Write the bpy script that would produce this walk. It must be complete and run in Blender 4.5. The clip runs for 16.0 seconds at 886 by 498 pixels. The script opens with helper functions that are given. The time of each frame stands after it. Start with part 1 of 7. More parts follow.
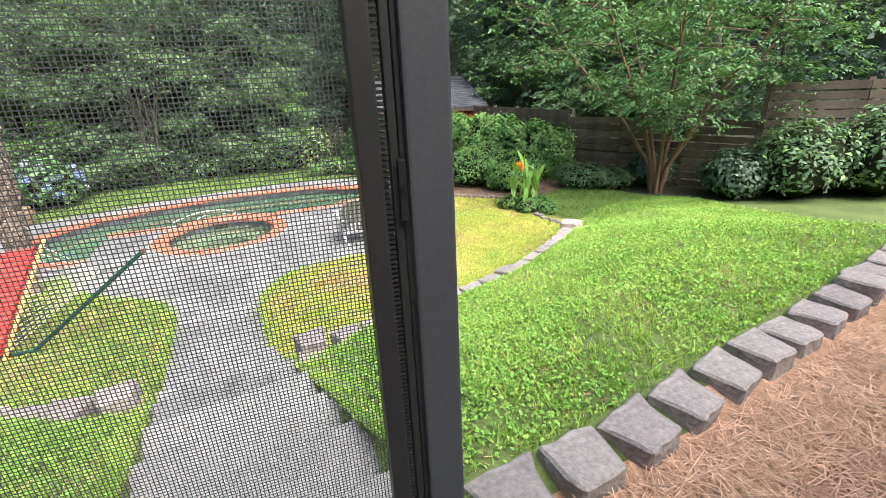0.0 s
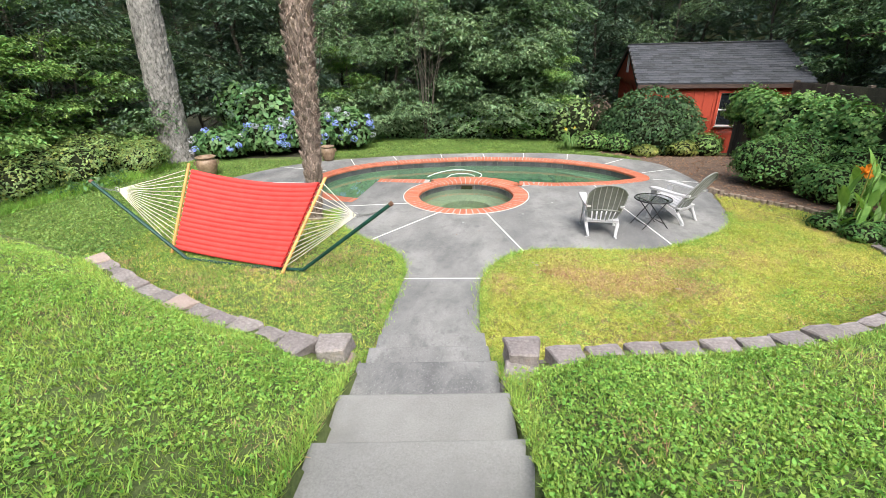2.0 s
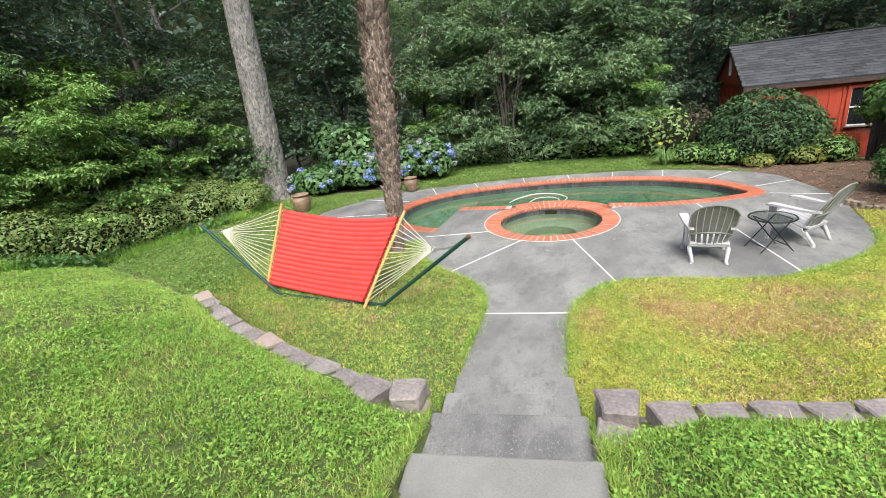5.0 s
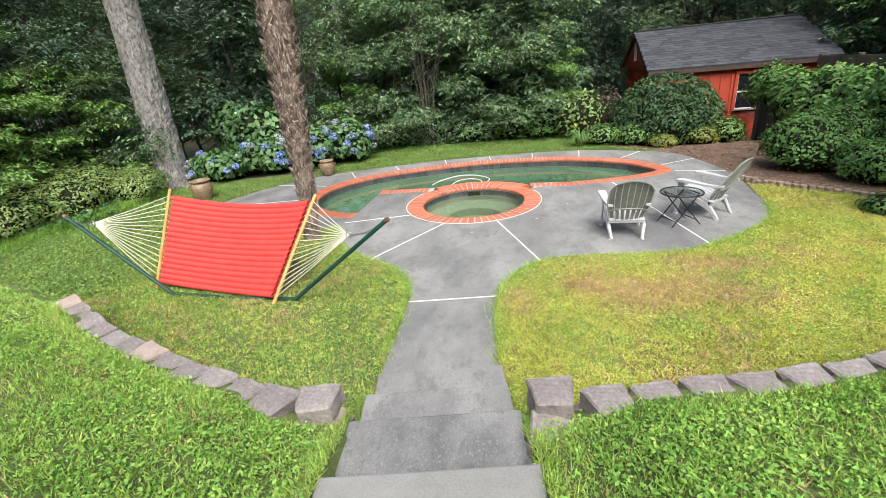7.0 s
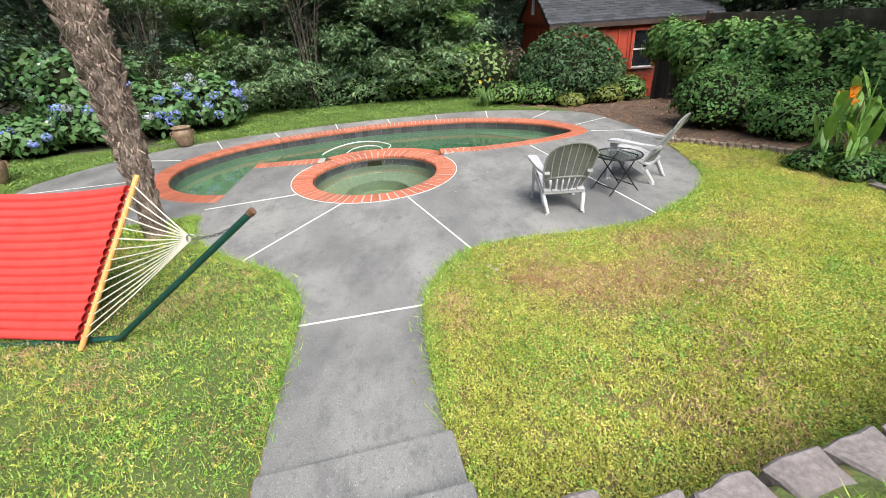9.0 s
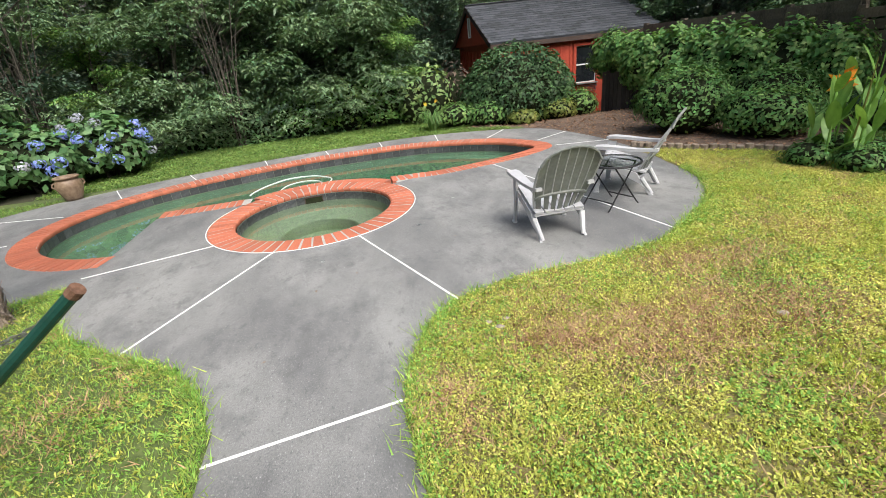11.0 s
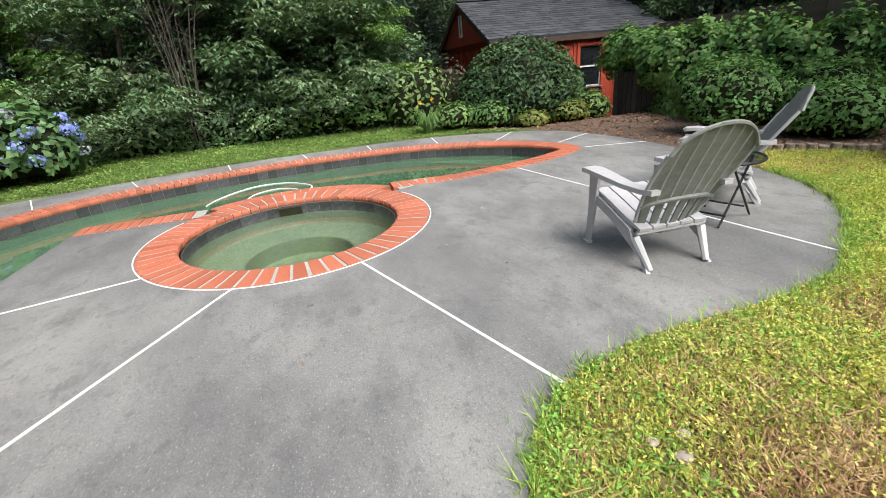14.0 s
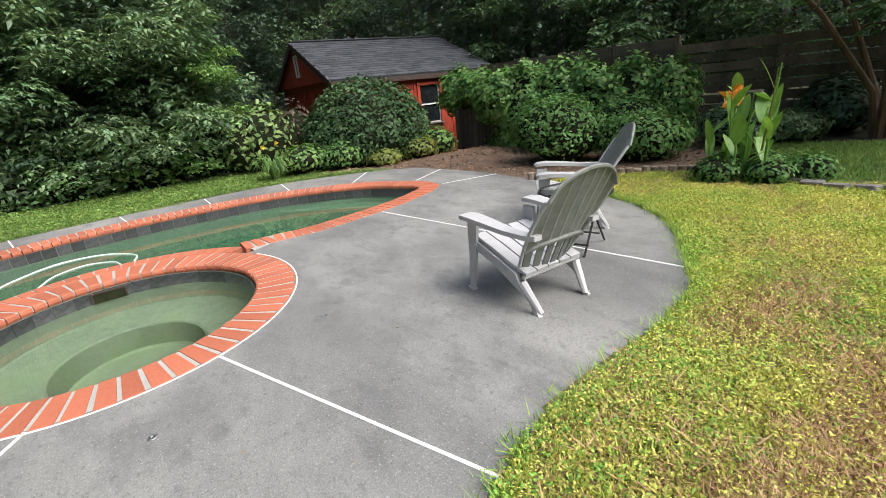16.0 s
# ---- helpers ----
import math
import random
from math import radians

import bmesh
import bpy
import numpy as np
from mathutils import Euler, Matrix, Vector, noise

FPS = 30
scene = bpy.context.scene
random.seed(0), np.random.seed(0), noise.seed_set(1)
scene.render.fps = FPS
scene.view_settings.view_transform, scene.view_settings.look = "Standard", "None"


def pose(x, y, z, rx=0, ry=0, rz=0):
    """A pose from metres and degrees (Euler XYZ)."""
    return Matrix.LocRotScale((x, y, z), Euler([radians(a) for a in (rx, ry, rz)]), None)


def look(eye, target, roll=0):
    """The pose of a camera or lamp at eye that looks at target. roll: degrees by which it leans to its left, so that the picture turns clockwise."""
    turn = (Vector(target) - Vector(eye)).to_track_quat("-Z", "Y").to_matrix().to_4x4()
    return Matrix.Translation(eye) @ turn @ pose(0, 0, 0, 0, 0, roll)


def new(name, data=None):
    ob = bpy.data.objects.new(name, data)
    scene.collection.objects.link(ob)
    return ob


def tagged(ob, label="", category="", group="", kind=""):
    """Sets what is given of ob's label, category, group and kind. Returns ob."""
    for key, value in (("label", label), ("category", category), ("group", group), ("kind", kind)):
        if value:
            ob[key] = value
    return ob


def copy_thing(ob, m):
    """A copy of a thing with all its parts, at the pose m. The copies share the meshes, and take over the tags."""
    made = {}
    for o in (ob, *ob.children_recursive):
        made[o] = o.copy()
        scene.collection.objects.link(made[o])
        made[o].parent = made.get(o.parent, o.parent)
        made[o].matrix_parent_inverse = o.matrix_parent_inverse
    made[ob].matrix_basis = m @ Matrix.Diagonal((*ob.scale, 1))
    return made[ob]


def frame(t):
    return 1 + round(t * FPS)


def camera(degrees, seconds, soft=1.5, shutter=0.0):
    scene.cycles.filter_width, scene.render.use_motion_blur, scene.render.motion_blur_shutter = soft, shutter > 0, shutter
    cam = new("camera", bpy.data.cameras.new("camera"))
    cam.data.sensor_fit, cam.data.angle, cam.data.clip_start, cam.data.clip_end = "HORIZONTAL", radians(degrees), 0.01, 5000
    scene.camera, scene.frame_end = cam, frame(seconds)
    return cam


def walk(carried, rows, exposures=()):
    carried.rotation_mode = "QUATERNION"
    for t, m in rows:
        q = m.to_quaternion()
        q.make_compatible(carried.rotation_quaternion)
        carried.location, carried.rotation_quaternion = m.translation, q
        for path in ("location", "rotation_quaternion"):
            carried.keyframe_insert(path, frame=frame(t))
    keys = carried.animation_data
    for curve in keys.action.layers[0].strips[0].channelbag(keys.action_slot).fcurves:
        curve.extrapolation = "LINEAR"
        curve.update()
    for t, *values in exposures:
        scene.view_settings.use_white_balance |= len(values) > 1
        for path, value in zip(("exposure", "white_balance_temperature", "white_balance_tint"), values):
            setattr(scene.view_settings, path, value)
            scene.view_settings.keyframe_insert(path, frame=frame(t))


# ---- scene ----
cam = camera(90.3, 16.0, soft=0.7)
PATH = [
    (0, (0.56, -1.58, 2.8), (1.284, 0.144, 2.091), -2.5),
    (0.3, (0.62, -1.6, 2.78), (1.241, 0.171, 2.088), -2.5),
    (0.5, (0.66, -1.58, 2.77), (1.181, 0.219, 2.069), -2.3),
    (0.7, (0.73, -1.54, 2.76), (1.138, 0.291, 2.066), -2.3),
    (1.0, (0.85, -1.41, 2.742), (1.043, 0.448, 2.027), -2.2),
    (1.2, (0.83, -1.25, 2.738), (0.87, 0.6, 1.985), -2.0),
    (1.5, (0.705, -1.048, 2.732), (0.606, 0.794, 1.958), -1.3),
    (2, (0.598, -0.715, 2.707), (0.322, 1.099, 1.912), -1.2),
    (2.5, (0.625, -0.545, 2.725), (0.209, 1.24, 1.923), -1.5),
    (3, (0.615, -0.479, 2.719), (0.056, 1.261, 1.905), -2.2),
    (3.5, (0.606, -0.454, 2.7), (-0.059, 1.248, 1.887), -3.2),
    (4, (0.604, -0.434, 2.691), (-0.1, 1.289, 1.96), -4.8),
    (4.2, (0.601, -0.436, 2.699), (-0.109, 1.306, 2.02), -5.5),
    (6.3, (0.683, -0.379, 2.743), (0.168, 1.424, 2.047), -7.6),
    (6.5, (0.67, -0.299, 2.726), (0.207, 1.51, 2.008), -7.0),
    (7, (0.591, -0.047, 2.553), (0.254, 1.77, 1.788), -5.7),
    (7.5, (0.514, 0.274, 2.505), (0.297, 2.094, 1.705), -4.2),
    (8, (0.488, 0.647, 2.492), (0.402, 2.456, 1.643), -3.6),
    (8.5, (0.399, 1.029, 2.286), (0.427, 2.806, 1.37), -3.7),
    (8.7, (0.374, 1.162, 2.254), (0.439, 2.928, 1.317), -3.8),
    (10.8, (0.255, 2.528, 1.71), (0.529, 4.344, 0.917), -6.0),
    (11, (0.263, 2.596, 1.746), (0.608, 4.39, 0.934), -6.4),
    (11.5, (0.3, 2.669, 1.755), (0.841, 4.394, 0.899), -6.3),
    (12, (0.24, 2.836, 1.691), (0.815, 4.551, 0.838), -4.0),
    (12.5, (0.177, 3.087, 1.636), (0.681, 4.856, 0.851), -2.4),
    (13, (0.18, 3.356, 1.495), (0.606, 5.164, 0.753), -2.2),
    (13.5, (0.099, 3.712, 1.34), (0.499, 5.529, 0.604), -3.2),
    (14, (0.048, 4.126, 1.305), (0.524, 5.912, 0.542), -5.1),
    (14.5, (0.16, 4.36, 1.331), (0.963, 6.036, 0.594), -6.1),
    (15, (0.18, 4.428, 1.364), (1.273, 5.945, 0.654), -6.5),
    (15.5, (0.115, 4.475, 1.377), (1.222, 5.987, 0.678), -6.0),
    (16, (0.085, 4.497, 1.394), (1.146, 6.048, 0.708), -5.9),
]
EXPOSURE = [(0.0, 1.32, 6300, 8), (0.6, 1.25, 6300, 8), (1.0, 1.2, 6300, 8), (1.5, 0.8, 6300, 8), (2.0, 0.7, 6300, 8), (3.0, 0.6, 6300, 8), (8.5, 0.55, 6300, 8), (11.0, 0.4, 6300, 8), (16.0, 0.38, 6300, 8)]
walk(cam, [(t, look(eye, target, roll)) for t, eye, target, roll in PATH], EXPOSURE)

# ---- sky and sun: an overcast summer day ----
SUN_EL, SUN_AZ = radians(52), radians(158)
world = bpy.data.worlds.new("World")
scene.world = world
world.use_nodes = True
wn = world.node_tree.nodes
sky = wn.new("ShaderNodeTexSky")
sky.sky_type = "NISHITA"
sky.sun_disc = False
sky.sun_elevation = SUN_EL
sky.sun_rotation = SUN_AZ
sky.air_density, sky.dust_density, sky.ozone_density = 1.0, 6.0, 1.0
wn["Background"].inputs["Strength"].default_value = 0.15
world.node_tree.links.new(sky.outputs[0], wn["Background"].inputs["Color"])
sun = new("sun", bpy.data.lights.new("sun", "SUN"))
sun.data.energy = 3.2
sun.data.angle = radians(50)
sun.data.color = (1.0, 0.975, 0.94)
sun.matrix_world = look((math.sin(SUN_AZ) * 20, math.cos(SUN_AZ) * 20, 20 * math.tan(SUN_EL)), (0, 0, 0))

# ---- materials ----
def rgb(c):
    return (c[0], c[1], c[2], 1.0)


def mat(name, a, b, fine=40.0, coarse=1.5, rough=0.8, bump=0.3, metal=0.0, island=0.0, objrand=0.0,
        thin=0.0, spec=0.4, stain=None, stain_scale=0.8, stain_cut=0.55, stain_w=0.16, stretch=(1, 1, 1), hue=0.0, fw=1.0, thin_tint=(1.0, 1.0, 0.6), speck=None):
    """Two-scale noise colour with bump; optional per-piece variation, stains and leaf translucency."""
    m = bpy.data.materials.new(name)
    m.use_nodes = True
    nt = m.node_tree
    n, l = nt.nodes, nt.links
    bs = n["Principled BSDF"]
    tc = n.new("ShaderNodeTexCoord")
    mp = n.new("ShaderNodeMapping")
    mp.inputs["Scale"].default_value = stretch
    l.new(tc.outputs["Object"], mp.inputs["Vector"])

    def noise_tex(scale, detail, rgh=0.6):
        t = n.new("ShaderNodeTexNoise")
        t.inputs["Scale"].default_value = scale
        t.inputs["Detail"].default_value = detail
        t.inputs["Roughness"].default_value = rgh
        l.new(mp.outputs[0], t.inputs["Vector"])
        return t.outputs["Fac"]

    f, c = noise_tex(fine, 5), noise_tex(coarse, 4)
    cw = n.new("ShaderNodeMath")
    cw.operation = "MULTIPLY"
    cw.inputs[1].default_value = 2.0 - fw
    l.new(c, cw.inputs[0])
    add = n.new("ShaderNodeMath")
    add.operation = "MULTIPLY_ADD"
    add.inputs[1].default_value = fw
    l.new(f, add.inputs[0])
    l.new(cw.outputs[0], add.inputs[2])
    rmp = n.new("ShaderNodeMapRange")
    rmp.inputs["From Min"].default_value, rmp.inputs["From Max"].default_value = 0.72, 1.28
    l.new(add.outputs[0], rmp.inputs["Value"])
    mx = n.new("ShaderNodeMix")
    mx.data_type = "RGBA"
    mx.inputs["A"].default_value, mx.inputs["B"].default_value = rgb(a), rgb(b)
    l.new(rmp.outputs[0], mx.inputs["Factor"])
    col = mx.outputs["Result"]
    if stain:
        s = noise_tex(stain_scale, 6, 0.65)
        r2 = n.new("ShaderNodeMapRange")
        r2.inputs["From Min"].default_value, r2.inputs["From Max"].default_value = stain_cut, stain_cut + stain_w
        l.new(s, r2.inputs["Value"])
        m2 = n.new("ShaderNodeMix")
        m2.data_type = "RGBA"
        m2.inputs["B"].default_value = rgb(stain)
        l.new(r2.outputs[0], m2.inputs["Factor"])
        l.new(col, m2.inputs["A"])
        col = m2.outputs["Result"]
    if speck:
        for scale, cut, tone, amount in speck:
            s = noise_tex(scale, 3, 0.7)
            r3 = n.new("ShaderNodeMapRange")
            r3.inputs["From Min"].default_value, r3.inputs["From Max"].default_value = cut, cut + 0.12
            r3.inputs["To Max"].default_value = amount
            l.new(s, r3.inputs["Value"])
            m3 = n.new("ShaderNodeMix")
            m3.data_type = "RGBA"
            m3.inputs["B"].default_value = rgb(tone)
            l.new(r3.outputs[0], m3.inputs["Factor"])
            l.new(col, m3.inputs["A"])
            col = m3.outputs["Result"]
    if island or objrand:
        if island:
            src = n.new("ShaderNodeNewGeometry").outputs["Random Per Island"]
        else:
            src = n.new("ShaderNodeObjectInfo").outputs["Random"]
        k = island or objrand
        v = n.new("ShaderNodeMapRange")
        v.inputs["To Min"].default_value, v.inputs["To Max"].default_value = 1 - k, 1 + k
        l.new(src, v.inputs["Value"])
        hs = n.new("ShaderNodeHueSaturation")
        l.new(v.outputs[0], hs.inputs["Value"])
        if hue:
            w = n.new("ShaderNodeMath")
            w.operation = "MULTIPLY"
            w.inputs[1].default_value = 7.31
            l.new(src, w.inputs[0])
            fr = n.new("ShaderNodeMath")
            fr.operation = "FRACT"
            l.new(w.outputs[0], fr.inputs[0])
            h = n.new("ShaderNodeMapRange")
            h.inputs["To Min"].default_value, h.inputs["To Max"].default_value = 0.5 - hue, 0.5 + hue
            l.new(fr.outputs[0], h.inputs["Value"])
            l.new(h.outputs[0], hs.inputs["Hue"])
        l.new(col, hs.inputs["Color"])
        col = hs.outputs["Color"]
    l.new(col, bs.inputs["Base Color"])
    bs.inputs["Roughness"].default_value = rough
    bs.inputs["Metallic"].default_value = metal
    bs.inputs["Specular IOR Level"].default_value = spec
    if bump:
        bp = n.new("ShaderNodeBump")
        bp.inputs["Strength"].default_value = bump
        bp.inputs["Distance"].default_value = 0.02
        l.new(f, bp.inputs["Height"])
        l.new(bp.outputs[0], bs.inputs["Normal"])
    if thin:
        tr = n.new("ShaderNodeBsdfTranslucent")
        tint = n.new("ShaderNodeMix")
        tint.data_type, tint.blend_type = "RGBA", "MULTIPLY"
        tint.inputs["Factor"].default_value = 1.0
        tint.inputs["B"].default_value = rgb(thin_tint)
        l.new(col, tint.inputs["A"])
        l.new(tint.outputs["Result"], tr.inputs["Color"])
        ms = n.new("ShaderNodeMixShader")
        ms.inputs[0].default_value = thin
        l.new(bs.outputs[0], ms.inputs[1])
        l.new(tr.outputs[0], ms.inputs[2])
        l.new(ms.outputs[0], n["Material Output"].inputs["Surface"])
    return m


def clear(name, color, ior, rough=0.0, trans=1.0, ripple=0.0, ripple_scale=6.0):
    m = bpy.data.materials.new(name)
    m.use_nodes = True
    n, l = m.node_tree.nodes, m.node_tree.links
    bs = n["Principled BSDF"]
    bs.inputs["Base Color"].default_value = rgb(color)
    bs.inputs["IOR"].default_value = ior
    bs.inputs["Roughness"].default_value = rough
    bs.inputs["Transmission Weight"].default_value = trans
    if ripple:
        t = n.new("ShaderNodeTexNoise")
        t.inputs["Scale"].default_value = ripple_scale
        bp = n.new("ShaderNodeBump")
        bp.inputs["Strength"].default_value = ripple
        bp.inputs["Distance"].default_value = 0.01
        l.new(t.outputs["Fac"], bp.inputs["Height"])
        l.new(bp.outputs[0], bs.inputs["Normal"])
    return m


M_CONC = mat("weathered_concrete", (0.128, 0.129, 0.128), (0.305, 0.302, 0.291), 150, 0.9, 0.85, 0.1, fw=0.8, stain=(0.112, 0.112, 0.114), stain_scale=1.15, stain_cut=0.47, stain_w=0.24, stretch=(1, 0.6, 1), speck=((4, 0.55, (0.105, 0.105, 0.107), 0.45), (14, 0.565, (0.10, 0.10, 0.102), 0.4), (38, 0.57, (0.10, 0.10, 0.102), 0.5), (70, 0.58, (0.085, 0.085, 0.087), 0.6), (95, 0.585, (0.44, 0.44, 0.43), 0.65)))
M_STEP = mat("step_concrete", (0.195, 0.192, 0.182), (0.300, 0.296, 0.280), 90, 1.2, 0.85, 0.14, fw=0.9, objrand=0.05, stain=(0.20, 0.197, 0.187), stain_scale=1.6, stain_cut=0.5, stain_w=0.28, speck=((80, 0.66, (0.5, 0.5, 0.47), 0.6), (30, 0.66, (0.14, 0.14, 0.13), 0.6)))
M_CAULK = mat("white_joint", (0.70, 0.70, 0.68), (0.82, 0.82, 0.80), 30, 2, 0.7, 0.05)
M_BRICK = mat("coping_brick", (0.391, 0.111, 0.060), (0.510, 0.170, 0.098), 70, 3, 0.75, 0.2, objrand=0.16, stain=(0.36, 0.12, 0.075), stain_scale=4, stain_cut=0.6)
M_MORTAR = mat("mortar", (0.332, 0.325, 0.301), (0.444, 0.427, 0.396), 50, 4, 0.9, 0.2)
M_TILE = mat("waterline_tile", (0.039, 0.043, 0.046), (0.100, 0.104, 0.107), 25, 5, 0.3, 0.1, objrand=0.3)
M_PLASTER = mat("pool_plaster", (0.17, 0.205, 0.155), (0.245, 0.275, 0.205), 12, 1.2, 0.8, 0.1, stain=(0.20, 0.25, 0.15), stain_scale=1.2, stain_cut=0.55)
# plaster painted darker to stand in for light lost in deep water
M_DEEP = mat("depth_darkened_plaster", (0.025, 0.09, 0.055), (0.04, 0.12, 0.07), 8, 1.0, 0.8, 0.05)
M_WATER = clear("pool_water", (0.23, 0.45, 0.29), 1.33, 0.02, 0.86, 0.10, 5.0)
M_SPAWATER = clear("spa_water", (0.66, 0.80, 0.66), 1.33, 0.02, 1.0, 0.08, 6.0)
M_BLOCK = mat("retaining_block", (0.165, 0.146, 0.140), (0.329, 0.293, 0.283), 45, 5, 0.9, 0.5, objrand=0.16, stain=(0.27, 0.20, 0.15), stain_scale=3, stain_cut=0.6, hue=0.015)
M_PALEBLOCK = mat("pale_cap_block", (0.340, 0.264, 0.230), (0.442, 0.357, 0.315), 45, 5, 0.9, 0.5, objrand=0.1)
M_LAWN = mat("lawn_ground", (0.06, 0.088, 0.025), (0.145, 0.185, 0.055), 30, 1.3, 0.95, 0.8, stain=(0.17, 0.17, 0.06), stain_scale=1.4, stain_cut=0.64)
M_TERR = mat("dry_lawn_ground", (0.115, 0.105, 0.04), (0.25, 0.21, 0.085), 30, 1.1, 0.95, 0.8, stain=(0.28, 0.19, 0.09), stain_scale=1.0, stain_cut=0.58)
M_MULCH = mat("bark_mulch", (0.076, 0.050, 0.035), (0.184, 0.127, 0.092), 60, 3, 0.95, 0.8)
M_STRAW = mat("pine_straw_ground", (0.288, 0.162, 0.101), (0.552, 0.335, 0.217), 70, 3, 0.95, 0.8)
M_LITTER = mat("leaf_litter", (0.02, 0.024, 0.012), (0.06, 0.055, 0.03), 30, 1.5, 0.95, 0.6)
M_RED = mat("red_barn_paint", (0.324, 0.041, 0.020), (0.450, 0.068, 0.032), 30, 2, 0.7, 0.15, stain=(0.26, 0.04, 0.025), stain_scale=2.0, stain_cut=0.57, stretch=(1, 1, 0.25))
M_SHINGLE = mat("asphalt_shingle", (0.036, 0.039, 0.045), (0.078, 0.083, 0.095), 90, 4, 0.95, 0.5, objrand=0.34)
M_DARKTRIM = mat("dark_trim", (0.045, 0.03, 0.025), (0.08, 0.05, 0.04), 30, 3, 0.7, 0.1)
M_WHITE = mat("white_paint", (0.62, 0.62, 0.60), (0.76, 0.76, 0.74), 40, 3, 0.5, 0.05)
M_PANE = mat("dark_window_glass", (0.012, 0.014, 0.016), (0.02, 0.024, 0.026), 4, 1, 0.06, 0.0, spec=0.6)
M_FENCE = mat("weathered_fence_wood", (0.058, 0.046, 0.036), (0.135, 0.108, 0.084), 40, 3, 0.9, 0.4, objrand=0.25, stretch=(1, 1, 0.6))
M_GATE = mat("brown_gate_wood", (0.036, 0.029, 0.024), (0.076, 0.062, 0.051), 40, 3, 0.9, 0.4, objrand=0.3, stretch=(1, 1, 0.2))
M_BARK = mat("grey_bark", (0.10, 0.097, 0.09), (0.29, 0.28, 0.262), 26, 5, 0.95, 1.0, stretch=(1, 1, 0.45), fw=1.3, stain=(0.05, 0.047, 0.042), stain_scale=16, stain_cut=0.52)
M_DARKBARK = mat("dark_bark", (0.045, 0.04, 0.032), (0.13, 0.11, 0.09), 20, 2, 0.95, 0.8, stretch=(1, 1, 0.3))
M_CRAPE = mat("smooth_tan_bark", (0.093, 0.051, 0.030), (0.167, 0.102, 0.065), 14, 3, 0.7, 0.2, stretch=(1, 1, 0.3))
M_PALM = mat("palm_fibre", (0.110, 0.086, 0.070), (0.40, 0.315, 0.262), 50, 5, 0.95, 0.8, island=0.45)
M_CHAIRW = mat("white_resin", (0.418, 0.418, 0.432), (0.502, 0.502, 0.516), 25, 3, 0.45, 0.05, stain=(0.50, 0.50, 0.49), stain_scale=5, stain_cut=0.6)
M_CHAIRG = mat("mottled_grey_resin", (0.15, 0.16, 0.148), (0.245, 0.255, 0.238), 25, 4, 0.6, 0.1, stain=(0.15, 0.16, 0.145), stain_scale=4, stain_cut=0.58)
M_IRON = mat("dark_iron", (0.020, 0.020, 0.022), (0.050, 0.050, 0.050), 40, 5, 0.5, 0.1, metal=0.5)
M_GLASS = clear("table_glass", (0.75, 0.80, 0.80), 1.45, 0.05, 1.0)
M_REDCLOTH = mat("red_quilted_fabric", (0.530, 0.038, 0.034), (0.665, 0.062, 0.052), 200, 6, 0.75, 0.15)
M_BAMBOO = mat("varnished_wood", (0.48, 0.25, 0.07), (0.62, 0.35, 0.12), 30, 6, 0.45, 0.1)
M_ROPE = mat("cotton_rope", (0.55, 0.53, 0.43), (0.7, 0.68, 0.57), 200, 9, 0.9, 0.2)
M_GREENSTEEL = mat("green_painted_steel", (0.008, 0.042, 0.032), (0.014, 0.065, 0.05), 40, 4, 0.4, 0.1, stain=(0.10, 0.05, 0.03), stain_scale=9, stain_cut=0.68)
M_RUST = mat("rusty_steel", (0.10, 0.05, 0.03), (0.26, 0.14, 0.09), 60, 9, 0.8, 0.3)
M_CHAIN = mat("steel_chain", (0.30, 0.30, 0.30), (0.45, 0.45, 0.44), 60, 9, 0.4, 0.1, metal=0.9)
M_TERRACOTTA = mat("mottled_glazed_clay", (0.145, 0.093, 0.060), (0.306, 0.221, 0.145), 18, 5, 0.45, 0.2)
M_HOSE = mat("white_hose", (0.62, 0.70, 0.64), (0.74, 0.80, 0.74), 30, 5, 0.5, 0.05)
M_BRONZE = mat("dark_bronze_aluminium", (0.024, 0.022, 0.022), (0.036, 0.033, 0.032), 160, 4, 0.5, 0.08)
# stile colour lightened, the sky's reflection painted into it
M_BRONZE2 = mat("painted_sheen_aluminium", (0.06, 0.061, 0.067), (0.085, 0.086, 0.094), 200, 3, 0.42, 0.05)
M_SCREEN = mat("screen_fibre", (0.075, 0.075, 0.078), (0.105, 0.105, 0.11), 100, 9, 0.6, 0.0)
M_HOUSE = mat("house_siding", (0.30, 0.29, 0.27), (0.38, 0.37, 0.35), 20, 2, 0.8, 0.1)
M_LOG = mat("split_edging_log", (0.16, 0.12, 0.09), (0.32, 0.26, 0.20), 30, 6, 0.9, 0.4, objrand=0.2)
M_STONE = mat("small_stone", (0.30, 0.25, 0.20), (0.48, 0.42, 0.36), 30, 6, 0.85, 0.3, objrand=0.2)
M_DEADLEAF = mat("fallen_leaf", (0.22, 0.11, 0.06), (0.36, 0.22, 0.13), 60, 9, 0.8, 0.1, island=0.3)

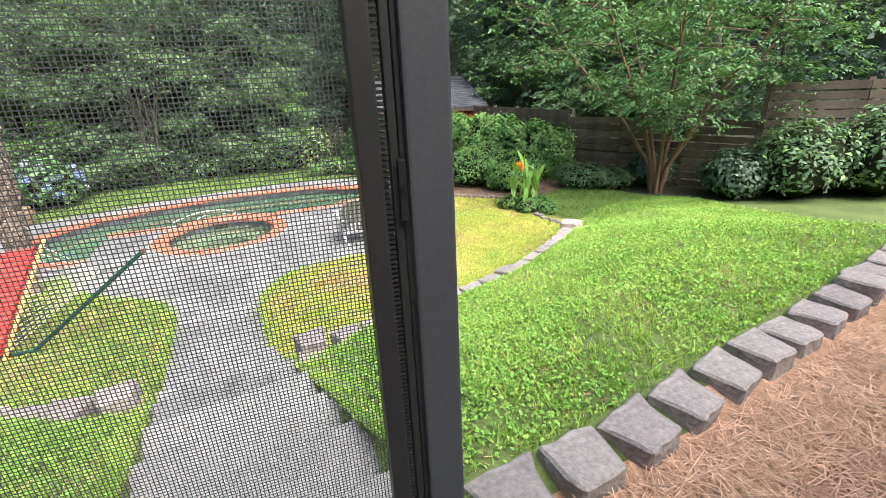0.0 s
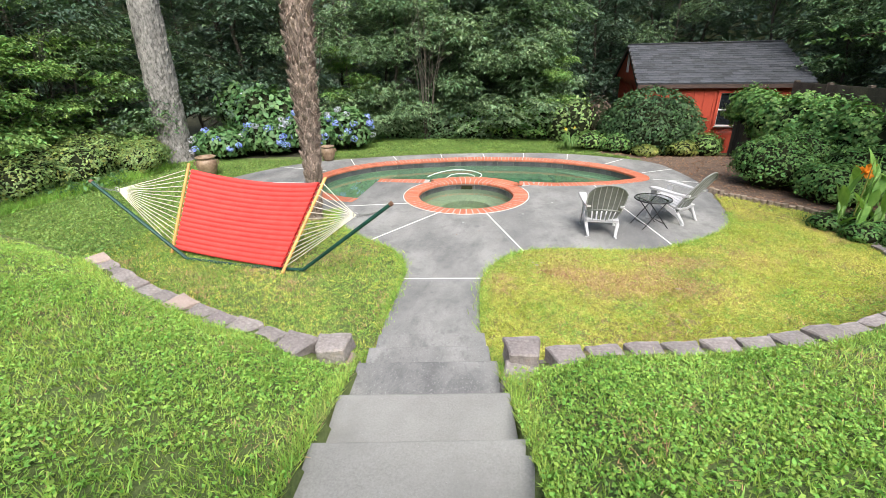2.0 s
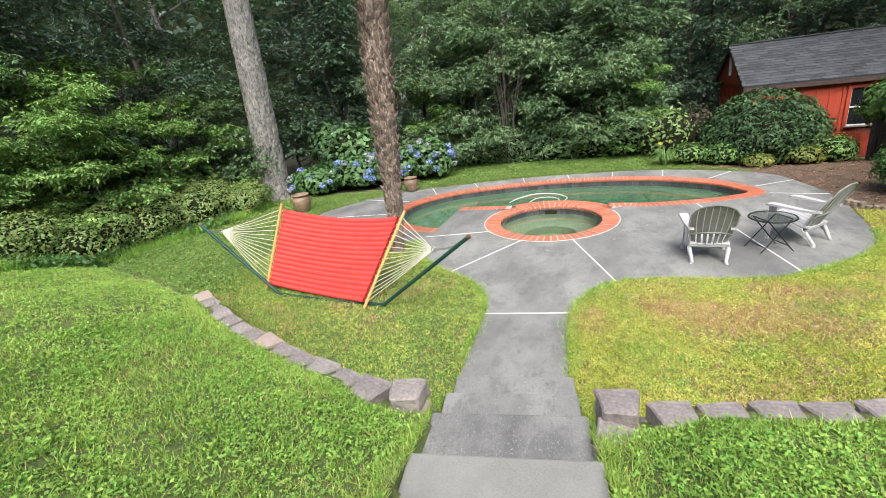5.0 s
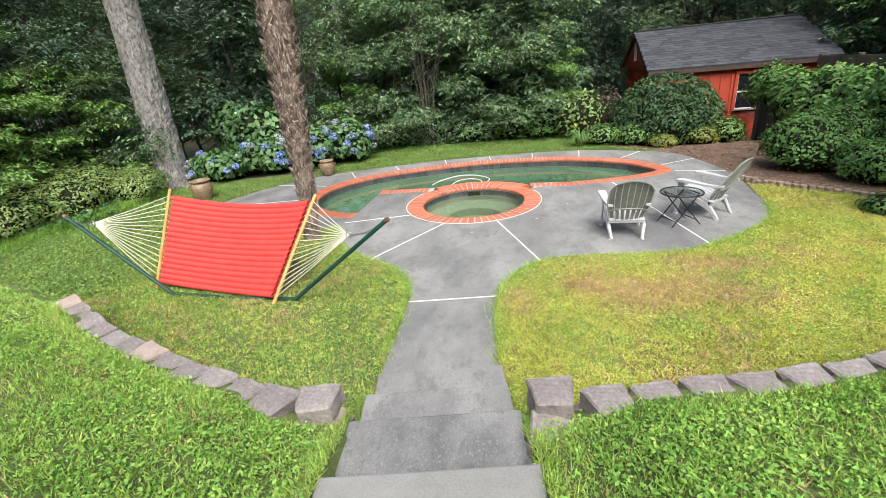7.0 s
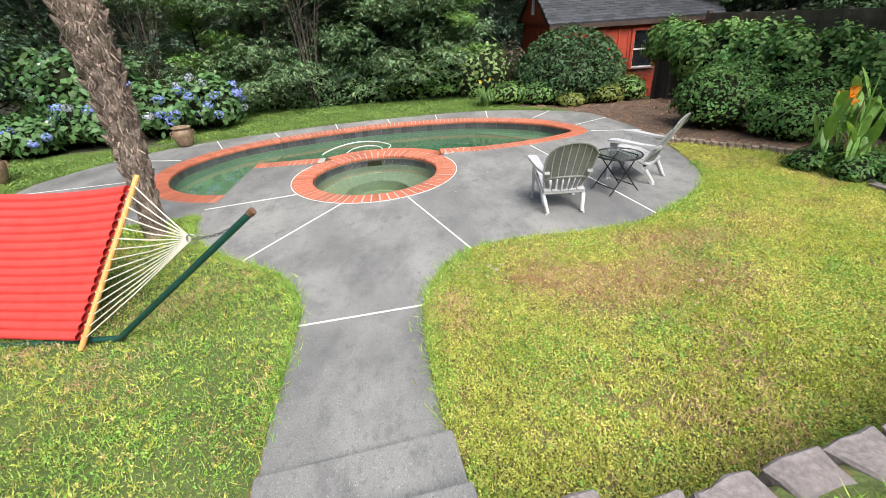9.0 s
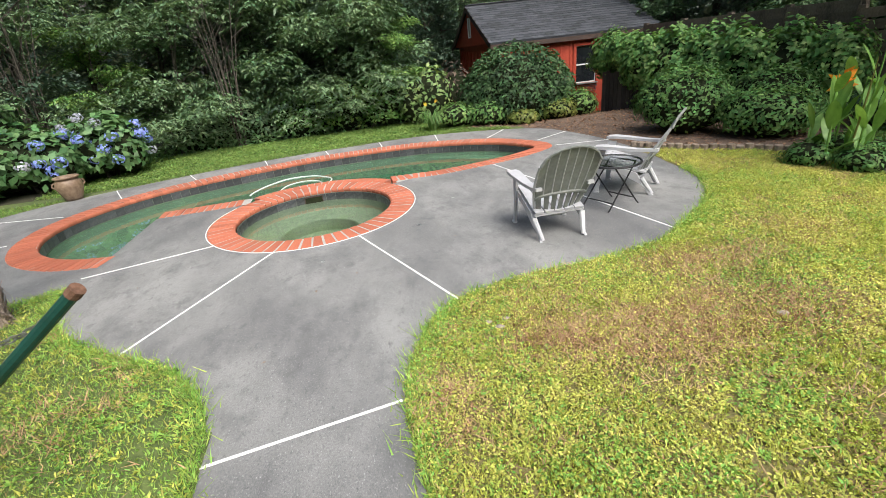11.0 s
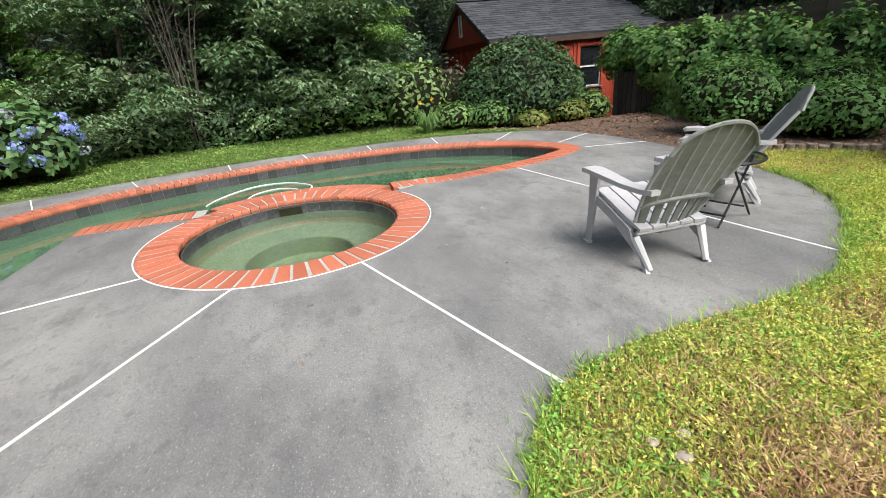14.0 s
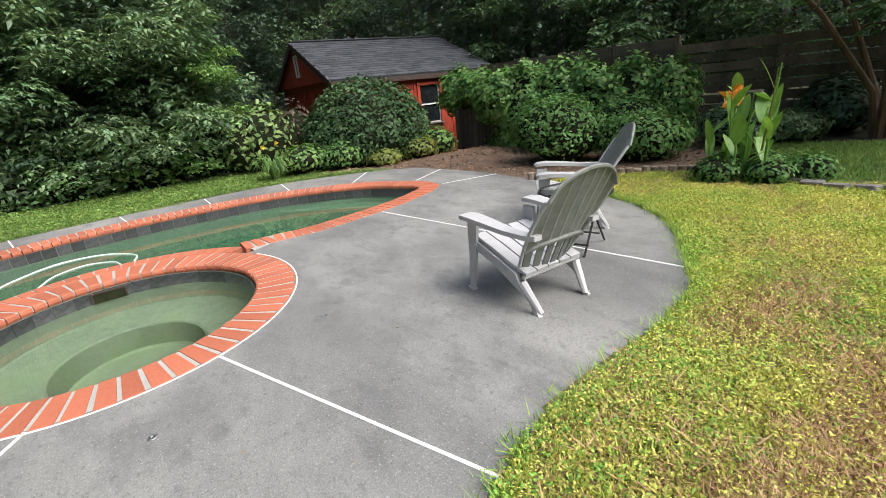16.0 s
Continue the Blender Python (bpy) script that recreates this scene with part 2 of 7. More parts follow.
# leaves: green by kind, each leaf its own shade
M_LEAF = mat("wood_leaf", (0.075, 0.142, 0.070), (0.165, 0.255, 0.124), 3, 0.5, 0.52, 0, island=0.55, thin=0.25, hue=0.03, spec=0.35)
M_LEAFD = mat("dark_leaf", (0.046, 0.088, 0.057), (0.095, 0.150, 0.094), 3, 0.5, 0.42, 0, island=0.5, thin=0.2, hue=0.03, spec=0.45)
M_LEAFB = mat("bright_leaf", (0.125, 0.245, 0.065), (0.245, 0.390, 0.120), 3, 0.6, 0.5, 0, island=0.4, thin=0.3, hue=0.03)
M_LEAFY = mat("yellow_green_leaf", (0.15, 0.20, 0.045), (0.27, 0.30, 0.08), 3, 0.6, 0.5, 0, island=0.35, thin=0.3, hue=0.03)
M_BUSH = mat("clipped_shrub_leaf", (0.036, 0.078, 0.032), (0.082, 0.150, 0.058), 3, 0.8, 0.5, 0, island=0.5, thin=0.2, hue=0.02, spec=0.25)
M_IVY = mat("vine_leaf", (0.080, 0.175, 0.050), (0.165, 0.310, 0.088), 3, 0.8, 0.55, 0, island=0.45, thin=0.25, hue=0.025, spec=0.25)
M_HYDL = mat("hydrangea_leaf", (0.069, 0.153, 0.055), (0.139, 0.259, 0.094), 4, 0.8, 0.5, 0, island=0.35, thin=0.25, hue=0.02)
M_HYDB = mat("blue_petal", (0.2, 0.3, 0.74), (0.38, 0.48, 0.86), 20, 3, 0.7, 0, island=0.3, thin=0.3, hue=0.03, thin_tint=(1, 1, 1))
M_HYDW = mat("pale_petal", (0.40, 0.46, 0.55), (0.58, 0.55, 0.60), 20, 3, 0.7, 0, island=0.2, thin=0.3, hue=0.02, thin_tint=(1, 1, 1))
M_AZALEA = mat("azalea_leaf", (0.145, 0.235, 0.075), (0.27, 0.385, 0.135), 3, 0.8, 0.5, 0, island=0.4, thin=0.25, hue=0.025)
M_DRYLEAF = mat("withered_leaf", (0.05, 0.035, 0.025), (0.11, 0.08, 0.055), 20, 4, 0.8, 0, island=0.4)
M_FARGRASS = mat("shady_grass", (0.130, 0.230, 0.052), (0.27, 0.395, 0.105), 12, 1.2, 0.6, 0, island=0.45, thin=0.3, hue=0.03)
# near-black painted as shade: shrub hearts, forest depth, skimmer mouths
M_SHADE = mat("painted_shade", (0.012, 0.018, 0.008), (0.03, 0.034, 0.018), 14, 2, 0.95, 0.5, spec=0.05)
M_WOODLEAF = mat("grey_green_leaf", (0.105, 0.180, 0.095), (0.215, 0.315, 0.165), 3, 0.5, 0.5, 0, island=0.5, thin=0.25, hue=0.03, spec=0.35)
M_CANNA = mat("canna_leaf", (0.135, 0.290, 0.055), (0.300, 0.500, 0.125), 12, 3, 0.4, 0.05, thin=0.3, stretch=(1, 1, 0.3))
M_ORANGE = mat("orange_petal", (0.80, 0.26, 0.02), (0.90, 0.45, 0.05), 20, 5, 0.6, 0, thin=0.3, island=0.2)
M_BLADE = mat("grass_blade", (0.196, 0.367, 0.056), (0.462, 0.612, 0.157), 14, 1.2, 0.6, 0, island=0.4, thin=0.3, hue=0.03, stain=(0.42, 0.42, 0.20), stain_scale=1.4, stain_cut=0.60, spec=0.25)
M_CLOVER = mat("clover_leaf", (0.180, 0.355, 0.058), (0.350, 0.562, 0.125), 30, 1.2, 0.6, 0, island=0.35, thin=0.3, hue=0.025, spec=0.25)
M_BLADEY = mat("dry_grass_blade", (0.385, 0.455, 0.072), (0.720, 0.690, 0.200), 9, 1.0, 0.65, 0, island=0.4, thin=0.3, hue=0.025, spec=0.25)
M_DEADGRASS = mat("dead_grass", (0.330, 0.187, 0.094), (0.572, 0.407, 0.231), 9, 1.5, 0.8, 0, island=0.4, spec=0.2)
M_NEEDLE = mat("pine_needle", (0.374, 0.213, 0.132), (0.682, 0.445, 0.303), 40, 4, 0.8, 0, island=0.4)
M_YELLOW = mat("yellow_petal", (0.70, 0.50, 0.03), (0.82, 0.62, 0.08), 20, 5, 0.6, 0, thin=0.3, island=0.2)

# ---- mesh helpers ----
rng = np.random.default_rng(7)


def link(name, me, material, parent=None, label=""):
    ob = new(name, me)
    if material is not None and not me.materials:
        me.materials.append(material)
    if parent is not None:
        ob.parent = parent
    if label:
        ob["label"] = label
    return ob


def part(name, bm, material, parent=None, label="", smooth=False):
    """One bmesh as one mesh object, under a thing or a part."""
    me = bpy.data.meshes.new(name)
    bm.normal_update()
    bm.to_mesh(me)
    bm.free()
    if smooth:
        for p in me.polygons:
            p.use_smooth = True
    return link(name, me, material, parent, label)


def thing(name, m, label, category, group="", kind=""):
    e = new(name)
    e.empty_display_size = 0.1
    e.matrix_world = m
    return tagged(e, label, category, group, kind)


def box(bm, c, s, m=None, bevel=0.0):
    r = bmesh.ops.create_cube(bm, size=1.0)
    bmesh.ops.scale(bm, vec=s, verts=r["verts"])
    if bevel:
        es = {e for v in r["verts"] for e in v.link_edges}
        b = bmesh.ops.bevel(bm, geom=list(es), offset=bevel, segments=2, affect="EDGES", profile=0.6)
        vs = list({v for f in b["faces"] for v in f.verts} | {v for v in r["verts"] if v.is_valid})
        seen, todo = set(), list(vs)
        while todo:
            v = todo.pop()
            if v in seen:
                continue
            seen.add(v)
            todo += [e.other_vert(v) for e in v.link_edges]
        vs = list(seen)
    else:
        vs = r["verts"]
    bmesh.ops.translate(bm, vec=c, verts=vs)
    if m is not None:
        bmesh.ops.transform(bm, matrix=m, verts=vs)
    return vs


def tube(bm, pts, radii, n=8, cap=True):
    """A round bar along points, its radius given point by point."""
    pts = [Vector(p) for p in pts]
    if isinstance(radii, (int, float)):
        radii = [radii] * len(pts)
    rings, ref = [], None
    for i, p in enumerate(pts):
        d = (pts[min(i + 1, len(pts) - 1)] - pts[max(i - 1, 0)]).normalized()
        if ref is None:
            ref = d.orthogonal().normalized()
        u = (ref - d * ref.dot(d)).normalized()
        ref = u
        w = d.cross(u)
        rings.append([bm.verts.new(p + (u * math.cos(a) + w * math.sin(a)) * radii[i])
                      for a in (2 * math.pi * k / n for k in range(n))])
    for a, b in zip(rings, rings[1:]):
        for k in range(n):
            bm.faces.new((a[k], a[(k + 1) % n], b[(k + 1) % n], b[k]))
    if cap:
        bm.faces.new(rings[0][::-1])
        bm.faces.new(rings[-1])


def lathe(bm, profile, n=24, c=(0, 0, 0)):
    rings = [[bm.verts.new((c[0] + r * math.cos(2 * math.pi * k / n), c[1] + r * math.sin(2 * math.pi * k / n), c[2] + z))
              for k in range(n)] for r, z in profile]
    for a, b in zip(rings, rings[1:]):
        for k in range(n):
            bm.faces.new((a[k], a[(k + 1) % n], b[(k + 1) % n], b[k]))
    return rings


def prism(bm, poly, z0, z1):
    """A slab with a plan outline (anticlockwise)."""
    lo = [bm.verts.new((x, y, z0)) for x, y in poly]
    hi = [bm.verts.new((x, y, z1)) for x, y in poly]
    n = len(poly)
    for i in range(n):
        j = (i + 1) % n
        bm.faces.new((lo[i], lo[j], hi[j], hi[i]))
    return lo, hi


def spline(pts, step=0.12, closed=False):
    """Points along a smooth curve through the given ones, at even steps."""
    P = [np.array(p, float) for p in pts]
    n = len(P)
    out = []
    for i in range(n if closed else n - 1):
        p0 = P[(i - 1) % n] if closed or i > 0 else 2 * P[0] - P[1]
        p1, p2 = P[i], P[(i + 1) % n]
        p3 = P[(i + 2) % n] if closed or i + 2 < n else 2 * p2 - p1
        for t in np.linspace(0, 1, 12, endpoint=False):
            out.append(0.5 * (2 * p1 + (p2 - p0) * t + (2 * p0 - 5 * p1 + 4 * p2 - p3) * t ** 2 + (3 * p1 - p0 - 3 * p2 + p3) * t ** 3))
    out.append(P[0] if closed else P[-1])
    out = np.array(out)
    d = np.r_[0, np.cumsum(np.linalg.norm(np.diff(out, axis=0), axis=1))]
    m = max(2, int(round(d[-1] / step)) + 1)
    s = np.linspace(0, d[-1], m)
    return np.stack([np.interp(s, d, out[:, k]) for k in range(out.shape[1])], 1)


def inside(poly, x, y):
    poly = np.asarray(poly)
    x, y = np.asarray(x, float), np.asarray(y, float)
    c = np.zeros(x.shape, bool)
    x0, y0 = poly[-1]
    for x1, y1 in poly:
        hit = (y1 > y) != (y0 > y)
        xs = (x0 - x1) * (y - y1) / (y0 - y1 + 1e-12) + x1
        c ^= hit & (x < xs)
        x0, y0 = x1, y1
    return c


def near_line(poly, x, y, closed=True):
    """Distance in plan from points to an outline."""
    P = np.asarray(poly, float)
    if closed:
        P = np.vstack([P, P[:1]])
    d = np.full(np.shape(x), 1e9)
    for a, b in zip(P[:-1], P[1:]):
        ab = b - a
        t = np.clip(((x - a[0]) * ab[0] + (y - a[1]) * ab[1]) / (ab @ ab + 1e-12), 0, 1)
        d = np.minimum(d, np.hypot(x - a[0] - t * ab[0], y - a[1] - t * ab[1]))
    return d


def faces_np(name, V, k):
    """A mesh of loose faces with k corners each: V has the shape (n, k, 3)."""
    V = np.ascontiguousarray(V, np.float32)
    n = len(V)
    me = bpy.data.meshes.new(name)
    me.vertices.add(n * k)
    me.vertices.foreach_set("co", V.reshape(-1))
    me.loops.add(n * k)
    me.loops.foreach_set("vertex_index", np.arange(n * k, dtype=np.int32))
    me.polygons.add(n)
    me.polygons.foreach_set("loop_start", np.arange(0, n * k, k, dtype=np.int32))
    me.update(calc_edges=True)
    return me


# ---- plan: outlines of deck, pool, beds ----
S_O, S_F, S_R = np.array((-0.10, 2.95)), np.array((-0.144, 0.99)), np.array((0.99, 0.144))


def stair(f, r):
    """A place in the stairs' own frame: f metres past the lowest nosing, r to the side."""
    return tuple(S_O + S_F * f + S_R * r)


DECK = [tuple(p) for p in spline([
    (-0.70, 3.3), (-0.72, 4.42), (-0.76, 4.69), (-0.88, 5.01), (-1.15, 5.36), (-1.58, 5.67), (-2.05, 6.05), (-2.3, 6.35),
    (-2.5, 6.75), (-2.62, 7.15), (-3.1, 6.98), (-4.2, 7.1), (-5.3, 7.7), (-6.2, 8.6), (-6.4, 9.28), (-5.94, 10.3),
    (-5.1, 11.3), (-3.99, 11.9), (-1.81, 12.65), (0.3, 12.95), (2.2, 12.95), (3.8, 12.35), (4.5, 11.8), (4.75, 11.06),
    (4.93, 9.71), (4.84, 8.88), (4.7, 8.1), (4.5, 7.25), (4.15, 6.65), (3.7, 6.25), (3.16, 5.9), (2.84, 5.72), (2.12, 5.6),
    (1.34, 5.57), (0.89, 5.46), (0.61, 5.22), (0.4, 4.81), (0.32, 4.48), (0.33, 3.92), (0.38, 3.3)], 0.1)]
DECK = [stair(-0.1, -0.55)] + DECK + [stair(-0.1, 0.55)]
DECK = DECK[::-1]  # anticlockwise below

RING_C, R_IN, R_OUT, R_DBL = np.array((-0.275, 8.47)), 1.02, 1.335, 1.52
COPING = 0.31
POOL_MAIN = spline([(-2.58, 7.68), (-3.1, 7.82), (-3.6, 8.13), (-4.0, 8.6), (-4.25, 9.3), (-4.2, 10.1), (-3.75, 10.9), (-2.95, 11.55),
                    (-1.5, 12.1), (0.0, 12.36), (1.85, 12.22), (3.25, 11.5), (3.88, 10.6), (3.93, 10.05), (3.6, 9.75),
                    (2.84, 9.45), (1.75, 9.26), (1.2, 9.3)], 0.1021)


def ring_arc(r, a0, a1, n):
    return [tuple(RING_C + r * np.array((math.cos(a), math.sin(a)))) for a in np.linspace(a0, a1, n)]


A_RIGHT = math.atan2(9.62 - RING_C[1], 1.05 - RING_C[0])
A_LEFT = math.atan2(9.67 - RING_C[1], -1.25 - RING_C[0])
POOL_IN = []
for i, p in enumerate(POOL_MAIN):
    d = POOL_MAIN[min(i + 1, len(POOL_MAIN) - 1)] - POOL_MAIN[max(i - 1, 0)]
    d /= np.linalg.norm(d)
    POOL_IN.append(tuple(p + COPING * np.array((d[1], -d[0]))))
POOL_IN[0] = (-2.58, 8.0)
POOL_IN = POOL_IN + ring_arc(R_DBL, A_RIGHT, A_LEFT, 22) + [(-1.45, 9.66), (-2.52, 9.66), (-2.52, 9.36)]
POOL_IN = POOL_IN[::-1]

# lines along the middle of the two block walls, by the foot of the upper lawn
WALL_R = spline([(0.56, 2.14), (0.8, 2.15), (1.2, 2.19), (1.6, 2.26), (2.0, 2.33), (2.5, 2.44), (3.0, 2.6), (3.5, 2.78), (4.0, 3.04), (4.5, 3.38), (5.15, 3.9)], 0.1)
WALL_L = spline([(-0.94, 2.05), (-1.2, 2.13), (-1.5, 2.23), (-2.0, 2.40), (-2.5, 2.62), (-3.0, 2.81), (-3.5, 3.06), (-4.0, 3.35), (-4.6, 3.72)], 0.1)
YW_X = np.array([-14, -9, -7, -5.3, -4.6, -4.0, -3.5, -3.0, -2.5, -2.0, -1.5, -0.94, 0.56, 1.2, 1.6, 2.0, 2.5, 3.0, 3.5, 4.0, 4.5, 5.15, 5.6, 6.2, 7.2, 14])
YW_Y = np.array([5.6, 5.4, 4.9, 4.15, 3.74, 3.37, 3.08, 2.83, 2.64, 2.42, 2.25, 2.07, 2.16, 2.21, 2.28, 2.35, 2.46, 2.62, 2.8, 3.06, 3.4, 3.92, 4.4, 5.1, 5.8, 6.2])
STRAW = [(1.3, -3.0), (1.3, -0.56), (1.87, -0.53), (2.92, -0.4), (4.03, -0.25), (5.07, -0.07), (7.0, 0.3), (9.5, 0.9), (9.5, -3.0)]
MULCH = [(4.6, 8.9), (4.3, 12.3), (3.0, 13.1), (4.0, 13.6), (6.6, 14.2), (8.2, 13.6), (9.6, 9.5), (9.1, 8.2), (7.6, 7.6), (6.3, 7.1), (5.95, 7.75), (5.35, 8.3)]
BED_R = [(8.6, 8.4), (8.9, 7.6), (9.2, 5.7), (9.7, 4.5), (10.9, 3.6), (12.2, 2.9), (18, 0), (18, 12), (9.5, 12)]
STAIR_BOX = [stair(-4.3, -0.5), stair(-4.3, 0.5), stair(0.05, 0.5), stair(0.05, -0.5)]


def ground_z(x, y):
    x, y = np.asarray(x, float), np.asarray(y, float)
    yw = np.interp(x, YW_X, YW_Y)
    d = yw - y
    out = np.clip((x - 4.6) / 4.5, 0, 1)
    grade = 0.335 - 0.27 * out
    lip = np.interp(x, [-7, -4.6, -1.4, -1.0, -0.6, 0.6, 0.95, 1.25, 4.0, 5.2, 6.5], [0.14, 0.43, 0.54, 0.48, 0.44, 0.44, 0.47, 0.572, 0.575, 0.45, 0.05])
    foot = np.interp(x, [-7, -4.6, -1.0, 0.6, 4.0, 5.2, 6.5], [0.0, 0.14, 0.24, 0.26, 0.26, 0.16, 0.0])
    bank = foot * np.clip(1 + d / 0.95, 0, 1) ** 2
    rise = np.where(d > -0.05, lip + grade * np.maximum(d, 0), bank)
    soft = np.clip(0.5 + d / 1.6, 0, 1)
    soft = soft * soft * (3 - 2 * soft) * (lip + grade * np.maximum(d, 0))
    w = np.clip((np.abs(x - 0.2) - 4.9) / 0.5, 0, 1)
    up = rise * (1 - w) + soft * w
    up = np.minimum(up, 1.32)
    far = -0.4 * np.clip((y - 12.6 - 2.6 * np.clip((4.2 - x) / 2, 0, 1)) / 2.4, 0, 1) * np.clip((14 - x) / 4, 0, 1)
    bumps = 0.012 * np.sin(2.1 * x + 0.7 * y) * np.cos(1.3 * y - 0.4 * x)
    return up + far + bumps + 0.005


def sits(x, y):
    return float(ground_z(x, y))


# ---- ground: one sheet out to the horizon ----
gx = np.r_[-400, -150, -70, -40, -26, -18, np.arange(-13, -1.3, 0.14), np.arange(-1.3, 1.6, 0.05), np.arange(1.6, 15.01, 0.14), 18, 26, 40, 70, 150, 400]
gy = np.r_[-300, -120, -60, -30, -14, -8, np.arange(-4.2, 1.9, 0.14), np.arange(1.9, 4.3, 0.05), np.arange(4.3, 17.01, 0.14), 20, 26, 40, 70, 150, 400]
GX, GY = np.meshgrid(gx, gy)
GZ = ground_z(GX, GY)
in_deck = inside(DECK, GX, GY)
deck_d = near_line(DECK, GX, GY)
in_stair = inside([stair(-4.3, -0.575), stair(-4.3, 0.575), stair(0.12, 0.535), stair(0.12, -0.535)], GX, GY)
in_straw = inside(STRAW, GX, GY)
in_land = (GX > -0.6) & (GX < 1.25) & (GY < -0.7) & (GY > -3)
GZ = np.where(in_deck & (deck_d > 0.15), -0.10, GZ)
GZ = np.where(in_deck & (deck_d <= 0.15), np.minimum(GZ, -0.012), GZ)
GZ = np.where(in_stair, GZ - 0.3, GZ)
GZ = np.where(in_land, 1.0, GZ)
GZ = np.where(in_straw, np.minimum(GZ, 1.27), GZ)
ny, nx = GX.shape
idx = np.arange(nx * ny).reshape(ny, nx)
quad = np.stack([idx[:-1, :-1], idx[:-1, 1:], idx[1:, 1:], idx[1:, :-1]], -1).reshape(-1, 4)
deep = (in_deck & (deck_d > 0.25)).reshape(-1)
keep = ~deep[quad].all(1)
cx, cy = GX.reshape(-1)[quad].mean(1), GY.reshape(-1)[quad].mean(1)
yw_c = np.interp(cx, YW_X, YW_Y)
slot = np.zeros(len(quad), int)
slot[(cy > yw_c) & (cx > -0.7) & (cx < 6.2) & (cy < 9.3)] = 1
slot[inside(MULCH, cx, cy)] = 2
slot[inside(STRAW, cx, cy)] = 3
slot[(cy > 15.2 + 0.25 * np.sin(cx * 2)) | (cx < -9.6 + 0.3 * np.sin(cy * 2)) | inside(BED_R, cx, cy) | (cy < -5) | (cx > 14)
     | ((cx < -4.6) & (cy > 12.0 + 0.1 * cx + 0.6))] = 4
quad, slot = quad[keep], slot[keep]
me = bpy.data.meshes.new("ground")
me.from_pydata(np.stack([GX, GY, GZ], -1).reshape(-1, 3).tolist(), [], quad.tolist())
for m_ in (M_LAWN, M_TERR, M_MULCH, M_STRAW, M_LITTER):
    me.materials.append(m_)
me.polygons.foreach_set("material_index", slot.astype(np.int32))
me.polygons.foreach_set("use_smooth", np.ones(len(slot), bool))
ground = tagged(new("ground", me), "green lawn sloping down to a terrace with beds", "ground", kind="structure")

# ---- concrete deck with holes for pool and spa ----


def filled(outer, holes, z):
    """A flat face with holes, triangulated."""
    bm = bmesh.new()
    edges = []
    for loop in [outer] + holes:
        vs = [bm.verts.new((p[0], p[1], z)) for p in loop]
        edges += [bm.edges.new((vs[i], vs[(i + 1) % len(vs)])) for i in range(len(vs))]
    bmesh.ops.triangle_fill(bm, edges=edges, use_beauty=True, use_dissolve=False)
    bmesh.ops.recalc_face_normals(bm, faces=bm.faces)
    if bm.faces and sum(f.normal.z for f in bm.faces) < 0:
        bmesh.ops.reverse_faces(bm, faces=bm.faces)
    return bm


SPA_EDGE = ring_arc(R_OUT - 0.02, 0, 2 * math.pi, 65)[:-1]
hole = []
for p in POOL_MAIN:
    hole.append(tuple(p))
deck_hole = [tuple(p + 0.015 * (np.array(q) - p)) for p, q in zip(POOL_MAIN, POOL_IN[::-1])]
a0, a1 = math.atan2(9.3 - RING_C[1], 1.06 - RING_C[0]), -2 * math.pi + math.atan2(9.34 - RING_C[1], -1.35 - RING_C[0])
deck_hole = deck_hole + ring_arc(R_OUT - 0.02, a0, a1, 40) + [(-2.5, 9.34), (-2.52, 9.3), (-2.56, 8.0)]
bm = filled(DECK, [deck_hole[::-1]], 0.0)
r_ = bmesh.ops.extrude_face_region(bm, geom=bm.faces[:])
bmesh.ops.translate(bm, vec=(0, 0, -0.13), verts=[v for v in r_["geom"] if isinstance(v, bmesh.types.BMVert)])
bmesh.ops.recalc_face_normals(bm, faces=bm.faces)
deck = part("pavement", bm, M_CONC)
tagged(deck, "stained grey concrete pool deck and path with white joints", "pool deck", kind="structure")


def strip(bm, a, b, w, z0=-0.02, z1=0.004):
    a, b = np.array(a), np.array(b)
    d = (b - a) / np.linalg.norm(b - a)
    n_ = np.array((-d[1], d[0])) * w / 2
    lo, hi = prism(bm, [tuple(a - n_), tuple(b - n_), tuple(b + n_), tuple(a + n_)], z0, z1)
    bm.faces.new(hi)


JOINTS = [((-1.40, 7.72), (-2.62, 7.42)), ((-0.668, 7.2), (-1.59, 5.69)), ((0.232, 7.23), (0.896, 5.47)), ((2.55, 9.36), (3.161, 5.908)),
          ((-0.726, 4.42), (0.312, 4.54)), ((-4.3, 9.17), (-6.35, 8.9)), ((-5.75, 10.76), (-4.2, 10.35)), ((-4.03, 11.85), (-3.65, 11.08)),
          ((-2.85, 12.3), (-2.6, 11.75)), ((-1.46, 12.75), (-1.33, 12.16)), ((-0.17, 12.85), (-0.1, 12.36)), ((1.05, 12.93), (1.05, 12.34)),
          ((2.35, 12.9), (2.25, 12.1)), ((3.83, 12.3), (3.2, 11.6)), ((4.74, 11.1), (3.9, 10.65)), ((4.9, 9.8), (3.98, 10.02))]
for a, b in JOINTS:
    bm = bmesh.new()
    strip(bm, a, b, 0.018)
    part("joint", bm, M_CAULK, deck, "white caulked joint")
bm = bmesh.new()
rim = ring_arc(R_OUT + 0.008, a0 - 0.1, -math.pi * 1.18, 60)
for a, b in zip(rim, rim[1:]):
    strip(bm, a, b, 0.011)
part("joint", bm, M_CAULK, deck, "white caulked joint")

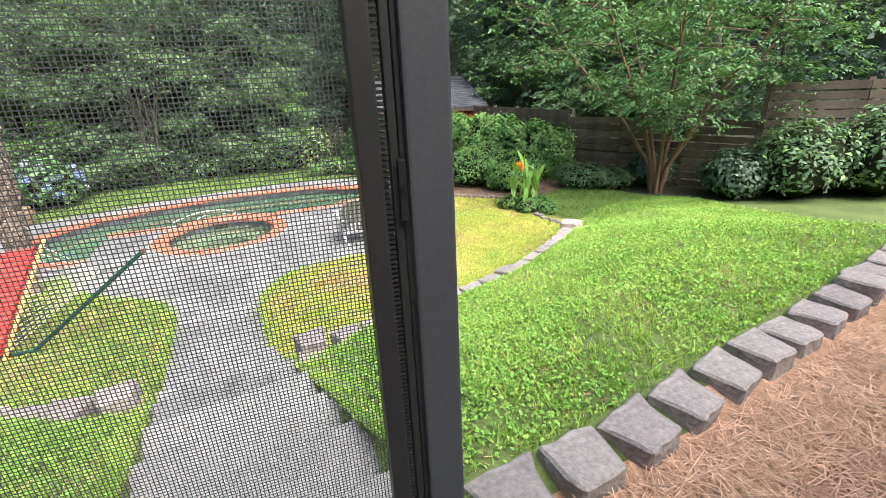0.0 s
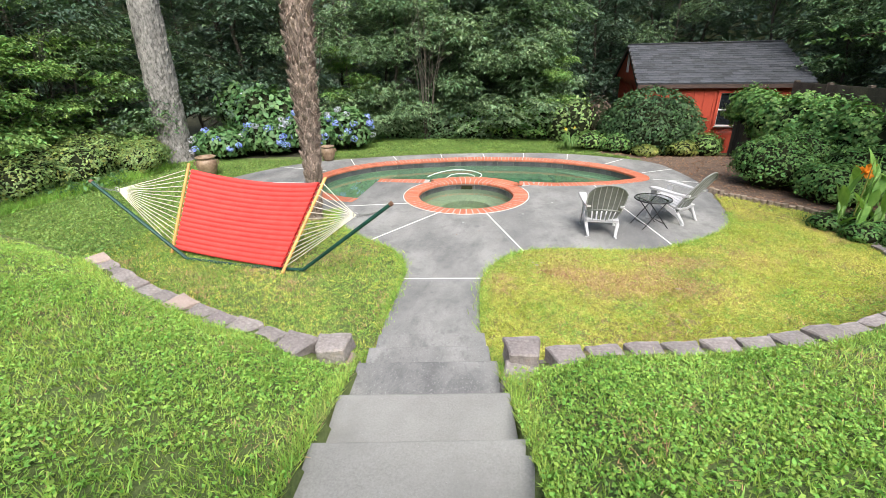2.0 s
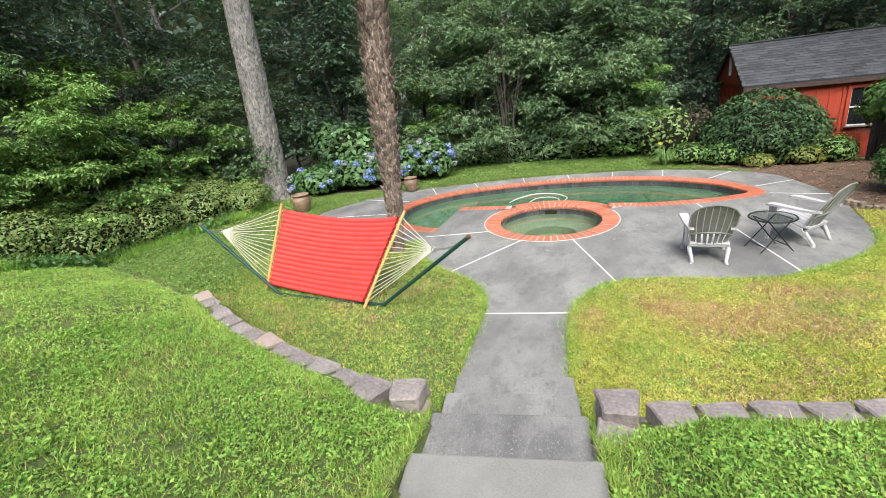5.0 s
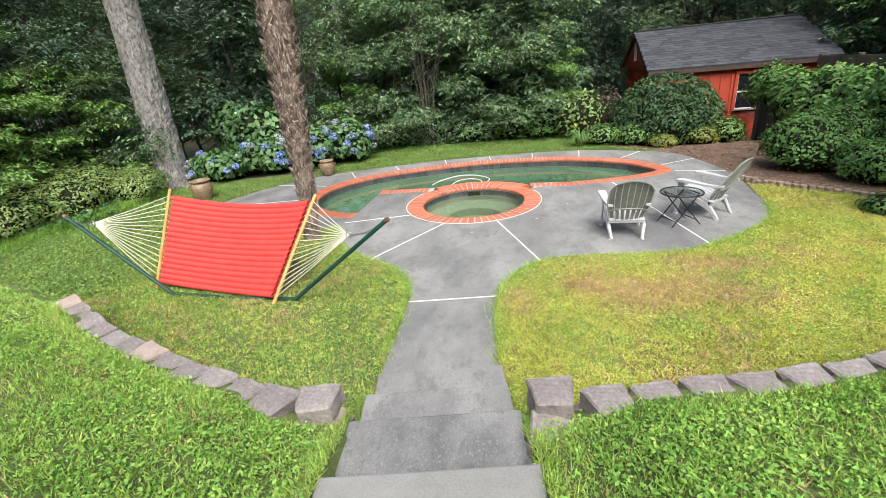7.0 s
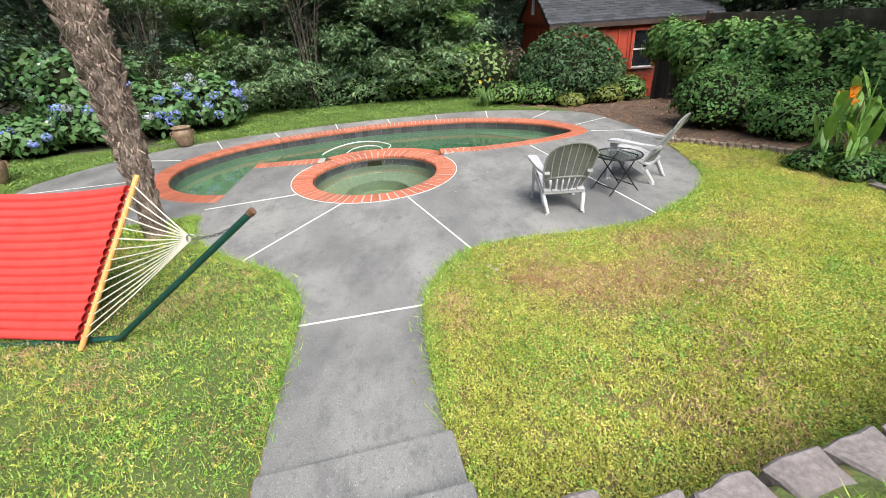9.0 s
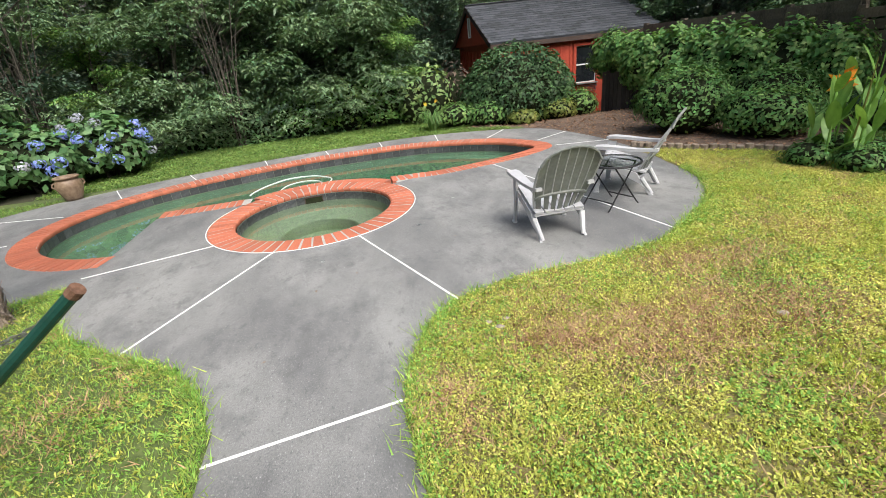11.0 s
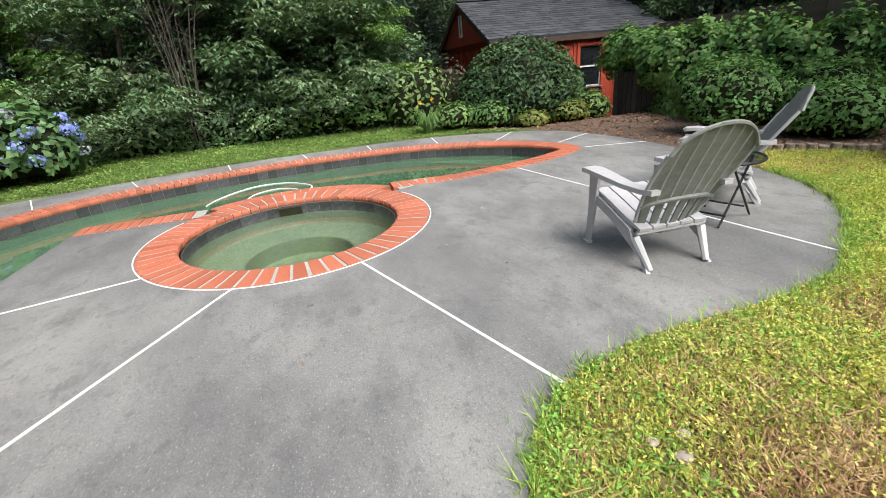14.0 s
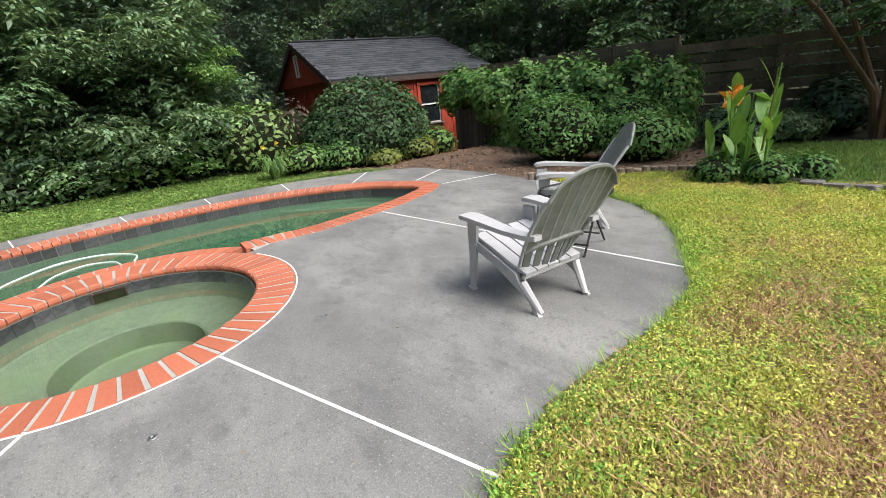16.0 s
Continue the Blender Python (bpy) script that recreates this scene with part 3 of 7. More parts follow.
# drains in the deck
for x, y in ((1.507, 7.99), (0.914, 7.236), (-0.154, 6.69)):
    bm = bmesh.new()
    lathe(bm, [(0.0001, 0.001), (0.008, 0.001), (0.01, 0.004), (0.018, 0.004), (0.021, 0.002), (0.022, -0.01)], 16, (x, y, 0))
    tagged(part("deck_drain", bm, M_CHAIN), "small round dark deck drain set in concrete", "drain", "deck drains")

# ---- pool shell, spa shell, water ----
WATER_Z = -0.20
pool = thing("swimming_pool", pose(0, 0, 0), "kidney-shaped pool of murky green water with brick coping", "pool", kind="structure")
bm = bmesh.new()
lo, hi = prism(bm, POOL_IN, -1.5, -0.055)
bmesh.ops.reverse_faces(bm, faces=bm.faces[:])
part("pool_wall", bm, M_PLASTER, pool)
# floor takes the darkened plaster, so depth dimming is in its colour
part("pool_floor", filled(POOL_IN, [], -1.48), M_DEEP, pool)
IN = np.array(POOL_IN[::-1])
bm = bmesh.new()
shelf = [p for p in POOL_IN if p[0] < -2.5]
lo, hi = prism(bm, shelf, -1.47, -0.62)
bm.faces.new(hi)
part("entry_shelf", bm, M_PLASTER, pool)
bm = bmesh.new()
shelf = [p for p in POOL_IN if p[0] > 1.9 and p[1] > 10.15]
lo, hi = prism(bm, shelf, -1.47, -0.5)
bm.faces.new(hi)
part("end_bench", bm, M_PLASTER, pool)
lathe_steps = [(-3.3, 8.9, 0.55, -0.45), (-3.3, 8.9, 0.85, -0.55)]
for x, y, r, z in lathe_steps:
    bm = bmesh.new()
    lathe(bm, [(0.001, z), (r, z), (r + 0.02, z - 0.02), (r + 0.02, -1.4)], 28, (x, y, 0))
    part("pool_step", bm, M_PLASTER, pool)
w_ob = part("water", filled(POOL_IN, [], WATER_Z), M_WATER, pool, "still murky green water")
w_ob.visible_shadow = False

spa = thing("spa", pose(RING_C[0], RING_C[1], 0), "round spa of pale green water ringed with red brick", "spa", kind="structure")
bm = bmesh.new()
lathe(bm, [(1.0, -0.055), (1.0, -0.62), (0.98, -0.64), (0.55, -0.64)], 56)
part("spa_wall", bm, M_PLASTER, spa, smooth=False)
bm = bmesh.new()
lathe(bm, [(0.55, -0.64), (0.53, -0.66), (0.53, -1.1), (0.50, -1.12), (0.001, -1.12)], 48)
part("spa_well", bm, M_PLASTER, spa)
bm = bmesh.new()
bmesh.ops.create_circle(bm, cap_ends=True, segments=56, radius=0.999, matrix=pose(0, 0, WATER_Z + 0.04))
w_ob = part("water", bm, M_SPAWATER, spa, "clear shallow greenish water")
w_ob.visible_shadow = False
# waterline tiles of spa and pool, and mortar beds under the bricks
bm = bmesh.new()
lathe(bm, [(R_IN + 0.012, -0.05), (R_IN + 0.012, -0.0012), (R_OUT - 0.005, -0.0012), (R_OUT - 0.005, -0.15)], 64)
part("mortar_bed", bm, M_MORTAR, spa)
bm = bmesh.new()
for p, q, p2, q2 in zip(POOL_MAIN[:-1], IN[:-1], POOL_MAIN[1:], IN[1:]):
    f = bm.faces.new([bm.verts.new((a[0], a[1], -0.0014)) for a in (p, p2, q2, q)])
bmesh.ops.remove_doubles(bm, verts=bm.verts, dist=1e-4)
part("mortar_bed", bm, M_MORTAR, pool)
bm = bmesh.new()
arc_o, arc_i = ring_arc(R_DBL, A_RIGHT, A_LEFT, 22), ring_arc(R_OUT - 0.005, A_RIGHT, A_LEFT, 22)
for p, q, p2, q2 in zip(arc_i[:-1], arc_o[:-1], arc_i[1:], arc_o[1:]):
    bm.faces.new([bm.verts.new((a[0], a[1], -0.002)) for a in (p, q, q2, p2)])
for p in ([(-2.5, 9.35), (-1.25, 9.35), (-1.25, 9.66), (-2.5, 9.66)], [(0.95, 9.15), (1.4, 9.28), (1.3, 9.62), (0.9, 9.62)]):
    bm.faces.new([bm.verts.new((a[0], a[1], -0.006)) for a in p])
part("mortar_bed", bm, M_MORTAR, pool)


def skimmer(parent, x, y, ang, w=0.25, h=0.085):
    bm = bmesh.new()
    m = pose(x, y, -0.12, 0, 0, ang)
    for c, s in (((0, 0, h / 2 + 0.006), (w + 0.03, 0.02, 0.012)), ((0, 0, -h / 2 - 0.006), (w + 0.03, 0.02, 0.012)),
                 ((-w / 2 - 0.007, 0, 0), (0.014, 0.02, h)), ((w / 2 + 0.007, 0, 0), (0.014, 0.02, h))):
        box(bm, c, s, m)
    fr = part("skimmer_frame", bm, M_DARKTRIM, parent, "brown skimmer frame")
    # a near-black plate paints the shade inside the opening
    bm = bmesh.new()
    box(bm, (0, 0, 0), (w, 0.012, h), m)
    part("skimmer_mouth", bm, M_SHADE, fr, "near-black plate painted as the shade in the skimmer mouth")


skimmer(spa, -0.07, 0.955, 0)
skimmer(pool, -3.33, 10.95, 48)
skimmer(pool, 2.08, 11.85, -20)

# ---- concrete stairs down from the house ----
stairs = thing("stairs", pose(0, 0, 0), "worn grey concrete garden steps leading down to the pool path", "stairs", kind="structure")
NOSE = [(0.08, 0.10), (-0.36, 0.26), (-0.86, 0.47), (-1.46, 0.68), (-2.0, 0.84), (-2.57, 1.01), (-3.15, 1.17), (-3.75, 1.29)]
for i, (f, z) in enumerate(NOSE):
    back = NOSE[i + 1][0] + 0.02 if i + 1 < len(NOSE) else -5.2
    half = (0.55, 0.555, 0.565, 0.565, 0.585, 0.595, 0.6, 0.66)[i]
    off = (0.0, -0.01, 0.0, 0.0, 0.0, 0.0, 0.0, 0.1)[i]
    bm = bmesh.new()
    m = Matrix.Translation((*(S_O + S_F * (f + back) / 2 + S_R * off), z - 0.35)) @ pose(0, 0, 0, 0, 0, math.degrees(math.atan2(S_R[1], S_R[0])))
    box(bm, (0, 0, 0), (2 * half, f - back + 0.05, 0.70), m, bevel=0.014)
    for v in bm.verts:
        v.co += Vector((noise.noise(v.co * 5), noise.noise(v.co * 5 + Vector((9, 0, 0))), 0)) * 0.008
    part("step", bm, M_CONC if i < 3 else M_STEP, stairs)

# ---- house wall behind the walk ----
bm = bmesh.new()
box(bm, (1.0, -2.75, 2.8), (16, 0.3, 3.6))
tagged(part("wall_south", bm, M_HOUSE), "plain house wall behind the landing", "wall", kind="structure")

# ---- red shed ----
SH_ANG = -4.0
shed_z = -0.5
shed = thing("shed", pose(4.98, 15.55, shed_z, 0, 0, SH_ANG), "red board-sided garden shed with a grey shingle roof", "shed")
SW, SD, EAVE, RISE = 4.6, 5.5, 2.37, 1.13   # along the front, depth, eave and ridge heights over its foot
OVER = 0.2


def panel_poly(bm, poly, y0, y1, axis="y"):
    a = [bm.verts.new((x, y0, z) if axis == "y" else (y0, x, z)) for x, z in poly]
    b = [bm.verts.new((x, y1, z) if axis == "y" else (y1, x, z)) for x, z in poly]
    n_ = len(poly)
    bm.faces.new(a)
    bm.faces.new(b[::-1])
    for i in range(n_):
        j = (i + 1) % n_
        bm.faces.new((a[j], a[i], b[i], b[j]))
    bmesh.ops.recalc_face_normals(bm, faces=bm.faces)


WIN = (2.33, 0.98, 0.62, 1.02)   # from the left, sill, width, height
bm = bmesh.new()
x0, z0, ww, wh = WIN
for poly in ([(0, 0), (x0, 0), (x0, EAVE), (0, EAVE)], [(x0 + ww, 0), (SW, 0), (SW, EAVE), (x0 + ww, EAVE)],
             [(x0, 0), (x0 + ww, 0), (x0 + ww, z0), (x0, z0)], [(x0, z0 + wh), (x0 + ww, z0 + wh), (x0 + ww, EAVE), (x0, EAVE)]):
    panel_poly(bm, poly, 0.0, 0.1)
bmesh.ops.remove_doubles(bm, verts=bm.verts, dist=1e-4)
front = part("wall", bm, M_RED, shed)
bm = bmesh.new()
box(bm, (SW / 2, SD - 0.05, EAVE / 2), (SW, 0.1, EAVE))
part("wall", bm, M_RED, shed)
for x in (0.05, SW - 0.05):
    bm = bmesh.new()
    panel_poly(bm, [(0.1, 0), (SD - 0.1, 0), (SD - 0.1, EAVE), (SD / 2, EAVE + RISE - 0.06), (0.1, EAVE)], x - 0.05, x + 0.05, "x")
    part("wall", bm, M_RED, shed)
# gable overhang panel, standing proud of the side wall, and its louvred vent
bm = bmesh.new()
panel_poly(bm, [(-0.05, EAVE - 0.04), (SD + 0.05, EAVE - 0.04), (SD / 2, EAVE + RISE - 0.05)], -0.16, -0.06, "x")
part("gable", bm, M_RED, shed)
bm = bmesh.new()
for s in (-0.13, 0.13):
    box(bm, (-0.18, SD / 2 + s, EAVE + 0.5), (0.04, 0.04, 0.56))
for s in (-0.28, 0.28):
    box(bm, (-0.18, SD / 2, EAVE + 0.5 + s), (0.04, 0.3, 0.04))
vent = part("vent", bm, M_WHITE, shed, "white louvred gable vent")
for k in range(7):
    bm = bmesh.new()
    box(bm, (-0.175, SD / 2, EAVE + 0.29 + k * 0.07), (0.03, 0.24, 0.012), None)
    part("louvre", bm, M_WHITE, vent)
# no hole here: a dark panel paints the shade behind the louvres
bm = bmesh.new()
box(bm, (-0.163, SD / 2, EAVE + 0.5), (0.004, 0.24, 0.54))
part("backing", bm, M_DARKTRIM, vent, "dark panel painted as the shade behind the louvres")
# battens
xs = [0.06 + 0.3 * k for k in range(16)]
for x in xs:
    if x0 - 0.12 < x < x0 + ww + 0.12:
        continue
    bm = bmesh.new()
    box(bm, (x, -0.011, EAVE / 2 - 0.06), (0.045, 0.02, EAVE - 0.16), None, 0.004)
    part("batten", bm, M_RED, front)
for k in range(18):
    bm = bmesh.new()
    box(bm, (-0.011, 0.15 + 0.3 * k, EAVE / 2 - 0.1), (0.02, 0.045, EAVE - 0.24))
    part("batten", bm, M_RED, shed)
# window: casing, sash rails, panes, sill and a wire basket below
bm = bmesh.new()
for c, s in (((x0 - 0.05, -0.02, z0 + wh / 2), (0.09, 0.04, wh + 0.18)), ((x0 + ww + 0.05, -0.02, z0 + wh / 2), (0.09, 0.04, wh + 0.18)),
             ((x0 + ww / 2, -0.02, z0 + wh + 0.05), (ww + 0.01, 0.04, 0.09))):
    box(bm, c, s, None, 0.004)
wd = part("window", bm, M_RED, shed, "sash window in a red casing")
bm = bmesh.new()
for c, s in (((x0 + 0.008, 0.03, z0 + wh / 2), (0.014, 0.05, wh)), ((x0 + ww - 0.008, 0.03, z0 + wh / 2), (0.014, 0.05, wh)),
             ((x0 + ww / 2, 0.03, z0 + wh / 2), (ww - 0.03, 0.05, 0.04)), ((x0 + ww / 2, 0.03, z0 + 0.015), (ww - 0.03, 0.05, 0.028)),
             ((x0 + ww / 2, 0.03, z0 + wh - 0.008), (ww - 0.03, 0.05, 0.014))):
    box(bm, c, s)
part("frame", bm, M_WHITE, wd, "white sash frame")
for zz in (z0 + wh * 0.26, z0 + wh * 0.74):
    bm = bmesh.new()
    box(bm, (x0 + ww / 2, 0.045, zz), (ww - 0.03, 0.008, wh / 2 - 0.045))
    part("pane", bm, M_PANE, wd, "dark glass")
bm = bmesh.new()
box(bm, (x0 + ww / 2, -0.05, z0 - 0.02), (ww + 0.1, 0.08, 0.03), None, 0.006)
part("sill", bm, M_CHAIRG, wd, "grey weathered sill")
bm = bmesh.new()
for k in range(5):
    tube(bm, [(x0 + 0.08, -0.02, z0 - 0.08 - 0.04 * k), (x0 + 0.12, -0.17 + 0.01 * k, z0 - 0.08 - 0.04 * k), (x0 + ww - 0.02, -0.17 + 0.01 * k, z0 - 0.08 - 0.04 * k), (x0 + ww, -0.02, z0 - 0.08 - 0.04 * k)], 0.006, 5)
for k in range(8):
    tube(bm, [(x0 + 0.12 + 0.06 * k, -0.17, z0 - 0.07), (x0 + 0.12 + 0.06 * k, -0.11, z0 - 0.27)], 0.004, 4)
part("plant_basket", bm, M_IRON, wd, "rusty wire window basket")
# roof: two slabs, rake boards, fascia
SL = math.atan2(RISE, SD / 2)
SLEN = (SD / 2) / math.cos(SL) + OVER
for sgn, name in ((1, "front"), (-1, "back")):
    bm = bmesh.new()
    cy_, cz_ = (SD / 2 - sgn * (SLEN / 2 * math.cos(SL)), EAVE + RISE - SLEN / 2 * math.sin(SL))
    box(bm, (0, 0, 0), (SW + 0.5, SLEN, 0.06), Matrix.Translation((SW / 2, cy_, cz_)) @ pose(0, 0, 0, sgn * math.degrees(SL)))
    roof = part("roof", bm, M_SHINGLE, shed, "grey shingle roof slope")
    if sgn == 1:
        roof_front = roof
    for x in (-0.26, SW + 0.26):
        bm = bmesh.new()
        box(bm, (0, 0, 0), (0.03, SLEN, 0.14), Matrix.Translation((x, cy_, cz_ - 0.07)) @ pose(0, 0, 0, sgn * math.degrees(SL)))
        part("rake_board", bm, M_DARKTRIM, shed, "dark rake board")
bm = bmesh.new()
box(bm, (SW / 2, -OVER * math.cos(SL) + 0.02, EAVE - OVER * math.sin(SL) - 0.07), (SW + 0.5, 0.03, 0.12))
part("fascia", bm, M_DARKTRIM, shed, "dark eave board")
bm = bmesh.new()
box(bm, (SW / 2, SD / 2, EAVE + RISE + 0.045), (SW + 0.5, 0.22, 0.03), None, 0.01)
part("ridge_cap", bm, M_SHINGLE, shed)

# ---- adirondack chairs ----


def slab(bm, pts_a, pts_b, th):
    """A curved slat between two edge lines, given thickness along its normal."""
    n_ = len(pts_a)
    A, B = [Vector(p) for p in pts_a], [Vector(p) for p in pts_b]
    top, bot = [], []
    for i in range(n_):
        t = (A[min(i + 1, n_ - 1)] - A[max(i - 1, 0)]).normalized()
        nn = t.cross(B[i] - A[i]).normalized() * th
        top.append((bm.verts.new(A[i]), bm.verts.new(B[i])))
        bot.append((bm.verts.new(A[i] - nn), bm.verts.new(B[i] - nn)))
    for i in range(n_ - 1):
        bm.faces.new((top[i][0], top[i][1], top[i + 1][1], top[i + 1][0]))
        bm.faces.new((bot[i][1], bot[i][0], bot[i + 1][0], bot[i + 1][1]))
        bm.faces.new((top[i][0], top[i + 1][0], bot[i + 1][0], bot[i][0]))
        bm.faces.new((top[i + 1][1], top[i][1], bot[i][1], bot[i + 1][1]))
    bm.faces.new((top[0][1], top[0][0], bot[0][0], bot[0][1]))
    bm.faces.new((top[-1][0], top[-1][1], bot[-1][1], bot[-1][0]))


def adirondack(m, label):
    """Moulded resin chair; +y is forward, the origin under the middle of its feet."""
    ch = thing("adirondack_chair", m, label, "chair", "poolside chairs")
    # seat slats run across a dipped seat
    prof = [(0.33, 0.375), (0.28, 0.395), (0.1, 0.345), (-0.08, 0.285), (-0.22, 0.25)]
    for k in range(5):
        xa, xb = -0.25 + 0.1 * k + 0.006, -0.25 + 0.1 * (k + 1) - 0.006
        bm = bmesh.new()
        slab(bm, [(xb, y, z) for y, z in prof], [(xa, y, z) for y, z in prof], 0.02)
        part("seat_slat", bm, M_CHAIRW, ch)
    bm = bmesh.new()
    for y, z in ((0.31, 0.36), (0.05, 0.31), (-0.2, 0.235)):
        tube(bm, [(-0.25, y, z), (0.25, y, z)], 0.014, 6)
    part("seat_rail", bm, M_CHAIRW, ch)

    # back: ribs fanning up, curved across, with a rounded top
    def back_pt(u, v):
        """u across -1 to 1, v up 0 to 1."""
        w = 0.200 + 0.085 * math.sin(math.pi * 0.62 * v)
        top = 0.72 + 0.21 * math.sqrt(max(0, 1 - (u * 0.97) ** 2))
        z = 0.20 + (top - 0.20) * v
        y = -0.17 - 0.30 * v - 0.05 * v * v + 0.075 * u * u
        return Vector((u * w, y, z))

    # below the cross rail the slats stand apart, above it they close to a panel
    for k in range(7):
        for lo, hi, gap in ((0.0, 0.36, 0.05), (0.36, 1.0, 0.003)):
            ua, ub = -1 + 2 * k / 7 + gap, -1 + 2 * (k + 1) / 7 - gap
            bm = bmesh.new()
            vs = [lo + (hi - lo) * t for t in (0.0, 0.3, 0.6, 0.85, 1.0)]
            slab(bm, [back_pt(ua, v) for v in vs], [back_pt(ub, v) for v in vs], 0.010)
            part("back_slat", bm, M_CHAIRG, ch, "grey back slat")
    for k in range(6):
        u = -1 + 2 * (k + 1) / 7
        bm = bmesh.new()
        tube(bm, [back_pt(u, v) + Vector((0, -0.012, 0)) for v in np.linspace(0.36, 0.985, 8)], 0.0065, 5)
        part("back_rib", bm, M_CHAIRW, ch, "pale moulded rib")
    for v, r in ((0.36, 0.016), (0.03, 0.013), (0.985, 0.013)):
        bm = bmesh.new()
        tube(bm, [back_pt(u, v) + Vector((0, -0.016, 0)) for u in np.linspace(-1, 1, 13)], r, 6)
        part("back_rail", bm, M_CHAIRG, ch, "grey back rail")
    for s in (-1, 1):
        bm = bmesh.new()
        tube(bm, [back_pt(s * 1.0, v) for v in np.linspace(0, 0.99, 8)], 0.013, 6)
        part("back_edge", bm, M_CHAIRW, ch)
        # arm: broad paddle in front, narrowing and turning in to the back
        bm = bmesh.new()
        ys = [0.335, 0.32, 0.24, 0.1, -0.1, -0.26, -0.34]
        cx_ = [0.29, 0.29, 0.29, 0.288, 0.28, 0.265, 0.25]
        hw = [0.03, 0.05, 0.06, 0.054, 0.042, 0.034, 0.03]
        zz = [0.53, 0.54, 0.545, 0.535, 0.515, 0.51, 0.515]
        slab(bm, [(s * c + h, y, z) for y, c, h, z in zip(ys, cx_, hw, zz)], [(s * c - h, y, z) for y, c, h, z in zip(ys, cx_, hw, zz)], 0.03)
        part("arm", bm, M_CHAIRW, ch)
        # front leg: flared moulded post; back leg: raking rail from the seat front to the ground
        bm = bmesh.new()
        slab(bm, [(s * 0.285, 0.335, 0.0), (s * 0.275, 0.325, 0.25), (s * 0.272, 0.325, 0.51)], [(s * 0.285, 0.285, 0.0), (s * 0.275, 0.255, 0.25), (s * 0.272, 0.22, 0.51)], 0.022 * s)
        box(bm, (s * 0.278, 0.31, 0.008), (0.04, 0.07, 0.016))
        part("front_leg", bm, M_CHAIRW, ch)
        bm = bmesh.new()
        slab(bm, [(s * 0.262, 0.33, 0.40), (s * 0.262, 0.1, 0.33), (s * 0.262, -0.14, 0.25), (s * 0.232, -0.225, 0.12), (s * 0.212, -0.285, 0.0)],
             [(s * 0.262, 0.33, 0.33), (s * 0.262, 0.06, 0.25), (s * 0.262, -0.2, 0.12), (s * 0.225, -0.27, 0.04), (s * 0.212, -0.325, 0.0)], 0.03 * s)
        tube(bm, [(s * 0.245, -0.18, 0.2), (s * 0.205, -0.305, 0.01)], [0.03, 0.02], 8)
        part("back_leg", bm, M_CHAIRW, ch)
    return ch


adirondack(pose(2.15, 6.475, 0.0, 0, 0, -3), "white resin adirondack chair with grey back on concrete")
adirondack(pose(3.54, 7.22, 0.0, 0, 0, 44), "white resin adirondack chair turned towards the small table")

# ---- folding bistro table ----
tb = thing("bistro_table", pose(3.02, 6.78, 0.0, 0, 0, 20), "small round glass-topped folding table of dark iron", "table")
bm = bmesh.new()
bmesh.ops.create_circle(bm, cap_ends=True, segments=40, radius=0.285, matrix=pose(0, 0, 0.495))
r_ = bmesh.ops.extrude_face_region(bm, geom=bm.faces[:])
bmesh.ops.translate(bm, vec=(0, 0, 0.006), verts=[v for v in r_["geom"] if isinstance(v, bmesh.types.BMVert)])
bmesh.ops.recalc_face_normals(bm, faces=bm.faces)
part("tabletop", bm, M_GLASS, tb, "round glass top")
bm = bmesh.new()
tube(bm, [(0.29 * math.cos(a), 0.29 * math.sin(a), 0.492) for a in np.linspace(0, 2 * math.pi, 37)], 0.012, 6, False)
part("rim", bm, M_IRON, tb)
for s in (-1, 1):
    for q in (-1, 1):
        bm = bmesh.new()
        tube(bm, [(0.17 * q, s * 0.16, 0.48), (-0.2 * q, s * 0.17 + 0.02 * q, 0.03), (-0.225 * q, s * 0.17 + 0.02 * q, 0.009)], 0.009, 6)
        part("leg", bm, M_IRON, tb)
for q in (-1, 1):
    for x, z in ((0.17 * q, 0.48), (-0.16 * q, 0.085)):
        bm = bmesh.new()
        tube(bm, [(x, -0.165, z), (x, 0.165, z)], 0.008, 6)
        part("stretcher", bm, M_IRON, tb)

# ---- hammock on its stand ----
ham = thing("hammock_stand", pose(-3.1, 4.55, sits(-3.1, 4.55)), "dark green tubular steel hammock stand on the lawn", "hammock stand")
hz = -sits(-3.1, 4.55)


def L(p):
    return (p[0] + 3.1, p[1] - 4.55, p[2] + hz)


FL, FR, PL, PR = (-4.08, 4.65, 0.035), (-2.17, 4.46, 0.035), (-5.42, 4.79, 1.15), (-0.80, 4.31, 1.08)
for a, b in ((FL, PL), (FR, PR)):
    bm = bmesh.new()
    d = Vector(b) - Vector(a)
    tube(bm, [L(Vector(a) + d * t) for t in (0, 0.3, 0.6, 1.0)], 0.0255, 10)
    post = part("post", bm, M_GREENSTEEL, ham)
    bm = bmesh.new()
    tube(bm, [L(Vector(a) + d * 0.99), L(Vector(a) + d * 1.012)], 0.029, 10)
    part("end_cap", bm, M_RUST, post, "rusty brown end cap")
bm = bmesh.new()
tube(bm, [L(FL), L((-3.1, 4.55, 0.012)), L(FR)], 0.024, 10)
part("base_bar", bm, M_GREENSTEEL, ham)

hm = thing("hammock", pose(-3.1, 4.55, -hz), "red quilted fabric hammock with wooden spreader bars and cream ropes", "hammock")
BL, BR, TR, TL = (Vector(p) for p in ((-4.45, 4.83, 0.08), (-2.42, 4.40, 0.055), (-2.0, 5.17, 1.13), (-4.30, 5.43, 1.24)))
RL, RR = Vector((-4.99, 4.75, 1.05)), Vector((-1.28, 4.36, 0.90))


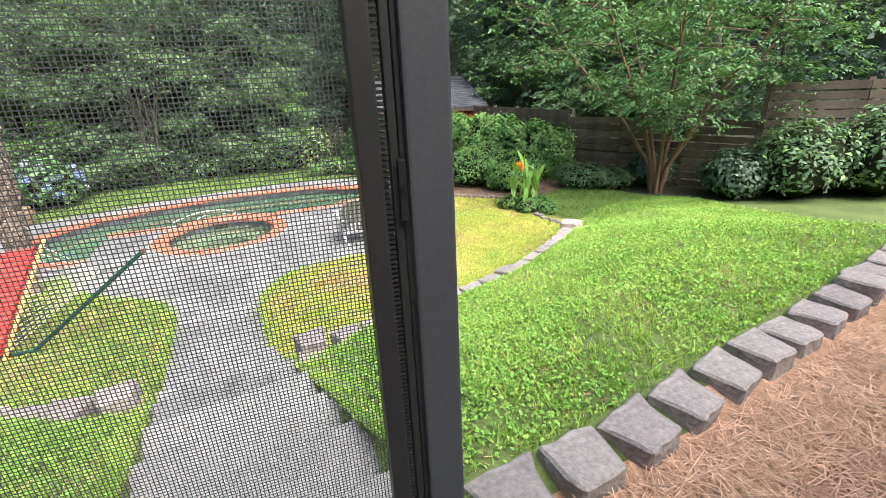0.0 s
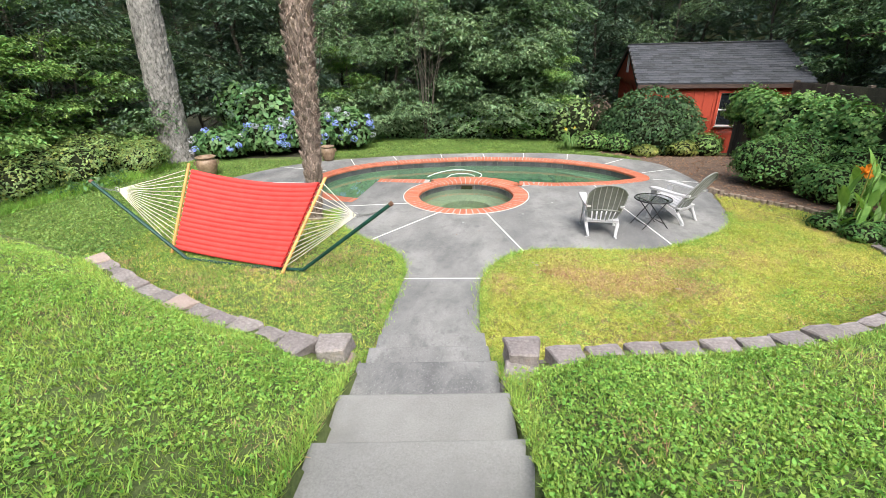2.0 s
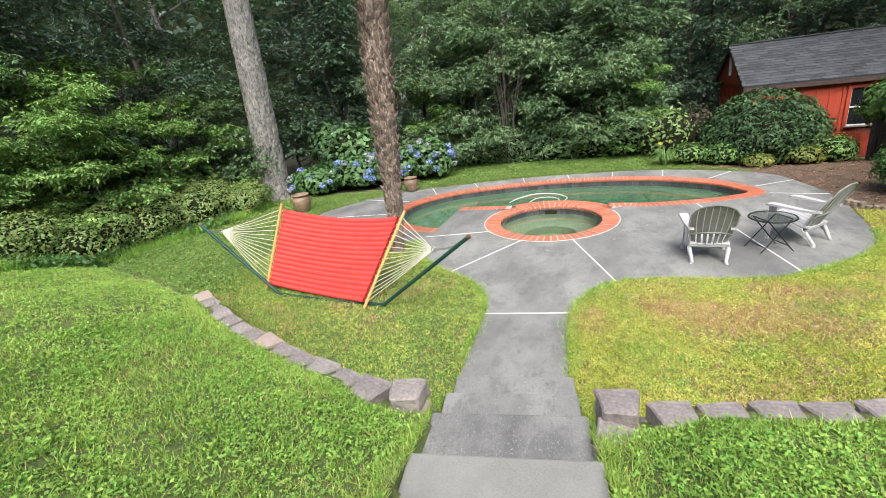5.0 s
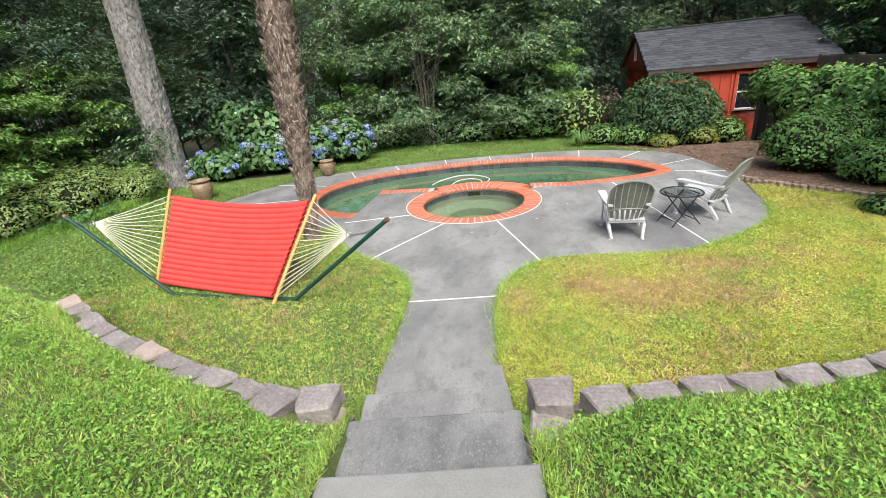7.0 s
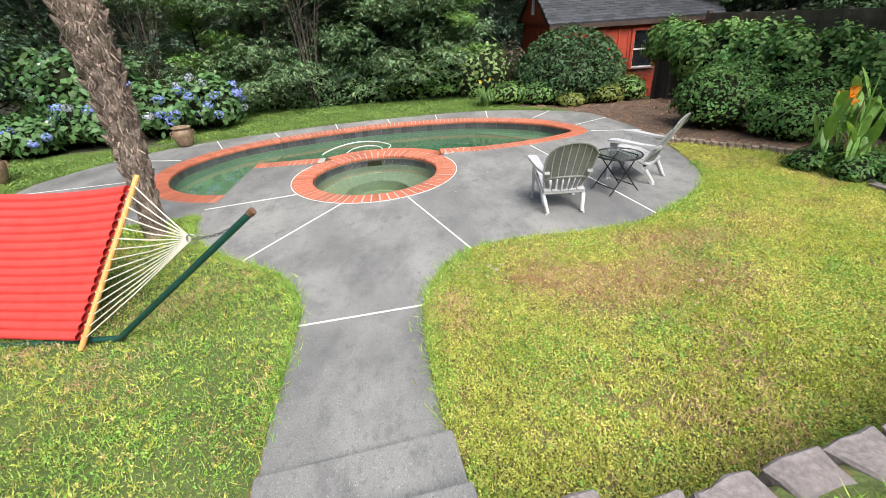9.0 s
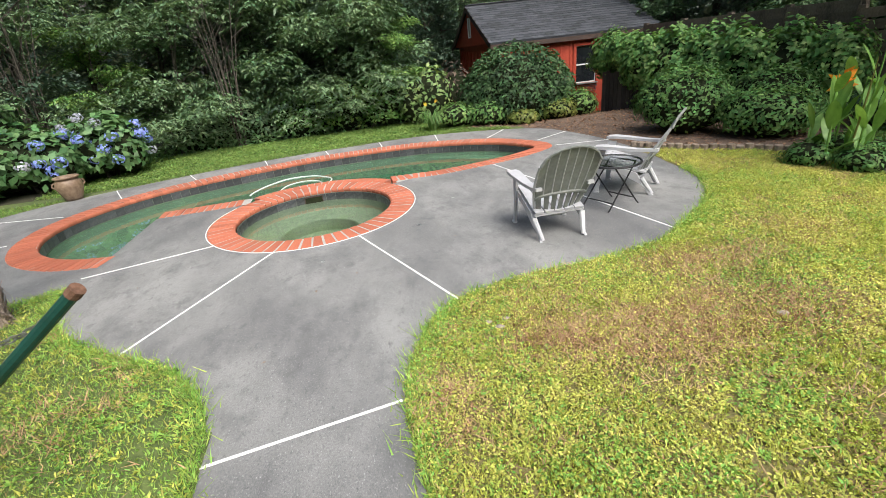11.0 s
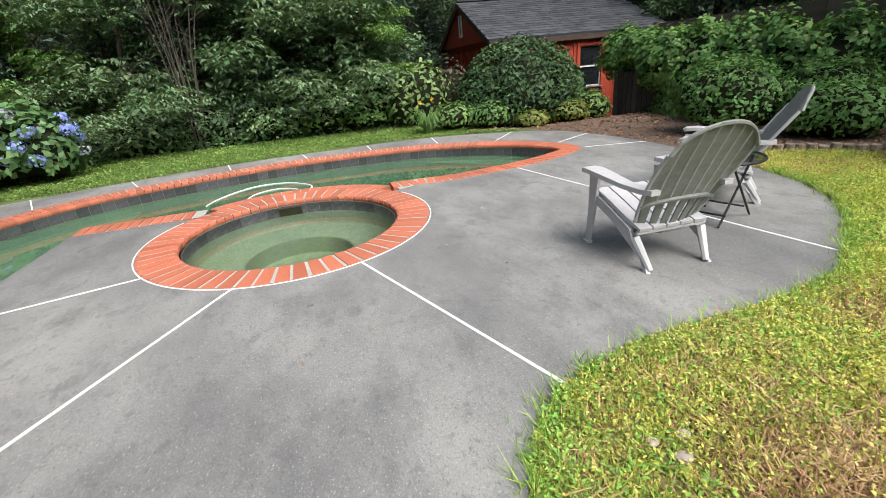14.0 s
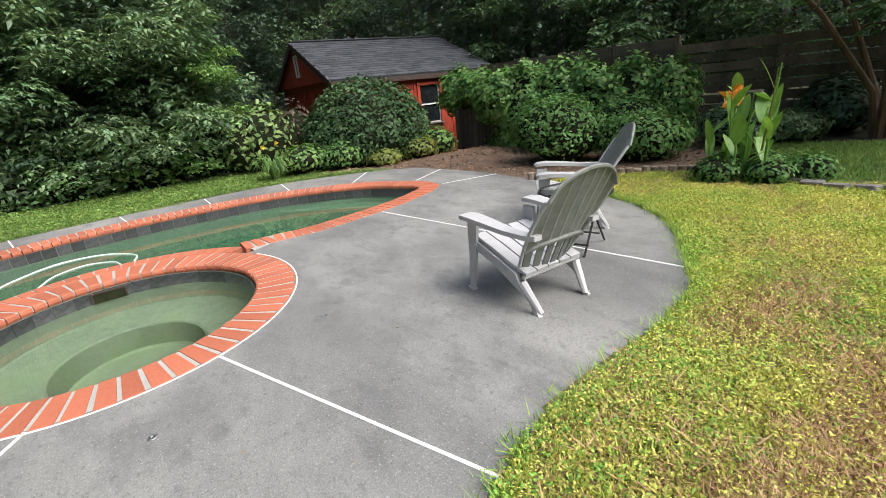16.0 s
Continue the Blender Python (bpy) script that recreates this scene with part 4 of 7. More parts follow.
def bed(u, v):
    """u along from the first bar, v across from the low edge; the cloth sags between the bars."""
    p = BL.lerp(BR, u).lerp(TL.lerp(TR, u), v)
    sag = 4 * u * (1 - u)
    return p + Vector((0.0, 0.08, -0.12)) * sag * (0.3 + 0.7 * v)


nrm_ = (BR - BL).cross(TL - BL).normalized()
bm = bmesh.new()
NU, CH, PER = 26, 17, 6
grid = []
for j in range(CH * PER + 1):
    v = j / (CH * PER)
    puff = abs(math.sin(math.pi * v * CH)) ** 0.55 * 0.027 + 0.004
    row = []
    for i in range(NU + 1):
        u = 0.03 + 0.94 * i / NU
        row.append((bed(u, 0.02 + 0.96 * v) + nrm_ * (-puff + 0.004 * noise.noise(Vector((u * 9, v * 30, 0)))), bed(u, 0.02 + 0.96 * v) + nrm_ * puff))
    grid.append(row)
for side in (0, 1):
    V = [[bm.verts.new(L(c[side])) for c in row] for row in grid]
    for a, b in zip(V, V[1:]):
        for i in range(NU):
            bm.faces.new((a[i], a[i + 1], b[i + 1], b[i]) if side else (a[i + 1], a[i], b[i], b[i + 1]))
part("bed", bm, M_REDCLOTH, hm, "red quilted channelled fabric", smooth=True)
for a, b in ((BL, TL), (BR, TR)):
    d = (b - a).normalized()
    bm = bmesh.new()
    tube(bm, [L(a - d * 0.05), L(a - d * 0.04), L(b + d * 0.04), L(b + d * 0.05)], [0.018, 0.023, 0.023, 0.018], 10)
    part("spreader_bar", bm, M_BAMBOO, hm, "varnished wooden bar")
for a, b, r, s in ((BL, TL, RL, 0.02), (BR, TR, RR, 0.98)):
    for k in range(15):
        p = a.lerp(b, (k + 0.5) / 15)
        bm = bmesh.new()
        mid = p.lerp(r, 0.5) + Vector((0, 0, -0.012))
        q = bed(s, 0.02 + 0.96 * (k + 0.5) / 15)
        tube(bm, [L(q), L(p), L(mid), L(r)], 0.0055, 5, False)
        part("rope", bm, M_ROPE, hm)
    bm = bmesh.new()
    tube(bm, [L(r + Vector((0.035 * math.cos(t), 0.0, 0.035 * math.sin(t)))) for t in np.linspace(0, 2 * math.pi, 15)], 0.006, 5, False)
    part("ring", bm, M_CHAIN, hm)
for r, p in ((RL, Vector(PL)), (RR, Vector(PR))):
    n_l = max(5, int((p - r).length / 0.036))
    bm = bmesh.new()
    for k in range(n_l):
        c = r.lerp(p, (k + 0.5) / n_l) + Vector((0, 0, -0.05 * math.sin(math.pi * (k + 0.5) / n_l)))
        d = (p - r).normalized()
        u = (d.orthogonal() if k % 2 else d.cross(d.orthogonal())).normalized()
        tube(bm, [L(c + d * 0.026 * math.cos(t) + u * 0.012 * math.sin(t)) for t in np.linspace(0, 2 * math.pi, 9)], 0.0042, 4, False)
    part("chain", bm, M_CHAIN, hm, "steel chain")

# ---- clay pots ----


def clay_pot(x, y, k, label):
    z = sits(x, y) if not inside(DECK, x, y) else 0.0
    t = thing("clay_pot", pose(x, y, z, 0, 0, 30 * k), label, "plant pot", "glazed pots")
    bm = bmesh.new()
    lathe(bm, [(0.001, 0.0), (0.15 * k, 0.0), (0.19 * k, 0.08 * k), (0.245 * k, 0.25 * k), (0.25 * k, 0.33 * k), (0.225 * k, 0.42 * k), (0.19 * k, 0.455 * k)], 28)
    part("body", bm, M_TERRACOTTA, t, smooth=True)
    bm = bmesh.new()
    lathe(bm, [(0.19 * k, 0.455 * k), (0.235 * k, 0.475 * k), (0.245 * k, 0.50 * k), (0.225 * k, 0.515 * k), (0.175 * k, 0.50 * k), (0.16 * k, 0.42 * k), (0.001, 0.40 * k)], 28)
    part("rim", bm, M_TERRACOTTA, t, smooth=True)
    for s in (-1, 1):
        bm = bmesh.new()
        tube(bm, [(s * 0.245 * k, 0, 0.28 * k), (s * 0.285 * k, 0, 0.33 * k), (s * 0.27 * k, 0, 0.39 * k), (s * 0.225 * k, 0, 0.40 * k)], 0.018 * k, 6)
        part("lug", bm, M_TERRACOTTA, t)


clay_pot(-7.05, 9.55, 1.0, "large brown glazed clay pot at the lawn edge")
clay_pot(-4.62, 11.62, 0.82, "round-bellied brown clay pot on the pool deck")

# ---- pool cleaner hose afloat ----
hose = thing("pool_hose", pose(0, 0, WATER_Z + 0.004), "white floating pool hose lying in loops on green water", "hose")
loop = spline([(-1.5, 10.66), (-1.45, 10.85), (-1.25, 11.2), (-0.9, 11.5), (-0.45, 11.45), (-0.1, 11.05), (-0.12, 10.72)], 0.06)
bm = bmesh.new()
tube(bm, [(x, y, 0) for x, y in loop], 0.011, 8)
part("outer_loop", bm, M_HOSE, hose, smooth=True)
bm = bmesh.new()
loop = spline([(-1.0, 10.6), (-0.88, 10.95), (-0.6, 11.1), (-0.33, 10.95), (-0.25, 10.72)], 0.05)
tube(bm, [(x, y, 0.002) for x, y in loop], 0.009, 8)
part("inner_loop", bm, M_HOSE, hose, smooth=True)

# ---- screen door standing open at the top of the stairs ----
DX, DY = 0.711, -1.24
door = thing("door_1", Matrix.Translation((DX, DY, 1.30)) @ pose(0, 0, 0, 0, 0, 175), "open screen door with a dark bronze metal frame", "screen door", kind="structure")
DW, DH = 0.86, 2.03
for name, c, s, m_ in (("stile", (0.019, 0, DH / 2), (0.038, 0.03, DH), M_BRONZE2), ("stile", (DW - 0.02, 0, DH / 2), (0.04, 0.03, DH), M_BRONZE2),
                       ("rail", (DW / 2, 0, 0.06), (DW - 0.08, 0.03, 0.12), M_BRONZE), ("rail", (DW / 2, 0, DH - 0.03), (DW - 0.08, 0.03, 0.06), M_BRONZE)):
    bm = bmesh.new()
    box(bm, c, s, None, 0.003)
    part(name, bm, m_, door)
for x, w in ((0.041, 0.004), (0.0475, 0.007), (0.067, 0.018)):
    bm = bmesh.new()
    box(bm, (x, 0.004, DH / 2), (w, 0.018 if w > 0.01 else 0.012, DH - 0.1), None, 0.0015)
    part("screen_frame", bm, M_BRONZE, door)
bm = bmesh.new()
for k in range(420):
    box(bm, (0.0555, 0.0, 0.1 + k * 0.0044), (0.007, 0.016, 0.0024))
part("spline_strip", bm, M_BRONZE, door, "ribbed black screen spline")
bm = bmesh.new()
box(bm, (0.0435, 0.012, 1.42), (0.006, 0.006, 0.05), None, 0.001)
tube(bm, [(0.0435, 0.014, 1.425), (0.0435, 0.017, 1.425)], 0.0022, 8)
part("clip", bm, M_IRON, door)
# round rose and knob on the stile
bm = bmesh.new()
lathe(bm, [(0.0001, 0.006), (0.012, 0.006), (0.019, 0.0045), (0.0225, 0.002), (0.023, 0.0)], 32)
rose = part("rose", bm, M_CHAIN, door, "brushed steel round rose", smooth=True)
rose.matrix_basis = pose(0.021, 0.0155, 0.97, -90)
bm = bmesh.new()
lathe(bm, [(0.007, 0.006), (0.007, 0.020), (0.013, 0.024), (0.0165, 0.032), (0.016, 0.040), (0.011, 0.045), (0.0001, 0.046)], 28)
knob = part("knob", bm, M_CHAIN, rose, "small steel knob", smooth=True)
SP, TH = 0.0034, 0.0004
V = []
for x in np.arange(0.077, DW - 0.03, SP):
    V.append([(x - TH, 0.0005, 0.1), (x + TH, 0.0005, 0.1), (x + TH, 0.0005, DH - 0.05), (x - TH, 0.0005, DH - 0.05)])
for z in np.arange(0.1, DH - 0.05, SP):
    V.append([(0.075, -0.0003, z - TH), (DW - 0.03, -0.0003, z - TH), (DW - 0.03, -0.0003, z + TH), (0.075, -0.0003, z + TH)])
sc = link("screen", faces_np("screen", np.array(V), 4), M_SCREEN, door, "fine dark insect mesh")
tagged(sc, kind="stuff")

# ---- fences ----


def slat_fence(name, a, b, height, n_slats, label, gap=0.03, post_step=1.8):
    a, b = np.array(a, float), np.array(b, float)
    ln = np.linalg.norm(b - a)
    ang = math.degrees(math.atan2(b[1] - a[1], b[0] - a[0]))
    z = sits(*a)
    f = thing(name, pose(a[0], a[1], z - 0.05, 0, 0, ang), label, "fence", "garden fence", "structure")
    h = height / n_slats
    bmp = bmesh.new()
    box(bmp, (0, 0, height / 2 + 0.05), (0.11, 0.11, height + 0.14), None, 0.006)
    me_p = bpy.data.meshes.new("post")
    bmp.to_mesh(me_p)
    bmp.free()
    me_p.materials.append(M_FENCE)
    n_p = max(1, int(round(ln / post_step)))
    sp = ln / n_p
    bms = bmesh.new()
    box(bms, (sp / 2, -0.07, 0), (sp - 0.01, 0.022, h - gap), None, 0.003)
    me_s = bpy.data.meshes.new("slat")
    bms.to_mesh(me_s)
    bms.free()
    me_s.materials.append(M_FENCE)
    for k in range(n_p + 1):
        o = new("post", me_p)
        o.parent = f
        o.location = (k * sp, 0, 0)
    for k in range(n_p):
        for j in range(n_slats):
            o = new("slat", me_s)
            o.parent = f
            o.matrix_basis = pose(k * sp, rng.normal(0, 0.004), 0.08 + h * (j + 0.5), 0, rng.normal(0, 0.25), 0)


slat_fence("fence", (9.35, 9.3), (11.3, 5.0), 1.68, 9, "weathered brown fence of horizontal boards behind shrubs")
slat_fence("fence", (11.3, 5.0), (16.0, 0.0), 2.35, 12, "tall dark brown fence of horizontal boards behind a hedge")
slat_fence("fence", (9.0, 14.6), (9.5, 9.4), 2.15, 11, "grey-brown board fence hung with vines", gap=0.004, post_step=1.3)

gate = thing("gate", pose(7.08, 13.5, -0.36, 0, 0, -76), "dark brown picket gate half hidden by vines", "gate")
for k in range(11):
    bm = bmesh.new()
    box(bm, (0.13 * k, 0, 0.62 + 0.03 * math.sin(k * 2.1)), (0.12, 0.022, 1.2), None, 0.004)
    part("picket", bm, M_GATE, gate)
for z in (0.3, 0.95):
    bm = bmesh.new()
    box(bm, (0.65, 0.03, z), (1.42, 0.035, 0.09))
    part("rail", bm, M_GATE, gate)

# ---- edging of short upright logs round the bed, and bricks by the canna ----
kerb = thing("log_edging", pose(0, 0, 0), "row of short split logs edging the bark bed", "edging", kind="structure")
bm = bmesh.new()
lathe(bm, [(0.001, 0.0), (0.05, 0.0), (0.055, -0.01), (0.057, -0.2)], 9)
me_l = bpy.data.meshes.new("log")
bmesh.ops.recalc_face_normals(bm, faces=bm.faces)
bm.to_mesh(me_l)
bm.free()
me_l.materials.append(M_LOG)
for x, y in spline([(4.86, 9.0), (5.1, 8.6), (5.4, 8.25), (5.9, 7.87), (6.2, 7.45), (6.45, 7.1)], 0.115):
    o = new("log", me_l)
    o.parent = kerb
    o.matrix_basis = pose(x, y, sits(x, y) + 0.085 + rng.normal(0, 0.012), rng.normal(0, 3), rng.normal(0, 3), rng.uniform(0, 360))

# flat stones edging the lawn between the canna and the wall's end
for k, (x, y) in enumerate(spline([(6.1, 6.2), (5.97, 5.85), (6.02, 5.4), (5.9, 4.95), (5.65, 4.5)], 0.23)):
    bm = bmesh.new()
    box(bm, (0, 0, 0), (0.2, 0.11, 0.06), None, 0.016)
    for v in bm.verts:
        v.co += Vector((noise.noise(v.co * 14 + Vector((k, 0, 0))), noise.noise(v.co * 14 + Vector((0, k, 4))), noise.noise(v.co * 14 + Vector((k, 2, 0))))) * 0.02
    o = part("edging_stone", bm, M_BLOCK)
    o.matrix_world = pose(x, y, sits(x - 0.1, y) + 0.035, rng.normal(0, 3), rng.normal(0, 3), (100, 105, 80, 65, 55, 50, 50, 50, 50, 50, 50)[k] + rng.normal(0, 6))
    tagged(o, "flat grey stone edging the lawn beside the canna", "edging stone", "lawn edging stones")

# fallen pieces on the terrace lawn
for x, y, s in ((1.05, 4.98, 0.028), (2.75, 4.45, 0.03), (1.12, 5.06, 0.022), (1.0, 5.07, 0.02)):
    bm = bmesh.new()
    bmesh.ops.create_icosphere(bm, subdivisions=2, radius=s)
    for v in bm.verts:
        v.co = Vector((v.co.x * 1.3, v.co.y, v.co.z * 0.55)) * (1 + 0.3 * noise.noise(v.co * 22))
    o = part("stone", bm, M_STONE)
    o.location = (x, y, sits(x, y) + 0.02)
    tagged(o, "small pale stone lying in the dry grass", "stone", "loose stones")

# ---- plants ----


def unit(v):
    return v / (np.linalg.norm(v, axis=-1, keepdims=True) + 1e-9)


def leaf_faces(P, N, size, width=0.5, g=rng, droop=0.2):
    """Pointed leaves at P lying across the normals N, their length about size."""
    n_ = len(P)
    T = unit(np.cross(N, unit(g.normal(size=(n_, 3)))))
    B = np.cross(N, T)
    ln = (size * g.uniform(0.65, 1.25, n_))[:, None]
    w = ln * width * 0.5
    mid = P + T * ln * 0.45 + N * ln * 0.06
    return np.stack([P, mid + B * w, P + T * ln - N * ln * droop, mid - B * w], 1)


def lumpy(dirs, seed, k=2.3, amp=0.22):
    o = Vector((seed * 3.7, seed * 1.3, seed))
    return np.array([1 + amp * (noise.noise(Vector(d) * k + o) + 0.5 * noise.noise(Vector(d) * k * 2.3 + o)) for d in dirs])


def shell(n_, c, r, seed, depth=0.22, amp=0.22, low=-0.5, g=rng):
    """Points and outward normals in the outer skin of a lumpy ball."""
    d = unit(g.normal(size=(int(n_ * 1.6), 3)))
    d = d[d[:, 2] > low][:n_]
    f = lumpy(d, seed, amp=amp) * (1 - depth * g.random(len(d)) ** 1.5)
    P = np.array(c) + d * f[:, None] * np.array(r)
    N = unit(d / np.array(r) + np.array((0, 0, 0.35)) + g.normal(size=d.shape) * 0.45)
    return P, N


# added balls that block the view through a shrub, for its inner shade
def core_mesh(balls, k=0.8):
    bm = bmesh.new()
    for i, (c, r, seed) in enumerate(balls):
        q = bmesh.ops.create_icosphere(bm, subdivisions=2, radius=1.0)
        for v in q["verts"]:
            f = k * (1 + 0.18 * noise.noise(v.co * 2.5 + Vector((seed, 0, 0))))
            v.co = Vector((c[0] + v.co.x * r[0] * f, c[1] + v.co.y * r[1] * f, c[2] + v.co.z * r[2] * f))
    return bm


def shrub(x, y, balls, n_leaf, size, material, label, name="shrub", group="", width=0.5, amp=0.22, z=None, depth=0.22, extra=None):
    """balls: centre and radii in the shrub's own frame, its foot at the origin."""
    z = sits(x, y) if z is None else z
    t = thing(name, pose(x, y, z), label, "shrub", group)
    vol = [r[0] * r[1] + r[2] * r[0] for c, r in balls]
    PN = [shell(int(n_leaf * v / sum(vol)), c, r, i + x, depth, amp) for i, ((c, r), v) in enumerate(zip(balls, vol))]
    P, N = np.vstack([p for p, q in PN]), np.vstack([q for p, q in PN])
    ok = P[:, 2] > -0.02
    link("foliage", faces_np("foliage", leaf_faces(P[ok], N[ok], size, width), 4), material, t)
    if extra:
        m2, frac, s2 = extra
        pick = rng.random(len(P)) < frac
        link("young_leaves", faces_np("young_leaves", leaf_faces(P[pick & ok] + N[pick & ok] * 0.05, N[pick & ok], s2, width), 4), m2, t, "paler young leaves")
    # near-black filling, the shrub's inner shade put into colour
    part("inner_growth", core_mesh([(c, r, i) for i, (c, r) in enumerate(balls)], 0.78), M_SHADE, t)
    bm = bmesh.new()
    for k in range(5):
        a = k * 1.3
        c, r = balls[k % len(balls)]
        tube(bm, [(0.08 * math.cos(a), 0.08 * math.sin(a), -0.1), (c[0] * 0.5 + 0.2 * r[0] * math.cos(a), c[1] * 0.5 + 0.2 * r[1] * math.sin(a), c[2] * 0.7), (c[0] + 0.3 * r[0] * math.cos(a), c[1] + 0.3 * r[1] * math.sin(a), c[2] + 0.4 * r[2])], [0.03, 0.022, 0.01], 6)
    part("stem", bm, M_DARKBARK, t)
    return t


# clipped round shrub before the shed
shrub(4.92, 14.1, [((0, 0, 0.85), (1.42, 1.25, 1.2)), ((-0.4, 0.1, 0.72), (1.15, 1.0, 1.05)), ((0.45, 0, 0.7), (1.1, 1.0, 1.08))], 9500, 0.115, M_BUSH,
      "large clipped dome-shaped evergreen shrub before the shed", amp=0.07, depth=0.12)
# low plants at its foot
for x, y, r, h, m_, lab in ((3.05, 13.55, 0.5, 0.55, M_LEAFB, "low bright green shrub by the pool deck"), (5.55, 13.0, 0.42, 0.45, M_LEAFY, "low yellow-green shrub at the bark bed"),
                            (6.25, 13.35, 0.5, 0.6, M_LEAFB, "leafy green shrub below the shed window"), (6.55, 13.95, 0.5, 0.65, M_IVY, "leafy green shrub below the shed window"),
                            (4.5, 12.75, 0.35, 0.3, M_LEAFY, "low yellow-green shrub at the bark bed"), (3.75, 13.25, 0.45, 0.5, M_IVY, "low bright green shrub by the pool deck")):
    shrub(x, y, [((0, 0, h * 0.5), (r, r, h * 0.6)), ((r * 0.4, 0, h * 0.4), (r * 0.7, r * 0.7, h * 0.5))], 700, 0.10, m_, lab, amp=0.35, group="bed shrubs", depth=0.4)
# daylily: strappy arching leaves
dl = thing("daylily", pose(2.45, 13.45, sits(2.45, 13.45)), "clump of arching strap-leaved daylily with yellow buds", "plant")
V = []
for k in range(150):
    a, ln, lean = rng.uniform(0, 6.28), rng.uniform(0.35, 0.65), rng.uniform(0.2, 0.7)
    d = np.array((math.cos(a), math.sin(a), 0))
    b = np.array((-d[1], d[0], 0)) * 0.012
    p = [d * 0.06, d * (0.06 + ln * lean * 0.5) + (0, 0, ln * 0.7), d * (0.06 + ln * lean) + (0, 0, ln * 0.75), d * (0.06 + ln * (lean + 0.25)) + (0, 0, ln * 0.5)]
    for i in range(3):
        w0, w1 = (1 - i * 0.25), (1 - (i + 1) * 0.3)
        V.append([p[i] - b * w0, p[i] + b * w0, p[i + 1] + b * w1, p[i + 1] - b * w1])
link("leaves", faces_np("leaves", np.array(V), 4), M_LEAFB, dl)
P = np.array([(0.1, -0.1, 0.72), (-0.15, -0.05, 0.66)])
link("flower", faces_np("flower", leaf_faces(np.repeat(P, 12, 0), unit(rng.normal(size=(24, 3))), 0.055, 0.6), 4), M_YELLOW, dl, "yellow flower")

# vines over the fence and gate: a long irregular mound
IVY = [((7.5, 13.75, 1.2), (0.55, 0.5, 0.55)), ((7.5, 13.1, 1.25), (0.5, 0.55, 0.42)), ((7.5, 12.4, 1.0), (0.55, 0.6, 0.6)), ((7.75, 11.8, 0.7), (0.6, 0.65, 0.95)), ((7.95, 11.1, 0.65), (0.6, 0.7, 0.95)),
       ((8.2, 10.4, 0.65), (0.6, 0.7, 0.95)), ((8.45, 9.7, 0.65), (0.6, 0.65, 0.9)), ((8.75, 9.1, 0.6), (0.5, 0.5, 0.8)), ((7.6, 12.0, 0.15), (0.5, 0.6, 0.6)), ((8.3, 12.4, 0.9), (0.7, 0.8, 0.8))]
ivy = thing("vine_hedge", pose(0, 0, 0), "fence overgrown by a thick tumbling mound of green vines", "vines")
PN = [shell(3000, c, r, i, 0.3, 0.4, -0.9) for i, (c, r) in enumerate(IVY)]
P, N = np.vstack([p for p, q in PN]), np.vstack([q for p, q in PN])
link("foliage", faces_np("foliage", leaf_faces(P, N, 0.12, 0.7), 4), M_IVY, ivy)
P, N = P[::5] + N[::5] * 0.1, N[::5]
link("trailing_growth", faces_np("trailing_growth", leaf_faces(P, N, 0.085, 0.7), 4), M_LEAFB, ivy, "paler trailing runners")
# near-black balls paint the shade inside the vines
part("inner_growth", core_mesh([(c, r, i) for i, (c, r) in enumerate(IVY)], 0.8), M_SHADE, ivy)
for x, y, r, h, m_ in ((6.2, 9.55, 0.74, 1.05, M_IVY), (7.3, 10.6, 0.75, 1.05, M_IVY), (8.4, 12.1, 0.65, 0.85, M_LEAF), (6.85, 8.45, 0.68, 0.72, M_IVY), (7.9, 9.3, 0.7, 0.9, M_IVY), (8.6, 7.7, 0.7, 0.65, M_LEAF), (9.2, 7.3, 0.55, 0.5, M_LEAF)):
    shrub(x, y, [((0, 0, h * 0.45), (r, r, h * 0.6)), ((-r * 0.3, r * 0.3, h * 0.5), (r * 0.7, r * 0.7, h * 0.5)), ((r * 0.4, -r * 0.2, h * 0.4), (r * 0.6, r * 0.7, h * 0.45))],
          3600, 0.08, m_, "rounded leafy green shrub at the fence bed", amp=0.3, group="bed shrubs", depth=0.3)
# hedge before the tall fence
for x, y, r, h in ((10.3, 4.75, 0.75, 1.0), (11.2, 4.0, 1.0, 1.55), (12.4, 3.1, 1.1, 1.75), (13.6, 2.1, 1.2, 1.8), (14.8, 1.1, 1.2, 1.8), (10.2, 6.9, 0.6, 0.9)):
    shrub(x, y, [((0, 0, h * 0.5), (r, r, h * 0.55)), ((r * 0.4, 0.2, h * 0.45), (r * 0.7, r * 0.7, h * 0.5)), ((-r * 0.4, -0.2, h * 0.4), (r * 0.7, r * 0.7, h * 0.48))],
          2600, 0.12, M_LEAFD if h < 1.2 else M_LEAF, "dense broad-leaved evergreen hedge before the fence", amp=0.25, group="hedge shrubs", depth=0.25,
          extra=(M_LEAFB, 0.12, 0.12) if h > 1.2 else None)

